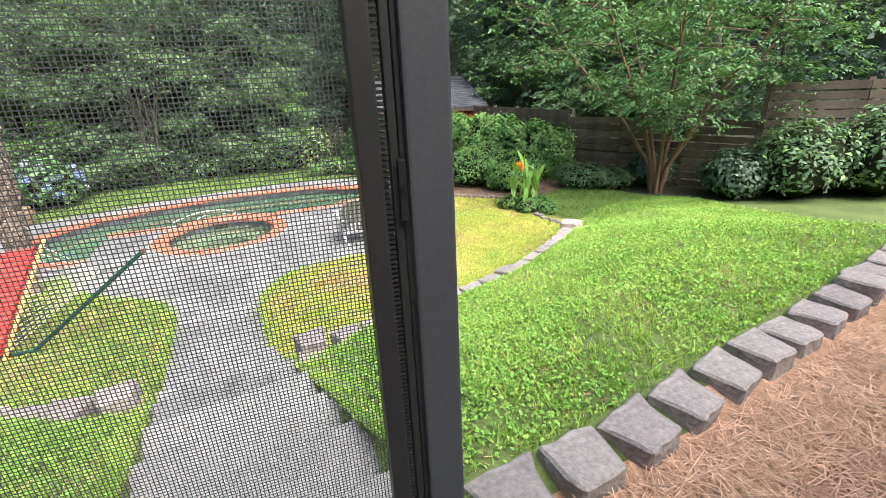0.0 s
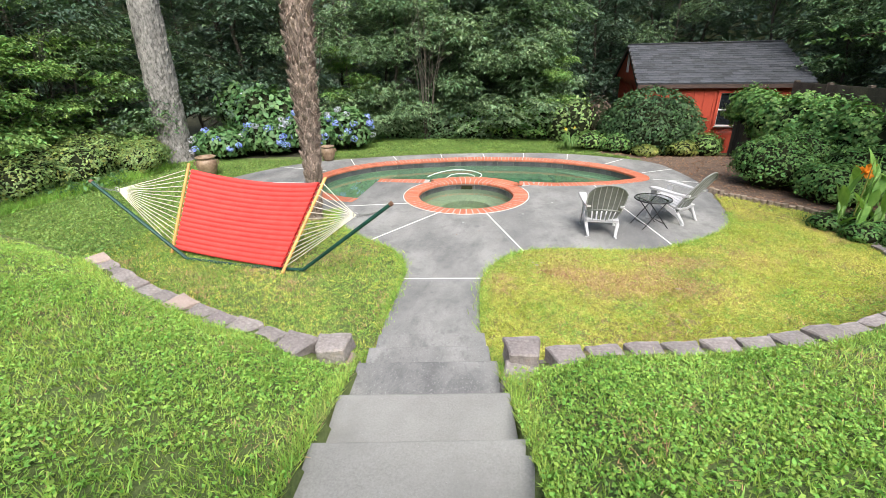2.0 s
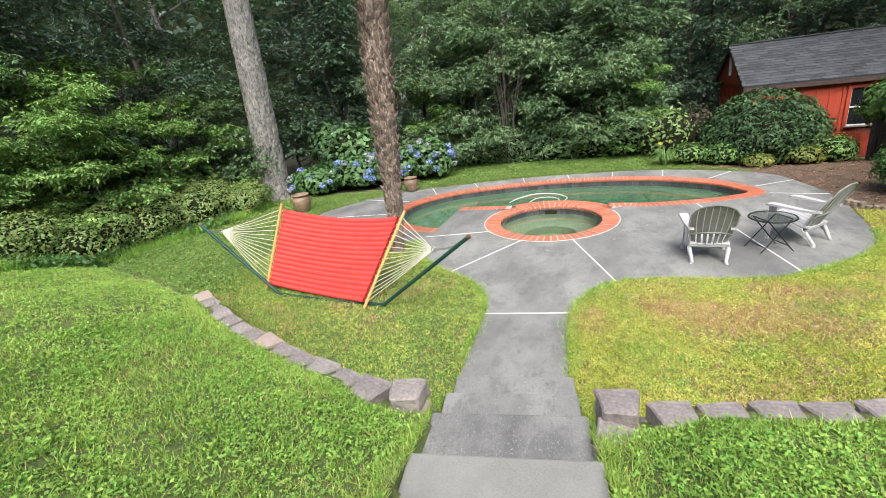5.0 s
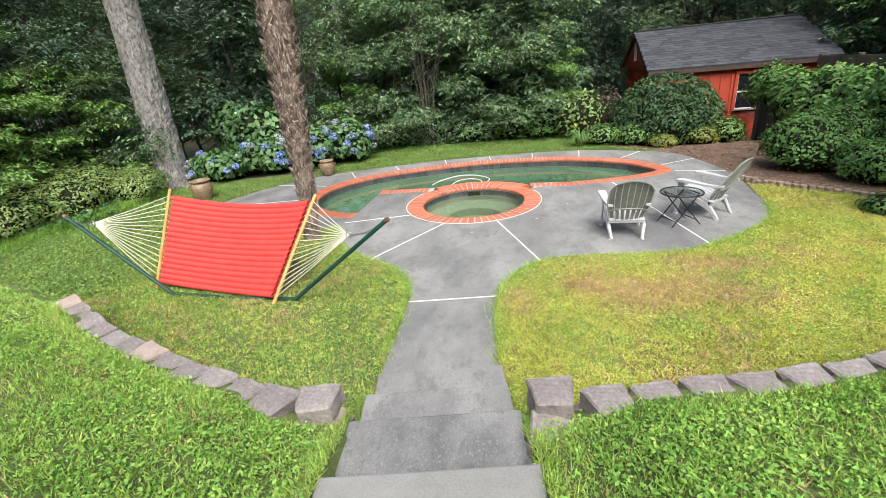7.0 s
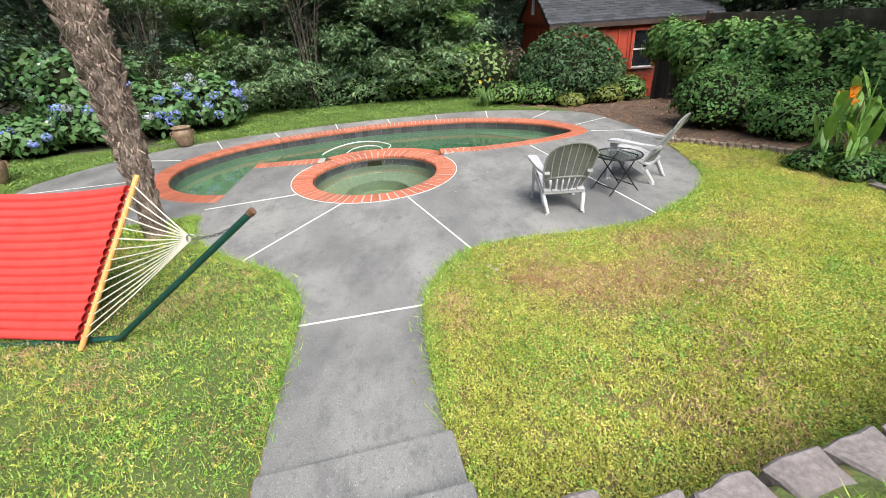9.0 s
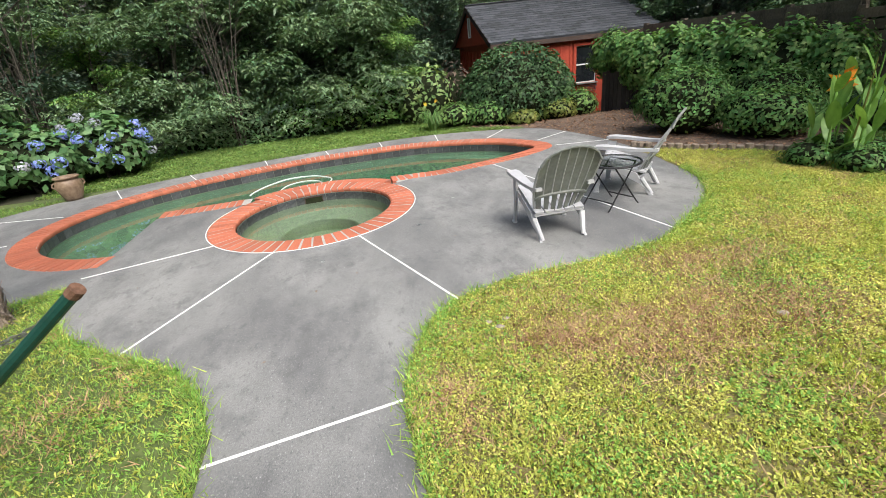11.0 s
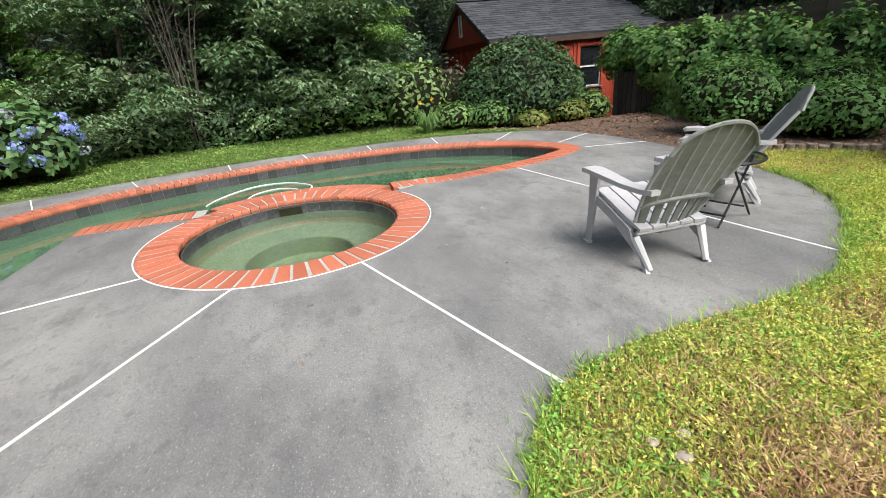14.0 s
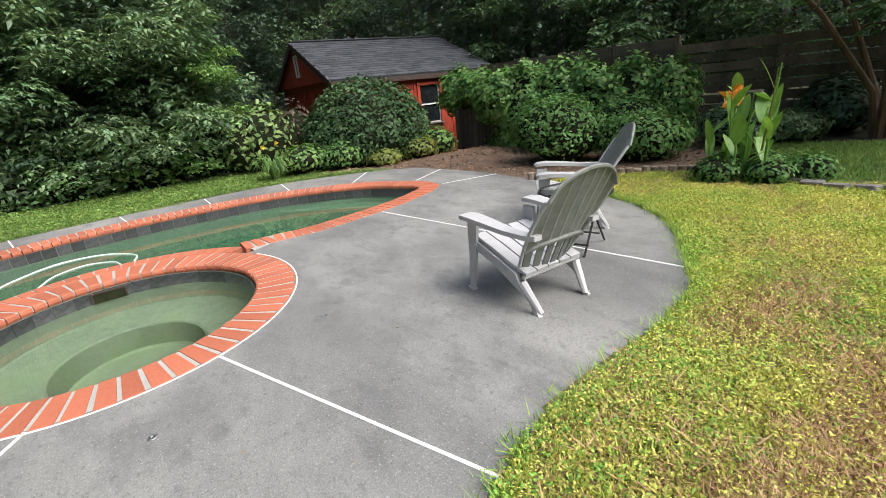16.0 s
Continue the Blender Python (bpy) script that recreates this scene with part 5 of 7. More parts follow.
# azalea bank along the far side of the lawn
AZ = [(-10.4, 1.5, 1.0, 1.1), (-10.5, 3.0, 1.1, 1.2), (-10.3, 4.5, 1.0, 1.0), (-10.5, 6.0, 1.2, 1.15), (-10.3, 7.5, 1.1, 1.05), (-10.0, 8.9, 1.0, 1.1), (-9.3, 9.9, 0.75, 0.85), (-11.6, 8.2, 1.2, 1.5), (-11.8, 6.0, 1.3, 1.6), (-11.6, 3.8, 1.2, 1.6), (-8.6, 12.2, 0.6, 0.6)]
for x, y, r, h in AZ:
    shrub(x, y, [((0, 0, h * 0.45), (r, r, h * 0.55)), ((r * 0.35, -r * 0.4, h * 0.4), (r * 0.7, r * 0.7, h * 0.5)), ((0, r * 0.5, h * 0.5), (r * 0.7, r * 0.6, h * 0.5))],
          5600, 0.08, M_AZALEA, "spreading small-leaved azalea along the lawn edge", amp=0.3, group="azalea bank", depth=0.35, extra=(M_LEAFY, 0.2, 0.08))
# ground cover in front of the bank and along the deck
P = np.stack([rng.uniform(-10.4, -8.6, 7000), rng.uniform(1.0, 10.8, 7000), np.zeros(7000)], 1)
P = P[P[:, 0] < -9.1 + 0.35 * np.sin(P[:, 1] * 1.7) + 0.12 * (P[:, 1] > 8.5)]
P2 = np.stack([rng.uniform(-9.5, 3.0, 9000), rng.uniform(12.4, 15.9, 9000), np.zeros(9000)], 1)
edge_y = np.interp(P2[:, 0], [-9.5, -7, -4.5, -3.5, 0, 2, 3], [11.6, 12.2, 13.6, 14.9, 15.3, 15.0, 14.3])
P2 = P2[P2[:, 1] > edge_y]
P = np.vstack([P, P2])
P[:, 2] = ground_z(P[:, 0], P[:, 1]) + rng.uniform(0.02, 0.28, len(P))
gc = link("ground_cover", faces_np("ground_cover", leaf_faces(P, unit(rng.normal(size=P.shape) * 0.6 + (0, 0, 1)), 0.12, 0.45), 4), M_HYDL)
tagged(gc, "low leafy ground cover along the lawn edge", "ground cover", kind="stuff")


def hydrangea(x, y, r, h, n_heads, label):
    balls = [((0, 0, h * 0.5), (r, r * 0.9, h * 0.52)), ((-r * 0.5, 0, h * 0.4), (r * 0.6, r * 0.7, h * 0.45)), ((r * 0.5, -0.1, h * 0.42), (r * 0.6, r * 0.7, h * 0.46))]
    t = shrub(x, y, balls, 1500, 0.17, M_HYDL, label, "hydrangea", "hydrangeas", 0.62, 0.25, depth=0.3)
    for k in range(n_heads):
        c, q = balls[k % 3]
        a, e = rng.uniform(-2.6, 0.5), rng.uniform(-0.25, 1.1)
        d = np.array((math.cos(a) * math.cos(e), math.sin(a) * math.cos(e), math.sin(e)))
        p = np.array(c) + d * np.array(q) * 1.04
        rr = rng.uniform(0.085, 0.13)
        n_ = 46
        s = unit(rng.normal(size=(n_, 3)))
        F = leaf_faces(p + s * np.array((rr, rr, rr * 0.75)), s, 0.06, 0.9, rng, 0.0)
        pale = k % 4 == 3
        link("flower_head", faces_np("flower_head", F, 4), M_HYDW if pale else M_HYDB, t, "pale lilac flower head" if pale else "blue mophead flower")


hydrangea(-8.1, 11.75, 0.75, 0.9, 10, "hydrangea bush with a few pale blue flower heads")
hydrangea(-6.9, 12.35, 0.85, 1.1, 15, "hydrangea bush with blue and lilac flower heads")
hydrangea(-5.75, 12.85, 0.9, 1.3, 18, "hydrangea bush covered with bright blue flower heads")
hydrangea(-4.65, 13.35, 0.8, 1.35, 20, "hydrangea bush covered with bright blue flower heads")
# pale oakleaf shrub behind them
shrub(-7.6, 13.3, [((0, 0, 1.0), (1.1, 0.9, 1.1)), ((0.7, 0.3, 0.9), (0.8, 0.8, 1.0)), ((-0.8, 0.2, 1.3), (0.7, 0.7, 0.9))], 2200, 0.2, M_HYDL, "tall light green oak-leaved shrub behind the hydrangeas", width=0.7, amp=0.3, depth=0.4, extra=(M_HYDW, 0.012, 0.16))

# ---- canna clump ----
canna = thing("canna", pose(6.08, 6.75, sits(6.08, 6.75)), "clump of tall broad-leaved canna with an orange flower", "plant")


def canna_leaf(base, direction, ln, w, tilt):
    bm = bmesh.new()
    d = Vector((math.cos(direction), math.sin(direction), 0))
    s = Vector((-d.y, d.x, 0))
    rows = []
    for i in range(9):
        t = i / 8
        up = math.sin(tilt) * t * ln - 0.10 * ln * t * t * t
        out = math.cos(tilt) * t * ln + 0.06 * ln * t * t
        c = Vector(base) + d * out + Vector((0, 0, up))
        ww = w * math.sin(math.pi * min(1, 0.08 + 0.92 * t)) ** 0.7 * (1 - 0.15 * t)
        ww = max(ww, 0.003)
        rows.append([bm.verts.new(c - s * ww + Vector((0, 0, 0.25 * ww))), bm.verts.new(c), bm.verts.new(c + s * ww + Vector((0, 0, 0.25 * ww)))])
    for a, b in zip(rows, rows[1:]):
        for k in (0, 1):
            bm.faces.new((a[k], a[k + 1], b[k + 1], b[k]))
    part("leaf", bm, M_CANNA, canna, smooth=True)


for k in range(9):
    a = k * 2.4
    x, y = 0.36 * math.cos(a) * (0.3 + 0.1 * k), 0.36 * math.sin(a) * (0.3 + 0.1 * k)
    top = (1.0, 1.1, 0.85, 1.2, 0.8, 1.05, 0.7, 1.3, 0.65)[k]
    bm = bmesh.new()
    tube(bm, [(x, y, -0.03), (x + 0.02 * math.cos(a), y, top * 0.6), (x + 0.05 * math.cos(a), y + 0.03 * math.sin(a), top)], [0.016, 0.013, 0.006], 6)
    part("stalk", bm, M_CANNA, canna)
    for j in range(4):
        h = top * (0.18 + 0.2 * j)
        canna_leaf((x + 0.01 * j * math.cos(a), y, h), a + j * 2.5 + 0.4 * k, rng.uniform(0.3, 0.5), rng.uniform(0.045, 0.085), rng.uniform(0.75, 1.45))
P = np.array([(0.02, 0.17, 0.98), (0.05, 0.19, 1.0), (0.0, 0.14, 0.93)])
bm = bmesh.new()
tube(bm, [(0.03, 0.12, 0.5), (0.03, 0.17, 0.98)], [0.01, 0.006], 6)
part("stalk", bm, M_CANNA, canna)
link("flower", faces_np("flower", leaf_faces(np.repeat(P, 9, 0), unit(rng.normal(size=(27, 3)) + (0, 0, 0.5)), 0.14, 0.6), 4), M_ORANGE, canna, "orange flower")
bm = bmesh.new()
tube(bm, [(-0.25, -0.3, 0.4), (-0.27, -0.34, 0.9), (-0.28, -0.35, 1.25)], [0.012, 0.01, 0.004], 6)
part("seed_stalk", bm, M_LEAFY, canna, "bare spent flower stalk")
for x, y, r in ((6.0, 6.4, 0.3), (6.4, 6.6, 0.32), (5.8, 6.9, 0.28), (6.3, 6.1, 0.28), (6.35, 7.0, 0.3)):
    shrub(x, y, [((0, 0, 0.12), (r, r, 0.2)), ((r * 0.4, 0.1, 0.1), (r * 0.6, r * 0.6, 0.18))], 1100, 0.06, M_IVY, "low leafy plant round the canna stalks", amp=0.35, group="bed plants", depth=0.5)


# ---- trees ----
def branchy(bm, base, height, r, lean=(0, 0), n_limb=9, first=0.35, reach=1.6, g=rng):
    """A tapered trunk with limbs; returns the tips of the limbs."""
    n_ = 10
    pts = [(base[0] + lean[0] * (i / n_) + 0.06 * math.sin(i * 1.9), base[1] + lean[1] * (i / n_) + 0.05 * math.cos(i * 1.3), base[2] + height * i / n_) for i in range(n_ + 1)]
    tube(bm, pts, [r * (1.25 if i == 0 else 1 - 0.075 * i) for i in range(n_ + 1)], 10)
    tips = []
    for k in range(n_limb):
        t = first + (0.97 - first) * (k + 0.5) / n_limb
        i = min(n_ - 1, int(t * n_))
        p = Vector(pts[i]).lerp(Vector(pts[i + 1]), t * n_ - i)
        a, ln = g.uniform(0, 6.28), reach * (1.1 - 0.5 * t) * g.uniform(0.7, 1.2)
        d = Vector((math.cos(a), math.sin(a), g.uniform(0.1, 0.6)))
        q = p + d * ln * 0.5 + Vector((0, 0, 0.1 * ln))
        e = p + d * ln
        tube(bm, [p, q, e], [r * 0.34 * (1.1 - t * 0.6), r * 0.2, r * 0.06], 6)
        tips += [q, e]
    tips.append(Vector(pts[-1]))
    return tips


def clump_leaves(tips, n_, size, width, spread, flat=0.5, g=rng):
    """Leaves in flat sprays of eight along short drooping twigs round the tips."""
    C = np.array([tuple(t) for t in tips])
    m_ = n_ // 8
    k = g.integers(0, len(C), m_)
    d = unit(g.normal(size=(m_, 3))) * (g.random((m_, 1)) ** 0.4)
    c = C[k] + d * np.array((spread, spread, spread * flat))
    a = np.arctan2(d[:, 1], d[:, 0]) + g.normal(0, 0.7, m_)
    u = np.stack([np.cos(a), np.sin(a), g.uniform(-0.6, 0.05, m_)], 1)
    s = np.stack([-np.sin(a), np.cos(a), g.normal(0, 0.25, m_)], 1)
    out = []
    for j in range(8):
        t, side = (j // 2) * 0.55, (1 if j % 2 else -1)
        b = c + u * (t * size * g.uniform(0.8, 1.2, (m_, 1)))
        T = unit(u * 0.6 + s * side * 0.9 + g.normal(size=(m_, 3)) * 0.22)
        ln = size * g.uniform(0.6, 1.15, (m_, 1))
        w = unit(np.cross(T, np.array((0, 0, 1.0)) + g.normal(size=(m_, 3)) * 0.3)) * ln * width * 0.5
        mid = b + T * ln * 0.45 + np.array((0, 0, 1.0)) * ln * 0.05
        out.append(np.stack([b, mid + w, b + T * ln - np.array((0, 0, 0.22)) * ln, mid - w], 1))
    return np.concatenate(out)


def wood_tree(height, r, first, reach, n_leaf, size, spread, material, label, bark=M_DARKBARK, name="tree", width=0.5, flat=0.5):
    t = thing(name, pose(0, 0, 0), label, "tree", "woodland trees")
    bm = bmesh.new()
    tips = branchy(bm, (0, 0, -0.2), height, r, (rng.uniform(-0.3, 0.3), rng.uniform(-0.3, 0.3)), 16, first, reach)
    part("trunk", bm, bark, t)
    link("crown", faces_np("crown", clump_leaves(tips, int(n_leaf * 1.75), size * 0.84, width, spread, flat), 4), material, t)
    return t


PROTO = [wood_tree(6.2, 0.07, 0.04, 2.0, 6500, 0.15, 0.75, M_LEAFD, "leafy dark green understorey tree at the wood edge"),
         wood_tree(5.4, 0.06, 0.03, 1.9, 6500, 0.17, 0.7, M_LEAF, "leafy green understorey tree at the wood edge", width=0.45, flat=0.5),
         wood_tree(7.2, 0.09, 0.06, 2.2, 7000, 0.16, 0.85, M_LEAFD, "tall leafy dark green tree at the wood edge"),
         wood_tree(4.2, 0.05, 0.02, 1.6, 5200, 0.18, 0.6, M_WOODLEAF, "bright green layered understorey tree", width=0.42, flat=0.45),
         wood_tree(4.6, 0.05, 0.02, 1.7, 5200, 0.17, 0.6, M_LEAFB, "bright green broad-leaved understorey tree", width=0.5, flat=0.4),
         wood_tree(6.0, 0.07, 0.03, 2.0, 6500, 0.13, 0.7, M_WOODLEAF, "leafy mid-green understorey tree at the wood edge", width=0.45, flat=0.5)]
TALL = [wood_tree(15, 0.19, 0.42, 3.6, 5200, 0.24, 1.4, M_LEAF, "tall woodland tree with a bare grey trunk", M_BARK),
        wood_tree(13, 0.14, 0.3, 3.2, 5200, 0.24, 1.3, M_LEAFD, "tall woodland tree with a dark trunk", M_DARKBARK)]
SPOTS = [(-12.8, 0.5, 0), (-13.2, 3.2, 2), (-13.0, 5.8, 1), (-13.3, 8.4, 0), (-12.6, 10.6, 2), (-11.4, 12.6, 1), (-10.2, 14.2, 0), (-8.9, 15.4, 2), (-7.4, 15.6, 0), (-5.9, 16.0, 2),
         (-4.4, 16.0, 0), (-3.0, 16.3, 1), (-1.6, 16.0, 0), (-0.2, 16.3, 3), (0.4, 15.9, 1), (1.0, 16.6, 0), (0.4, 17.8, 2), (0.9, 20.0, 0), (-6.6, 14.9, 1), (-2.2, 15.4, 3), (0.5, 15.3, 3),
         (1.3, 15.3, 3), (-3.7, 15.2, 1), (4.6, 22.5, 2), (6.8, 23.4, 0), (9.0, 23.0, 2), (11.0, 20.5, 1), (12.8, 18.0, 0), (14.2, 14.6, 2), (14.4, 11.8, 1), (13.6, 8.8, 0), (14.8, 6.6, 2), (16.8, 4.0, 0),
         (18.4, 1.0, 2), (-15, 2, 2), (-15.3, 6.5, 2), (-14.6, 11, 0), (-12.2, 15.5, 2), (-8.2, 18.2, 0), (-5.0, 18.6, 2), (-1.2, 18.6, 0), (1.4, 19.2, 2), (-12.6, -2.0, 0), (-14, -4.5, 2), (12.5, 19.5, 2), (13.8, 15.5, 0), (14.6, 12, 2), (11.3, 16.4, 1), (11.6, 13.2, 1), (12.6, 11.0, 1), (7.2, 22.0, 1)]
for i, (x, y, k) in enumerate(SPOTS):
    k = 5 if i % 4 == 2 else k
    if -7 < x < 1.2 and y < 17 and k in (0, 2):
        k = 1 if k == 0 else 5
    s = rng.uniform(0.88, 1.2)
    y += 0.8 if -7.5 < x < 2.5 and y < 17 else 0.0
    copy_thing(PROTO[k], pose(x + rng.normal(0, 0.15), y + rng.normal(0, 0.15), sits(x, y), 0, 0, rng.uniform(0, 360)) @ Matrix.Diagonal((s, s, s * rng.uniform(0.9, 1.1), 1)))
for x, y, s in ((-11.9, 7.2, 0.95), (-11.8, 5.2, 0.8), (-12.4, 9.2, 1.0), (-11.0, 10.9, 0.75), (1.9, 16.0, 0.6), (-5.2, 15.9, 0.7), (-10.9, 6.9, 0.8), (-11.1, 8.5, 0.7), (-11.2, 5.2, 0.6)):
    copy_thing(PROTO[4], pose(x, y, sits(x, y), 0, 0, rng.uniform(0, 360)) @ Matrix.Diagonal((s, s, s, 1)))
for x, y, k in ((-14.5, 13.5, 0), (-11, 17.5, 1), (-3.2, 20.0, 0), (1.5, 21.5, 1), (7.8, 25, 0), (12.4, 14.6, 0), (13.4, 17.0, 1), (15.8, 9.8, 0), (16.5, 14.0, 1), (19.0, 6.5, 0), (-17.0, 8.0, 1), (-16.5, 1.0, 0), (0.2, 22.5, 1), (-7.0, 21, 0), (10.0, 27, 1)):
    copy_thing(TALL[k], pose(x, y, sits(x, y), 0, 0, rng.uniform(0, 360)))
for o in PROTO + TALL:
    o.matrix_world = pose(*{0: (-9.6, 17.0), 1: (-0.9, 20.6), 2: (5.6, 24.6), 3: (-11.6, 10.9), 4: (-11.2, 2.2), 5: (4.2, 25.5), 6: (-4.6, 23.5), 7: (13.9, 21)}[(PROTO + TALL).index(o)], -0.4)

# bare stems and twigs among the leaves
tw = thing("bare_sapling", pose(-2.35, 15.4, sits(-2.35, 15.4)), "leafless grey multi-stemmed sapling at the wood edge", "sapling", "bare saplings")
for k in range(9):
    a = rng.uniform(0, 6.28)
    bm = bmesh.new()
    h, ln = rng.uniform(3.2, 4.8), rng.uniform(0.3, 1.1)
    p = [Vector((0.1 * math.cos(a), 0.1 * math.sin(a), -0.05)), Vector((ln * 0.4 * math.cos(a), ln * 0.4 * math.sin(a), h * 0.5)), Vector((ln * math.cos(a), ln * math.sin(a), h))]
    tube(bm, p, [0.022, 0.015, 0.004], 5)
    for j in range(7):
        q = p[1].lerp(p[2], j / 7)
        d = Vector((rng.normal(), rng.normal(), 1.2)).normalized() * rng.uniform(0.4, 0.9)
        tube(bm, [q, q + d * 0.5 + Vector((0, 0, 0.03)), q + d], [0.008, 0.005, 0.002], 4)
    part("stem", bm, M_DARKBARK, tw)
for x, y in ((-11.4, 9.8), (-12.2, 6.9), (-6.3, 14.6)):
    copy_thing(tw, pose(x, y, sits(x, y), 0, 0, rng.uniform(0, 360)))

# far woods closing the view, with forest shade painted as a near-black cylinder behind
n_ = 42000
a = rng.uniform(0, 2 * math.pi, n_)
rad = rng.uniform(27, 36, n_)
P = np.stack([rad * np.cos(a), 6 + rad * np.sin(a), -1 + 12 * rng.random(n_) ** 1.2], 1)
P = P[(P[:, 1] > -3) | (rng.random(n_) < 0.35)]
fw = link("far_woods", faces_np("far_woods", leaf_faces(P, unit(rng.normal(size=P.shape) * 0.6 + (0, 0, 0.8)), 0.75, 0.6), 4), M_LEAFD)
tagged(fw, "dense dark green woodland behind the garden", "woods", kind="stuff")
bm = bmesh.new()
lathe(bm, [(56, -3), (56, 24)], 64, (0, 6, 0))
bd = tagged(part("backdrop", bm, M_SHADE), "near-black cylinder painted as the shade of the surrounding forest", "backdrop", kind="structure")

for x, y, r, h, m_ in ((0.5, 15.75, 0.8, 1.4, M_LEAFB), (1.6, 15.4, 0.75, 1.3, M_IVY), (-0.8, 16.0, 0.8, 1.2, M_IVY), (-2.2, 15.9, 0.8, 1.1, M_LEAF), (-3.4, 15.6, 0.7, 1.0, M_LEAF)):
    shrub(x, y, [((0, 0, h * 0.5), (r, r * 0.8, h * 0.6)), ((r * 0.5, 0.1, h * 0.4), (r * 0.6, r * 0.6, h * 0.5)), ((-r * 0.5, 0.1, h * 0.55), (r * 0.6, r * 0.6, h * 0.55))], 2800, 0.13, m_, "leafy green shrub at the wood edge behind the pool", amp=0.4, depth=0.5, group="wood edge shrubs")
shrub(3.55, 15.0, [((0, 0, 0.8), (0.55, 0.5, 0.95)), ((0.3, 0.1, 0.6), (0.4, 0.4, 0.7))], 900, 0.13, M_DRYLEAF, "withered brown shrub beside the shed", amp=0.4, depth=0.6)
shrub(2.75, 14.75, [((0, 0, 0.7), (0.6, 0.5, 0.85)), ((-0.4, 0.1, 0.6), (0.5, 0.4, 0.7))], 900, 0.14, M_AZALEA, "yellow-green leafy shrub at the wood edge", amp=0.4, depth=0.5)
# big pine beside the hydrangeas
pine = thing("pine_tree", pose(-9.32, 11.38, -0.12), "tall pine with a thick pale grey furrowed trunk", "tree")
bm = bmesh.new()
H = [0, 0.25, 0.7, 1.5, 3, 5, 8, 11, 14]
R = [0.62, 0.50, 0.45, 0.42, 0.40, 0.37, 0.32, 0.24, 0.12]
tube(bm, [(0.02 * h, 0.015 * h, h) for h in H], R, 44)
bmesh.ops.subdivide_edges(bm, edges=[e for e in bm.edges if abs(e.verts[0].co.z - e.verts[1].co.z) > 0.2], cuts=22)
for v in bm.verts:
    a = math.atan2(v.co.y, v.co.x)
    k = noise.noise(Vector((math.cos(a) * 5, math.sin(a) * 5, v.co.z * 2.2))) * 0.025 + noise.noise(Vector((math.cos(a) * 14, math.sin(a) * 14, v.co.z * 9))) * 0.028
    v.co += Vector((math.cos(a), math.sin(a), 0)) * k
part("trunk", bm, M_BARK, pine)
# unseen limbs and crown high above the view, added to cast shade
bm = bmesh.new()
tips = []
for k in range(14):
    h, a = rng.uniform(8, 13.5), rng.uniform(0, 6.28)
    p = Vector((0.02 * h, 0.015 * h, h))
    e = p + Vector((math.cos(a), math.sin(a), 0.3)) * rng.uniform(1.5, 3)
    tube(bm, [p, p.lerp(e, 0.5) + Vector((0, 0, 0.15)), e], [0.08, 0.05, 0.02], 6)
    tips += [p.lerp(e, 0.6), e]
part("limbs", bm, M_DARKBARK, pine)
link("crown", faces_np("crown", clump_leaves(tips, 5000, 0.22, 0.12, 0.8), 4), M_LEAF, pine)
P, N = [], []
for k in range(900):
    a, h = rng.uniform(0, 6.28), rng.random() ** 2 * 2.3
    r_ = np.interp(h, H, R) + 0.02
    P.append((r_ * math.cos(a), r_ * math.sin(a), h))
    N.append((math.cos(a), math.sin(a), 0.4))
keep_ = np.array([noise.noise(Vector((p[0] * 2, p[1] * 2, p[2]))) > -0.1 for p in P])
link("ivy", faces_np("ivy", leaf_faces(np.array(P)[keep_], unit(np.array(N))[keep_], 0.07, 0.8), 4), M_LEAF, pine, "ivy leaves on the foot of the trunk")

# shaggy palm beside the hammock
palm = thing("windmill_palm", pose(-2.88, 6.58, sits(-2.88, 6.58) - 0.02), "palm with a shaggy brown fibre-wrapped trunk", "palm tree")
zs = np.linspace(0, 5.0, 151)


def palm_r(z):
    return float(np.interp(z, [0, 0.3, 1.0, 2.0, 3.0, 4.1, 5.0], [0.115, 0.10, 0.125, 0.165, 0.2, 0.215, 0.2]))


def palm_c(z):
    return np.array((0.045 * z + 0.02 * math.sin(z * 1.6), 0.02 * z, z))


bm = bmesh.new()
tube(bm, [tuple(palm_c(z)) for z in zs], [palm_r(z) * (0.97 + 0.13 * (z * 7.5 % 1.0)) for z in zs], 16)
part("trunk", bm, M_PALM, palm)
V = []
for k in range(7500):
    z, a = rng.uniform(0.05, 4.95), rng.uniform(0, 6.28)
    z = z + 0.05 * math.sin(3 * a)
    d = np.array((math.cos(a), math.sin(a), 0))
    s = np.array((-d[1], d[0], 0))
    p = palm_c(z) + d * palm_r(z) * 0.97
    ln = rng.uniform(0.05, 0.17)
    w = rng.uniform(0.003, 0.014)
    sgn = 1 if rng.random() < 0.7 else -1
    q = p + d * rng.uniform(0.01, 0.5) * palm_r(z) + s * rng.normal(0, 0.03) + np.array((0, 0, sgn * ln))
    V.append([p - s * w, p + s * w, q + s * w * 0.5, q - s * w * 0.5])
fib = link("fibre", faces_np("fibre", np.array(V), 4), M_PALM, palm, "shaggy hanging brown fibre")
tagged(fib, kind="stuff")
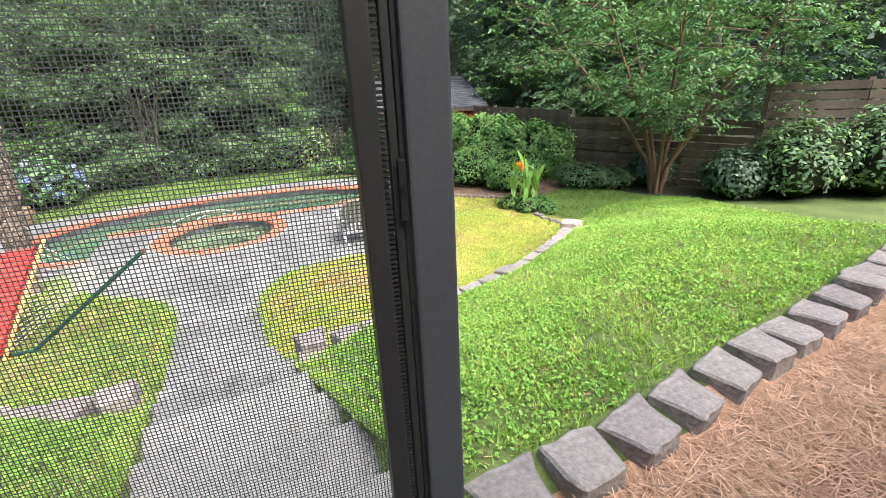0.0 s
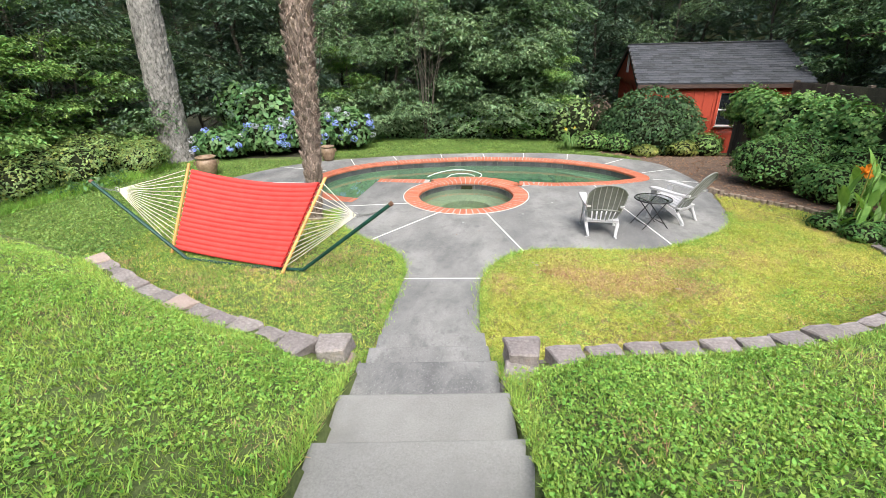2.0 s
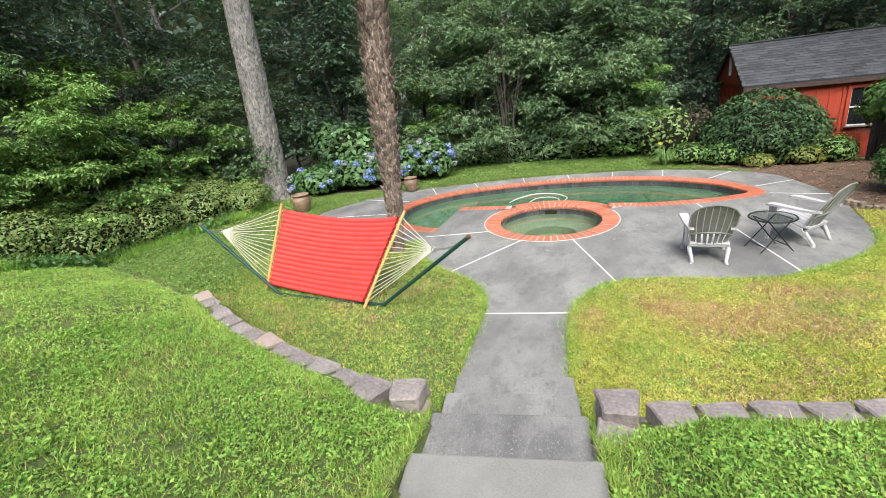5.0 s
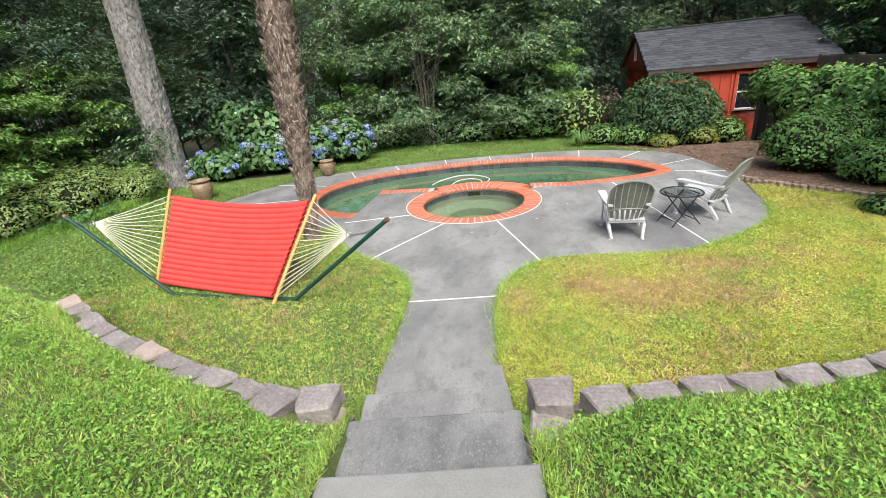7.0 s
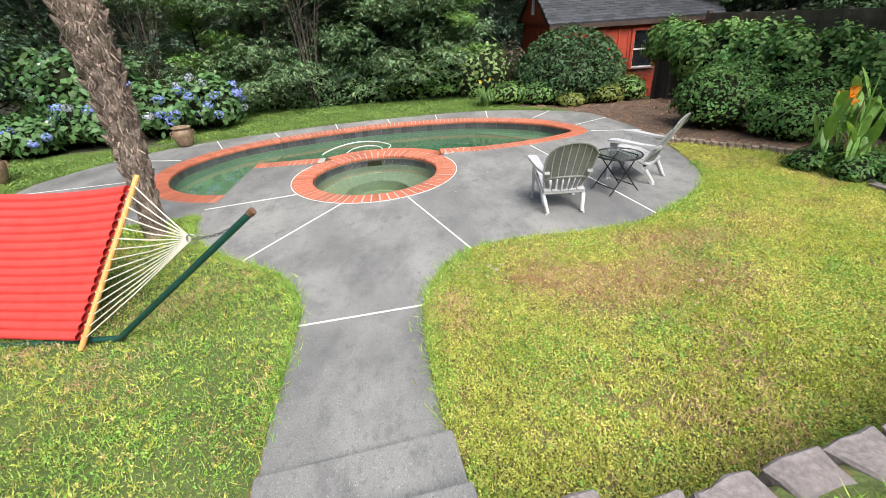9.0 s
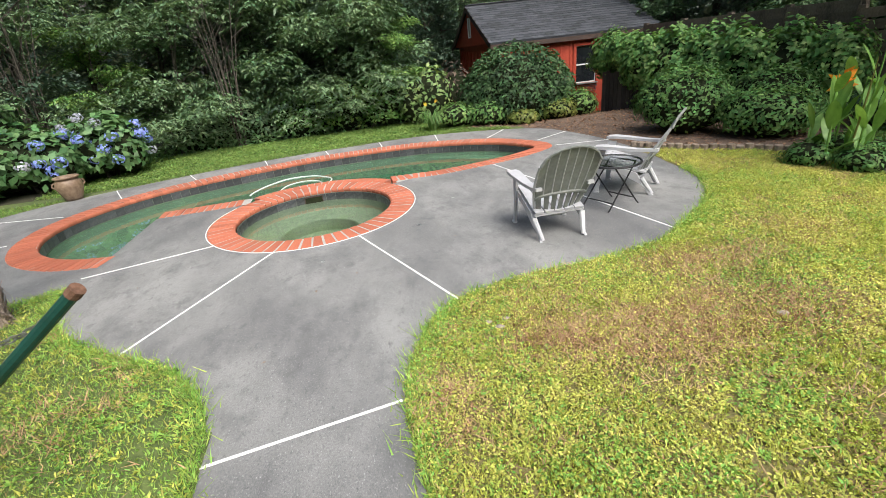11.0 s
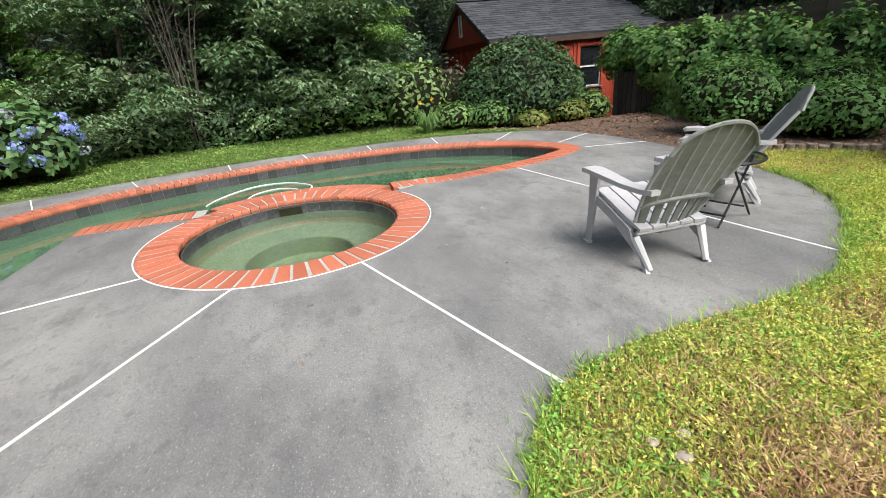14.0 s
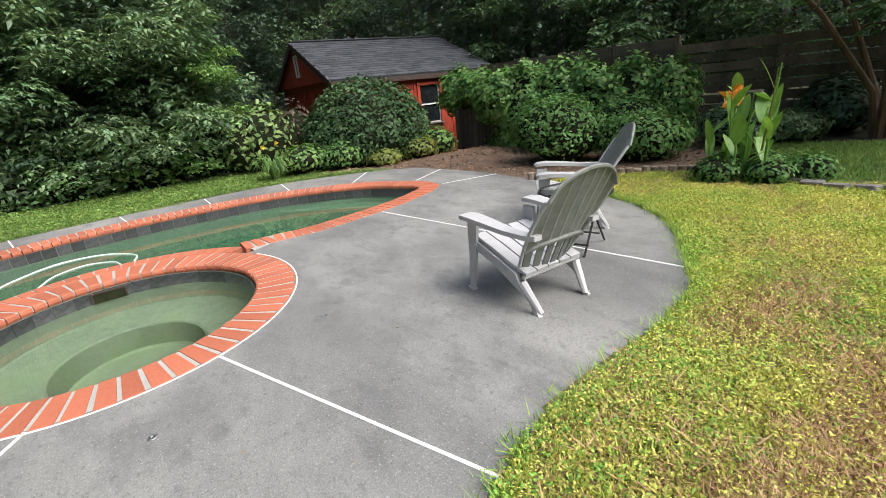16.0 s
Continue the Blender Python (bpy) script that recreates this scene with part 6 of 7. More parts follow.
for k in range(168):
    z, a = 0.3 + 0.0275 * k, k * 2.4 + rng.normal(0, 0.15)
    d = np.array((math.cos(a), math.sin(a), 0))
    p = palm_c(z) + d * palm_r(z)
    bm = bmesh.new()
    r_ = rng.uniform(0.035, 0.085) * min(1.0, 0.45 + 0.4 * z)
    tube(bm, [tuple(p - d * 0.03 - np.array((0, 0, 0.05))), tuple(p + d * 0.025 + np.array((0, 0, 0.03))), tuple(p + d * r_ + np.array((0, 0, 0.09)))], [0.05, 0.036 * min(1.0, 0.5 + 0.4 * z), 0.01], 6)
    part("leaf_base", bm, M_PALM, palm)
for k in range(16):
    a, el = k * 2.399, rng.uniform(-0.45, 0.9)
    d = Vector((math.cos(a) * math.cos(el), math.sin(a) * math.cos(el), math.sin(el)))
    c = Vector(palm_c(4.95))
    e = c + d * 0.85
    bm = bmesh.new()
    tube(bm, [c, c + d * 0.45 + Vector((0, 0, 0.08)), e], [0.015, 0.01, 0.007], 5)
    side = d.cross(Vector((0, 0, 1))).normalized()
    for j in range(26):
        t = -1.9 + 3.8 * j / 25
        v = (d * math.cos(t) + side * math.sin(t)) * 0.6
        b = v.cross(d.cross(side)).normalized() * 0.012
        vs = [bm.verts.new(e), bm.verts.new(e + v * 0.5 + b), bm.verts.new(e + v + Vector((0, 0, -0.2))), bm.verts.new(e + v * 0.5 - b)]
        bm.faces.new(vs)
    part("frond", bm, M_LEAF, palm, "green fan frond")

# crape myrtle: several smooth stems spreading into a wide airy crown
cm = thing("crape_myrtle", pose(9.55, 6.15, sits(9.55, 6.15) - 0.03), "multi-stemmed crape myrtle with smooth tan bark and wide crown", "tree")
tips = []
for k in range(7):
    a = k * 0.9 + 0.3
    bm = bmesh.new()
    sp = rng.uniform(0.7, 1.35)
    p = [Vector((0.1 * math.cos(a), 0.1 * math.sin(a), 0)), Vector((0.22 * math.cos(a), 0.22 * math.sin(a), 0.7)), Vector((sp * 0.8 * math.cos(a), sp * 0.8 * math.sin(a), 1.9)), Vector((sp * 1.8 * math.cos(a), sp * 1.8 * math.sin(a), 3.3)), Vector((sp * 2.4 * math.cos(a), sp * 2.4 * math.sin(a), 4.4))]
    tube(bm, p, [0.06, 0.05, 0.04, 0.025, 0.008], 8)
    stem = part("trunk", bm, M_CRAPE, cm)
    for j in range(11):
        bm = bmesh.new()
        t = j / 11
        q = p[2].lerp(p[3], t * 2) if t < 0.5 else p[3].lerp(p[4], t * 2 - 1)
        b = rng.uniform(0, 6.28)
        e = q + Vector((math.cos(b), math.sin(b), rng.uniform(-0.25, 0.5))) * rng.uniform(0.7, 2.0)
        tube(bm, [q, q.lerp(e, 0.5) + Vector((0, 0, 0.08)), e], [0.016, 0.01, 0.004], 5)
        tips += [q.lerp(e, 0.65), e]
        part("branch", bm, M_CRAPE, stem)
tips = [t for t in tips if t.z > 1.5]
link("crown", faces_np("crown", clump_leaves(tips, 21000, 0.108, 0.5, 0.75, 0.45), 4), M_HYDL, cm)

# ---- lawn: blades and clover ----


def blades(P, h0, h1, w, g=rng, lean=0.5):
    n_ = len(P)
    a = g.uniform(0, 2 * math.pi, n_)
    s = np.stack([np.cos(a), np.sin(a), np.zeros(n_)], 1)
    b = g.uniform(0, 2 * math.pi, n_)
    h = g.uniform(h0, h1, n_)[:, None]
    tip = P + np.concatenate([np.stack([np.cos(b), np.sin(b)], 1) * h * g.uniform(0, lean, (n_, 1)) * 1.6, h], 1)
    ww = w * g.uniform(0.6, 1.3, (n_, 1))
    return np.stack([P - s * ww, P + s * ww, tip], 1)


ROW_X, ROW_Y = [1.0, 1.7, 2.4, 3.1, 3.75, 4.5, 5.2, 6.2, 7.5], [-0.41, -0.375, -0.27, -0.18, -0.1, 0.02, 0.15, 0.32, 0.56]


def bare(x, y):
    """Where stairs, straw and the upper row of blocks leave no room for grass."""
    side = [stair(-4.3, -0.585), stair(-4.3, 0.585), stair(0.05, 0.545), stair(0.05, -0.545)]
    return inside(side, x, y) | inside(STRAW, x, y) | ((x > 1.0) & (y < np.interp(x, ROW_X, ROW_Y)))


def scatter(n_, x0, x1, y0, y1, rule):
    x, y = rng.uniform(x0, x1, n_), rng.uniform(y0, y1, n_)
    ok = rule(x, y) & ~bare(x, y) & ~inside(DECK, x, y) & ~inside(MULCH, x, y) & ~inside(BED_R, x, y) & ~((x > -0.75) & (x < 1.35) & (y < -0.65))
    x, y = x[ok], y[ok]
    return np.stack([x, y, ground_z(x, y) - 0.004], 1)


def yw_at(x):
    return np.interp(x, YW_X, YW_Y)


upper = lambda x, y: y < yw_at(x) - 0.12
lower = lambda x, y: (y > yw_at(x) + 0.12) & (y < 9.2)


def field(P, seed, k=1.3):
    """A smooth patchiness between about -1 and 1."""
    x, y = P[:, 0] * k + seed, P[:, 1] * k - 0.7 * seed
    v = np.sin(1.7 * x + 1.3 * np.sin(1.1 * y)) * np.sin(1.9 * y + 1.1 * np.sin(1.3 * x + seed)) + 0.6 * np.sin(4.1 * x + 2 * np.sin(2.7 * y)) * np.sin(3.7 * y + seed)
    return v / 1.3


def thinned(P, seed, lo, hi, k=1.3):
    """Keeps more where the patchiness is high."""
    return P[rng.random(len(P)) < np.clip((field(P, seed, k) - lo) / (hi - lo), 0.06, 1)]


def stuff(name, V, k, material, label, category):
    return tagged(link(name, faces_np(name, V, k), material), label, category, kind="stuff")


near_up = [(-4.2, 5.2, -0.9, 4.2), (-9.6, -4.2, -0.5, 5.5), (5.2, 9.5, 0.2, 6.2)]


def spread(boxes, counts, rule, tuft=1, wide=0.022):
    """Places over the boxes; tuft gathers them in little clumps of that many, each clump at its own height."""
    P = np.vstack([scatter(c_ // tuft, *b_, rule) for b_, c_ in zip(boxes, counts)])
    if tuft > 1:
        up = rng.uniform(0, 0.022, len(P))
        P, up = np.repeat(P, tuft, 0), np.repeat(up, tuft)
        P[:, :2] += rng.normal(0, wide, (len(P), 2))
        P = P[~inside(DECK, P[:, 0], P[:, 1]) & ~bare(P[:, 0], P[:, 1])]
        P[:, 2] = ground_z(P[:, 0], P[:, 1]) - 0.004
    return P


def flat_n(P, k=0.4):
    return unit(rng.normal(size=P.shape) * k + (0, 0, 1))


stuff("lawn_grass", blades(spread(near_up, (190000, 60000, 70000), upper, 9, 0.02), 0.02, 0.062, 0.0044, lean=0.9), 3, M_BLADE, "mown green lawn grass on the upper slope", "grass")
P = thinned(spread(near_up, (170000, 36000, 44000), upper, 7, 0.024), 2.0, -0.7, 0.5)
P[:, 2] += rng.uniform(0.015, 0.055, len(P))
stuff("lawn_clover", leaf_faces(P, flat_n(P, 0.55), 0.0255, 0.62), 4, M_CLOVER, "bright green clover patches in the lawn", "clover")
P = thinned(spread(near_up, (70000, 14000, 14000), upper), 6.0, -0.2, 1.1, 2.0)
stuff("lawn_thatch", blades(P, 0.015, 0.05, 0.004, lean=1.2), 3, M_DEADGRASS, "straw-coloured dry blades in the lawn", "grass")
# brown bare patches of the terrace lawn: x, y, spread in x and y, blades
PATCHES = ((2.15, 4.55, 0.325, 0.213, 6600), (1.45, 4.75, 0.25, 0.175, 3850), (3.3, 5.2, 0.312, 0.15, 1375), (2.55, 5.3, 0.15, 0.25, 990), (3.0, 4.4, 0.25, 0.2, 990), (0.62, 4.4, 0.15, 0.25, 495), (-3.9, 4.0, 0.5, 0.25, 1375), (-2.0, 4.9, 0.375, 0.25, 825), (1.9, 4.75, 0.25, 0.125, 2200), (2.84, 5.31, 0.25, 0.125, 1925), (2.5, 4.75, 0.25, 0.125, 1375))


def worn(P, k=0.55):
    """Thins what grows on the brown patches."""
    q = np.zeros(len(P))
    for x, y, sx, sy, n_ in PATCHES:
        q = np.maximum(q, np.exp(-0.5 * ((P[:, 0] - x + 0.06 * np.sin(P[:, 1] * 23)) ** 2 / sx ** 2 + (P[:, 1] - y + 0.05 * np.sin(P[:, 0] * 19)) ** 2 / sy ** 2)))
    return P[rng.random(len(P)) > k * q]


low = [(0.3, 6.2, 2.2, 7.0), (4.2, 6.4, 6.8, 9.1), (-5.6, -0.6, 2.1, 7.4)]
P = worn(thinned(spread(low, (180000, 22000, 26000), lower, 9, 0.02), 1.0, -1.4, 0.3))
P[:, 2] += rng.uniform(0.0, 0.02, len(P))
stuff("terrace_grass", blades(P, 0.012, 0.045, 0.005, lean=0.8), 3, M_BLADEY, "dry yellow-green grass on the terrace lawn", "grass")
P = worn(thinned(spread(low, (320000, 18000, 26000), lower, 8, 0.02), 1.0, -1.1, 0.5, 1.6), 0.6)
P[:, 2] += rng.uniform(0.01, 0.05, len(P))
stuff("terrace_weeds", leaf_faces(P, flat_n(P, 0.6), 0.019, 0.5), 4, M_BLADEY, "yellowing small-leaved weeds on the terrace lawn", "weeds")
P = worn(thinned(spread(low, (160000, 9000, 80000), lower, 8, 0.02), 4.4, -0.35, 0.85, 1.5), 0.65)
P[:, 2] += rng.uniform(0.01, 0.055, len(P))
stuff("terrace_clover", leaf_faces(P, flat_n(P, 0.6), 0.022, 0.48), 4, M_CLOVER, "fresh green weeds in the dry terrace lawn", "weeds")
P = thinned(spread(low, (110000, 8000, 40000), lower, 9, 0.028), 7.7, -0.1, 0.8, 1.4)
P[:, 2] += rng.uniform(0.0, 0.03, len(P))
D_ = np.vstack([np.stack([rng.normal(x, sx, n_), rng.normal(y, sy, n_), np.full(n_, 0.012)], 1) for x, y, sx, sy, n_ in PATCHES])
D_ = D_[~inside(DECK, D_[:, 0], D_[:, 1])]
stuff("dead_grass", blades(np.vstack([P, D_]), 0.015, 0.05, 0.0042, lean=1.6), 3, M_DEADGRASS, "brown dead grass patches in the terrace lawn", "grass")
P = scatter(66000, -5.6, -0.6, 2.1, 7.4, lower)
stuff("hammock_lawn", blades(P, 0.015, 0.05, 0.0045, lean=0.8), 3, M_BLADE, "green grass under the hammock", "grass")


def rosettes(P, n_, ln, up):
    """Small weed clumps: leaves fanning out from each place."""
    C = np.repeat(P, n_, 0)
    a = rng.uniform(0, 2 * math.pi, len(C))
    d = np.stack([np.cos(a), np.sin(a), rng.uniform(up * 0.5, up, len(C))], 1)
    s = np.stack([-np.sin(a), np.cos(a), np.zeros(len(C))], 1)
    L_ = (rng.uniform(0.5, 1.1, len(C)) * ln)[:, None]
    w = L_ * 0.16
    return np.stack([C, C + d * L_ * 0.55 + s * w, C + d * L_ + np.array((0, 0, -0.012)), C + d * L_ * 0.55 - s * w], 1)


P = worn(thinned(spread(low, (9000, 900, 3000), lower), 3.3, -0.6, 0.8), 0.6)
P[:, 2] += 0.01
stuff("weed_clump", rosettes(P[::2], 8, 0.042, 0.9), 4, M_CLOVER, "clumps of fresh green weeds in the terrace lawn", "weeds")
stuff("dry_clump", rosettes(P[1::2], 8, 0.042, 0.9), 4, M_BLADEY, "clumps of yellow weeds in the terrace lawn", "weeds")
P = thinned(spread(near_up, (11000, 2000, 3000), upper), 5.1, -0.4, 0.9)
P[:, 2] += 0.01
stuff("lawn_weed", rosettes(P, 7, 0.034, 0.9), 4, M_CLOVER, "broad-leaved weed clumps in the upper lawn", "weeds")
# grass-like border in front of the azaleas
P = np.stack([rng.uniform(-9.9, -8.5, 26000), rng.uniform(1.0, 10.4, 26000)], 1)
P = P[np.abs(P[:, 0] + 9.25 - 0.3 * np.sin(P[:, 1] * 0.8)) < 0.33]
P = np.concatenate([P, ground_z(P[:, 0], P[:, 1])[:, None]], 1)
stuff("border_grass", blades(P, 0.14, 0.3, 0.007, lean=0.7), 3, M_CLOVER, "strappy green border grass edging the lawn", "grass")
P = np.vstack([scatter(110000, -9.2, -3.0, 3.4, 11.6, lambda x, y: (x > -9.1) & (y > yw_at(x))), scatter(60000, -5.5, 4.0, 12.0, 15.6, lambda x, y: y > 12), scatter(26000, 6.2, 9.4, 4.5, 8.0, lambda x, y: x > 6.4)])
tagged(link("far_grass", faces_np("far_grass", blades(P, 0.02, 0.06, 0.008), 3), M_FARGRASS), "green grass strip beyond the pool deck", "grass", kind="stuff")
P = np.vstack([scatter(34000, -5.5, 4.0, 12.0, 15.6, lambda x, y: y > 12), scatter(26000, -9.2, -5.2, 3.4, 11.0, lambda x, y: y > yw_at(x))])
P[:, 2] += rng.uniform(0.015, 0.05, len(P))
tagged(link("far_clover", faces_np("far_clover", leaf_faces(P, flat_n(P, 0.5), 0.045, 0.6), 4), M_FARGRASS), "low clover and weeds in the grass beyond the deck", "clover", kind="stuff")
# tufts along the deck's edge, leaning over the concrete
near = np.array([p for p in DECK if p[1] < 7.6 and p[1] > 3.2])
k = rng.integers(0, len(near), 17000)
P = near[k] + rng.normal(0, 0.045, (17000, 2))
P = P[~inside(DECK, P[:, 0], P[:, 1]) | (rng.random(len(P)) < 0.12)]
P = np.concatenate([P, (np.zeros(len(P)) - 0.01)[:, None]], 1)
right = P[:, 0] > 0
tagged(link("edge_grass", faces_np("edge_grass", blades(P, 0.03, 0.10, 0.0045, lean=0.9), 3), M_BLADE), "longer green grass along the concrete edge", "grass", kind="stuff")
k = rng.integers(0, len(near), 9000)
P = near[k] + rng.normal(0, 0.10, (9000, 2))
P = P[~inside(DECK, P[:, 0], P[:, 1])]
P = np.concatenate([P, rng.uniform(0.015, 0.05, len(P))[:, None]], 1)
tagged(link("edge_weeds", faces_np("edge_weeds", leaf_faces(P, unit(rng.normal(size=P.shape) * 0.4 + (0, 0, 1)), 0.024, 0.5), 4), M_CLOVER), "green weeds along the concrete edge", "weeds", kind="stuff")
# grass against the blocks and stair sides
E_ = np.vstack([WALL_R - (0, 0.19), WALL_L - (0, 0.19), np.array([stair(-f, s) for f in np.arange(0.1, 3.6, 0.05) for s in (-0.61, 0.61)])])
k = rng.integers(0, len(E_), 15000)
P = E_[k] + rng.normal(0, 0.04, (15000, 2))
P = P[~inside([stair(-4.3, -0.59), stair(-4.3, 0.59), stair(0.1, 0.55), stair(0.1, -0.55)], P[:, 0], P[:, 1])]
P = np.concatenate([P, (ground_z(P[:, 0], P[:, 1]) - 0.01)[:, None]], 1)
tagged(link("tall_grass", faces_np("tall_grass", blades(P, 0.03, 0.085, 0.004, lean=0.7), 3), M_BLADE), "longer grass against the blocks and steps", "grass", kind="stuff")
# pine straw
P = np.stack([rng.uniform(1.35, 7.0, 30000), rng.uniform(-1.7, 0.2, 30000)], 1)
P = P[inside(STRAW, P[:, 0], P[:, 1]) & (P[:, 1] < np.interp(P[:, 0], [1.3, 2.92, 5.07, 7], [-0.7, -0.54, -0.2, 0.1]))]
P = np.concatenate([P, 1.27 + rng.uniform(0.0, 0.035, (len(P), 1))], 1)
a = rng.uniform(0, 6.28, len(P))
d = np.stack([np.cos(a), np.sin(a), rng.normal(0, 0.16, len(P))], 1) * rng.uniform(0.03, 0.09, (len(P), 1))
s = np.stack([-np.sin(a), np.cos(a), np.zeros(len(P))], 1) * 0.0016
tagged(link("pine_straw", faces_np("pine_straw", np.stack([P - d - s, P - d + s, P + d + s, P + d - s], 1), 4), M_NEEDLE), "loose brown pine straw mulch", "pine straw", kind="stuff")
# bark chips and dead leaves on the bed
P = np.stack([rng.uniform(3.0, 9.5, 6000), rng.uniform(7.2, 14.2, 6000)], 1)
P = P[inside(MULCH, P[:, 0], P[:, 1]) & ~inside(DECK, P[:, 0], P[:, 1])]
P = np.concatenate([P, (ground_z(P[:, 0], P[:, 1]) + 0.012)[:, None]], 1)
tagged(link("bark_chips", faces_np("bark_chips", leaf_faces(P, unit(rng.normal(size=P.shape) * 0.3 + (0, 0, 1)), 0.06, 0.5), 4), M_DEADLEAF), "brown bark chips and dead leaves on the bed", "mulch", kind="stuff")
P = np.array([(-0.2, 6.1, 0.006), (0.5, 5.9, 0.006), (1.9, 7.6, 0.006), (-0.5, 5.2, 0.006), (0.15, 6.3, 0.006), (1.2, 6.7, 0.006), (2.9, 8.4, 0.006), (-1.9, 6.9, 0.006)])
tagged(link("fallen_leaves", faces_np("fallen_leaves", leaf_faces(P, unit(rng.normal(size=P.shape) * 0.1 + (0, 0, 1)), 0.035, 0.5), 4), M_LOG), "a few dry fallen leaves on the concrete", "leaves", kind="stuff")

# ---- bricks, tiles and blocks, piece by piece ----


def brick_mesh(w_in, w_out, length):
    """A coping brick: its bullnose end at y = 0, running back along +y, with rounded edges."""
    bm = bmesh.new()
    prof = [(-0.006, -0.062), (-0.014, -0.035), (-0.010, -0.010), (0.004, 0.0), (0.02, 0.004), (length - 0.008, 0.004), (length, -0.002), (length, -0.062)]
    a = []
    for y, z in prof:
        t = min(1, max(0, y / length))
        w = (w_in * (1 - t) + w_out * t) / 2
        e = 0.004 if z > -0.005 else 0.0
        a.append((bm.verts.new((-w + e, y, z)), bm.verts.new((w - e, y, z))))
    for (p, q), (r, s) in zip(a, a[1:]):
        bm.faces.new((p, q, s, r))
    bm.faces.new([p for p, q in a][::-1])
    bm.faces.new([q for p, q in a])
    me = bpy.data.meshes.new("brick")
    bmesh.ops.recalc_face_normals(bm, faces=bm.faces)
    bm.to_mesh(me)
    bm.free()
    me.materials.append(M_BRICK)
    return me


def lay(me, parent, x, y, z, ang, name="brick"):
    ob = new(name, me)
    ob.parent = parent
    ob.matrix_basis = pose(x, y, z, rng.normal(0, 0.14), rng.normal(0, 0.14), ang + rng.normal(0, 0.5))
    return ob


B_RING, B_STRAIGHT, B_SHORT = brick_mesh(0.087, 0.114, 0.312), brick_mesh(0.089, 0.089, 0.305), brick_mesh(0.106, 0.113, 0.18)
N_RING = 62
for i in range(N_RING):
    a = 2 * math.pi * i / N_RING
    lay(B_RING, spa, R_IN * math.cos(a), R_IN * math.sin(a), rng.uniform(-0.001, 0.0015), math.degrees(a) - 90)
for i in range(len(POOL_MAIN) - 1):
    p = (POOL_MAIN[i] + POOL_MAIN[i + 1]) / 2
    q = (np.array(IN[i]) + np.array(IN[i + 1])) / 2
    d = POOL_MAIN[i + 1] - POOL_MAIN[i]
    n_ = np.array((d[1], -d[0])) / np.linalg.norm(d)
    s = p + n_ * COPING
    lay(B_STRAIGHT, pool, s[0], s[1], rng.uniform(-0.001, 0.0015), math.degrees(math.atan2(-n_[1], -n_[0])) - 90)
n_dbl = int(R_DBL * abs(A_LEFT - A_RIGHT) / 0.122)
for i in range(n_dbl):
    a = A_RIGHT + (A_LEFT - A_RIGHT) * (i + 0.5) / n_dbl
    p = RING_C + R_DBL * np.array((math.cos(a), math.sin(a)))
    lay(B_SHORT, pool, p[0], p[1], 0.0, math.degrees(a) + 90)
for i in range(11):
    lay(B_STRAIGHT, pool, -2.46 + 0.104 * i, 9.66, 0.0, 180)
for i in range(3):
    lay(B_STRAIGHT, pool, 0.93 + 0.1 * i, 9.64 - 0.012 * i, 0.0, 180 + 4 * i)


def small_box(name, s, material, jitter=0.0, bevel=0.0, seed=0):
    bm = bmesh.new()
    box(bm, (0, 0, 0), s, None, bevel)
    if jitter:
        for v in bm.verts:
            v.co += Vector((noise.noise(v.co * 9 + Vector((seed, 0, 0))), noise.noise(v.co * 9 + Vector((0, seed, 3))), noise.noise(v.co * 9 + Vector((0, 5, seed))))) * jitter
    me = bpy.data.meshes.new(name)
    bm.to_mesh(me)
    bm.free()
    me.materials.append(material)
    return me


# waterline tiles
T_MESH = small_box("tile", (0.148, 0.012, 0.13), M_TILE)
n_t = 41
for i in range(n_t):
    a = 2 * math.pi * i / n_t
    lay(T_MESH, spa, 0.992 * math.cos(a), 0.992 * math.sin(a), -0.125, math.degrees(a) + 90, "tile")
edge = np.array(IN[:len(POOL_MAIN)])
run = np.r_[0, np.cumsum(np.linalg.norm(np.diff(edge, axis=0), axis=1))]
for s in np.arange(0.1, run[-1] - 0.05, 0.153):
    x, y = np.interp(s, run, edge[:, 0]), np.interp(s, run, edge[:, 1])
    x2, y2 = np.interp(s + 0.03, run, edge[:, 0]), np.interp(s + 0.03, run, edge[:, 1])
    lay(T_MESH, pool, x, y, -0.125, math.degrees(math.atan2(y2 - y, x2 - x)), "tile")
    if s > 30:
        break
arc = ring_arc(R_DBL + 0.004, A_RIGHT, A_LEFT, 15)
for (x, y), (x2, y2) in zip(arc, arc[1:]):
    lay(T_MESH, pool, (x + x2) / 2, (y + y2) / 2, -0.125, math.degrees(math.atan2(y2 - y, x2 - x)), "tile")


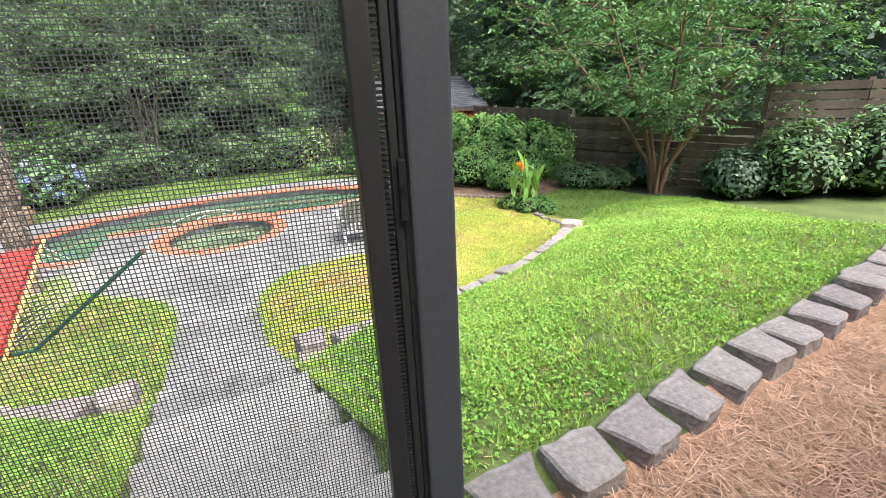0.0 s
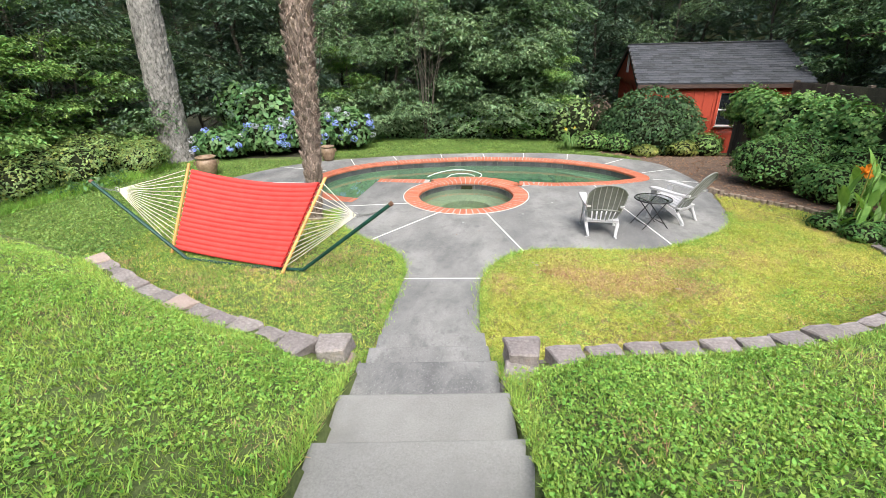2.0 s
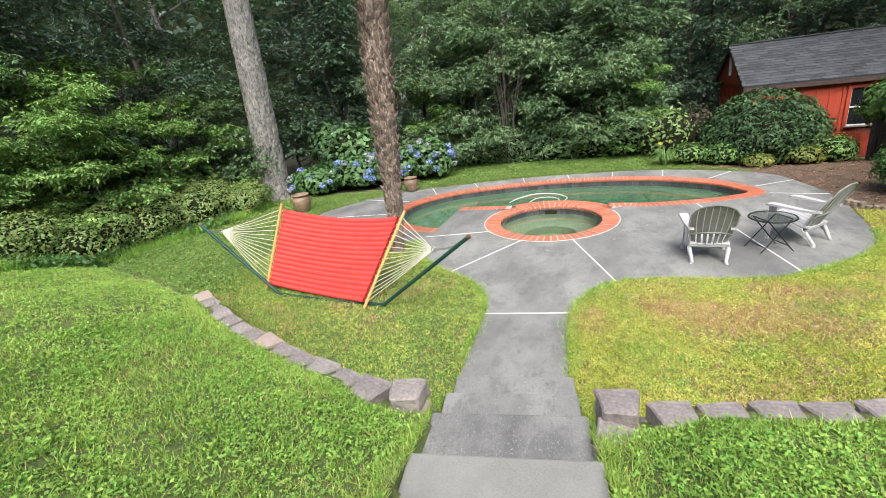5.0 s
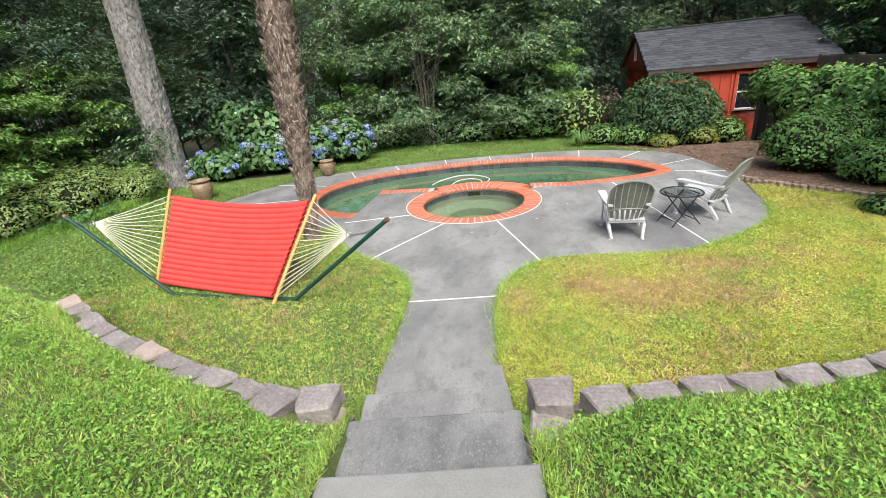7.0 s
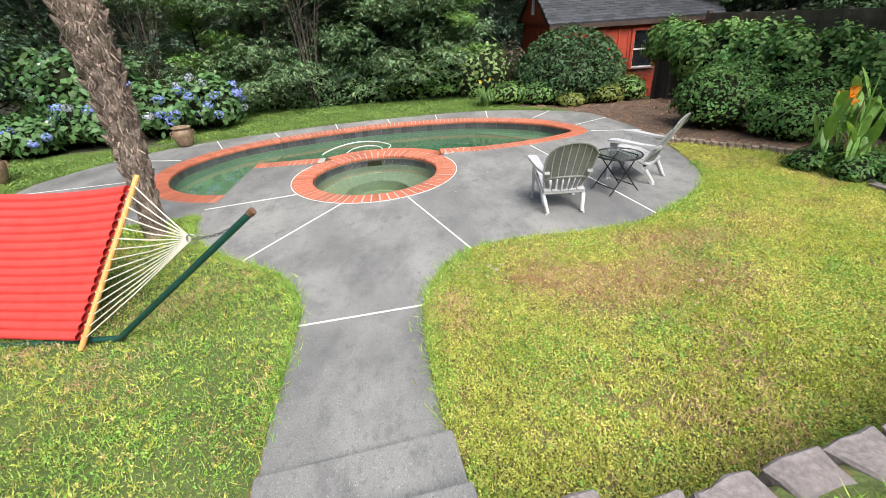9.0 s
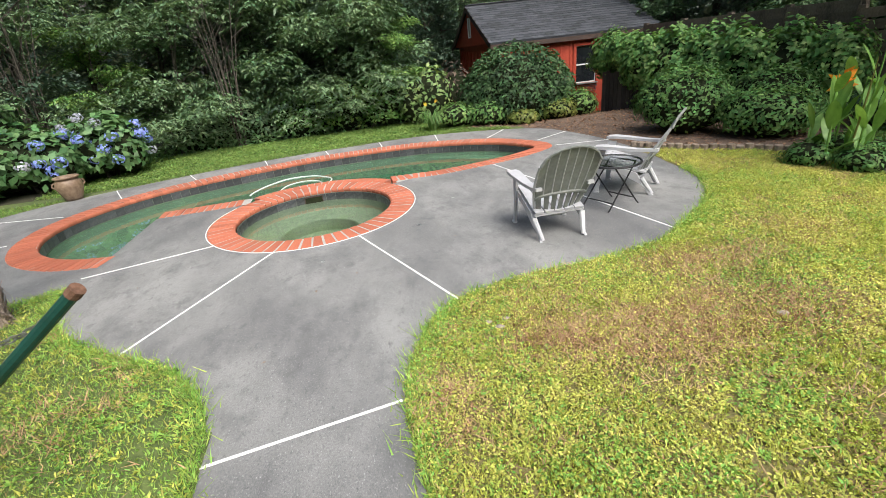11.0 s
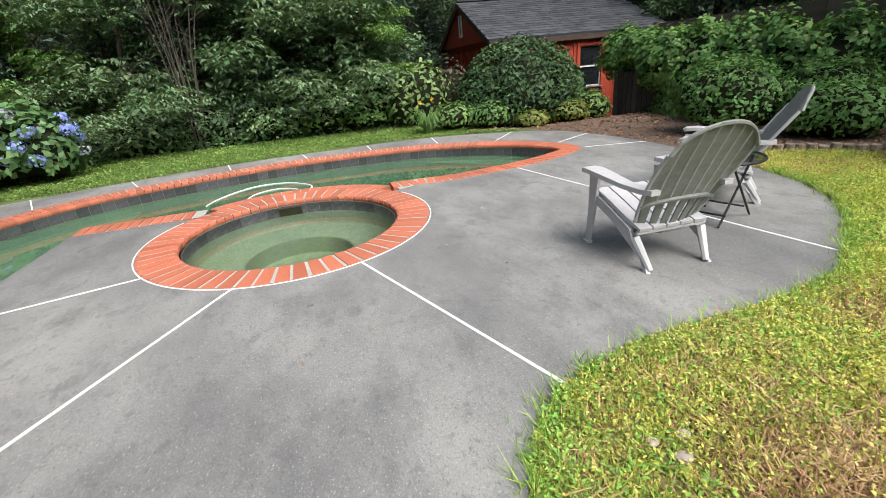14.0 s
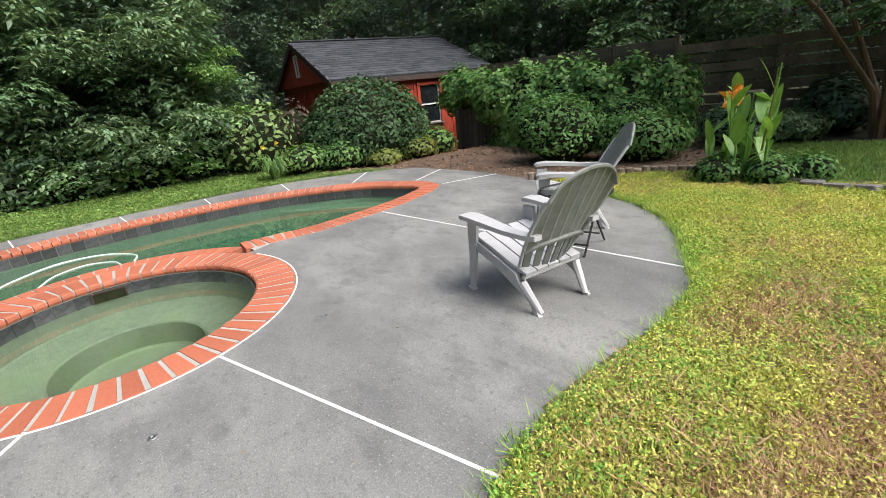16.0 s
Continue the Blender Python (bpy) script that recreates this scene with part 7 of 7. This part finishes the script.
def block_mesh(seed, w=0.295, d=0.25, h=0.15):
    """A split-face wall block: tapering to the back (-y), with a rough broken face."""
    bm = bmesh.new()
    r = bmesh.ops.create_cube(bm, size=1.0)
    for v in bm.verts:
        k = 1.0 if v.co.y > 0 else 0.76
        v.co = Vector((v.co.x * w * k, v.co.y * d, v.co.z * h))
    bmesh.ops.subdivide_edges(bm, edges=bm.edges, cuts=2, use_grid_fill=True)
    bmesh.ops.bevel(bm, geom=[e for e in bm.edges if e.calc_face_angle(0) > 0.7], offset=0.012, segments=1, affect="EDGES")
    for v in bm.verts:
        a = 0.03 if v.co.y > d * 0.4 else 0.014
        q = v.co * 11 + Vector((seed * 3.1, seed, 0))
        v.co += Vector((noise.noise(q), noise.noise(q + Vector((7, 0, 0))), noise.noise(q + Vector((0, 7, 0))) * 0.5)) * a
    me = bpy.data.meshes.new("block")
    bm.to_mesh(me)
    bm.free()
    me.materials.append(M_BLOCK)
    return me


BLOCKS = [block_mesh(k) for k in range(5)]
PALE = []
for k in range(2):
    me = block_mesh(k + 9, 0.30, 0.25, 0.155)
    me.materials.clear()
    me.materials.append(M_PALEBLOCK)
    PALE.append(me)


def block_row(name, curve, label, top, step=0.315, pale_at=(), base=0):
    """Blocks end to end along a line, their tops at a given height, with courses below them."""
    w = thing(name, pose(0, 0, 0), label, "retaining wall", kind="structure")
    c = spline(curve, step)
    for i in range(len(c) - 1):
        p = (c[i] + c[i + 1]) / 2
        d = c[i + 1] - c[i]
        ang = math.degrees(math.atan2(d[1], d[0]))
        if d[0] < 0:
            ang += 180
        z = top(p[0]) + rng.normal(0, 0.012)
        me = (PALE[i % 2] if i in pale_at else BLOCKS[int(rng.integers(5))])
        ob = lay(me, w, p[0], p[1], z - 0.075 + (0.035 if i in pale_at else 0), ang + rng.normal(0, 4), "block")
        ob.rotation_euler.x += rng.normal(0, 0.05)
        ob.rotation_euler.y += rng.normal(0, 0.05)
        for k in range(base):
            q = c[i] + rng.normal(0, 0.006, 2)
            lay(BLOCKS[int(rng.integers(5))], w, q[0], q[1] + 0.02, z - 0.082 - 0.152 * (k + 1), ang + rng.normal(0, 2), "block")
    return w


top_r = lambda x: float(np.interp(x, [0.5, 4.2, 5.2], [0.60, 0.60, 0.47]))
top_l = lambda x: float(np.interp(x, [-4.6, -3.0, -0.9], [0.46, 0.54, 0.59]))
wr = block_row("retaining_wall", WALL_R[4:], "curved row of grey split-face blocks edging the terrace lawn", top_r, base=2)
wl = block_row("retaining_wall", WALL_L, "curved row of grey split-face blocks below the hammock lawn", top_l, pale_at=(5, 12), base=2)
# stacked end blocks beside the steps, and the pale pair at the wall's far end
for x, y, z, a, me, par in ((0.77, 2.20, 0.635, 6, BLOCKS[1], wr), (0.75, 1.95, 0.555, 82, BLOCKS[2], wr), (0.77, 2.21, 0.48, 4, BLOCKS[3], wr), (0.78, 2.24, 0.33, 8, BLOCKS[4], wr),
                            (-0.745, 2.09, 0.63, 8, BLOCKS[4], wl), (-0.72, 2.04, 0.48, 3, PALE[0], wl), (-0.73, 2.1, 0.335, 5, BLOCKS[0], wl),
                            (5.2, 4.0, 0.56, 40, PALE[0], wr), (5.38, 4.12, 0.50, 35, PALE[1], wr), (5.3, 4.1, 0.36, 38, BLOCKS[2], wr)):
    lay(me, par, x, y, z - 0.075, a, "block")
wu = block_row("retaining_wall", [(1.06, -0.57), (1.4, -0.545), (1.7, -0.535), (2.04, -0.49), (2.4, -0.43), (2.7, -0.40), (3.1, -0.34), (3.4, -0.31), (3.75, -0.26), (4.1, -0.21), (4.5, -0.14), (5.2, -0.01), (6.2, 0.16), (7.5, 0.4)],
               "row of grey split-face blocks holding a pine straw bed", lambda x: float(np.interp(x, [1, 4.5, 7.5], [1.39, 1.39, 1.32])), step=0.34)

# shingles of the front roof slope
bm = bmesh.new()
a = [bm.verts.new(p) for p in ((-0.158, -0.11, 0.012), (0.158, -0.11, 0.012), (0.158, 0.11, 0.0), (-0.158, 0.11, 0.0))]
b = [bm.verts.new(v.co + Vector((0, 0, -0.008))) for v in a]
bm.faces.new(a)
for i in range(4):
    bm.faces.new((a[(i + 1) % 4], a[i], b[i], b[(i + 1) % 4]))
me_s = bpy.data.meshes.new("shingle")
bmesh.ops.recalc_face_normals(bm, faces=bm.faces)
bm.to_mesh(me_s)
bm.free()
me_s.materials.append(M_SHINGLE)
n_row, n_col = 17, 16
for r in range(n_row):
    s = SLEN - 0.1 - r * (SLEN - 0.1) / n_row
    for c in range(n_col):
        x = -0.25 + (SW + 0.5) * (c + 0.5) / n_col + (0.05 if r % 2 else -0.05)
        o = new("shingle", me_s)
        o.parent = roof_front
        o.matrix_basis = Matrix.Translation((x, SD / 2 - s * math.cos(SL), EAVE + RISE - s * math.sin(SL) + 0.036)) @ pose(0, 0, 0, math.degrees(SL))
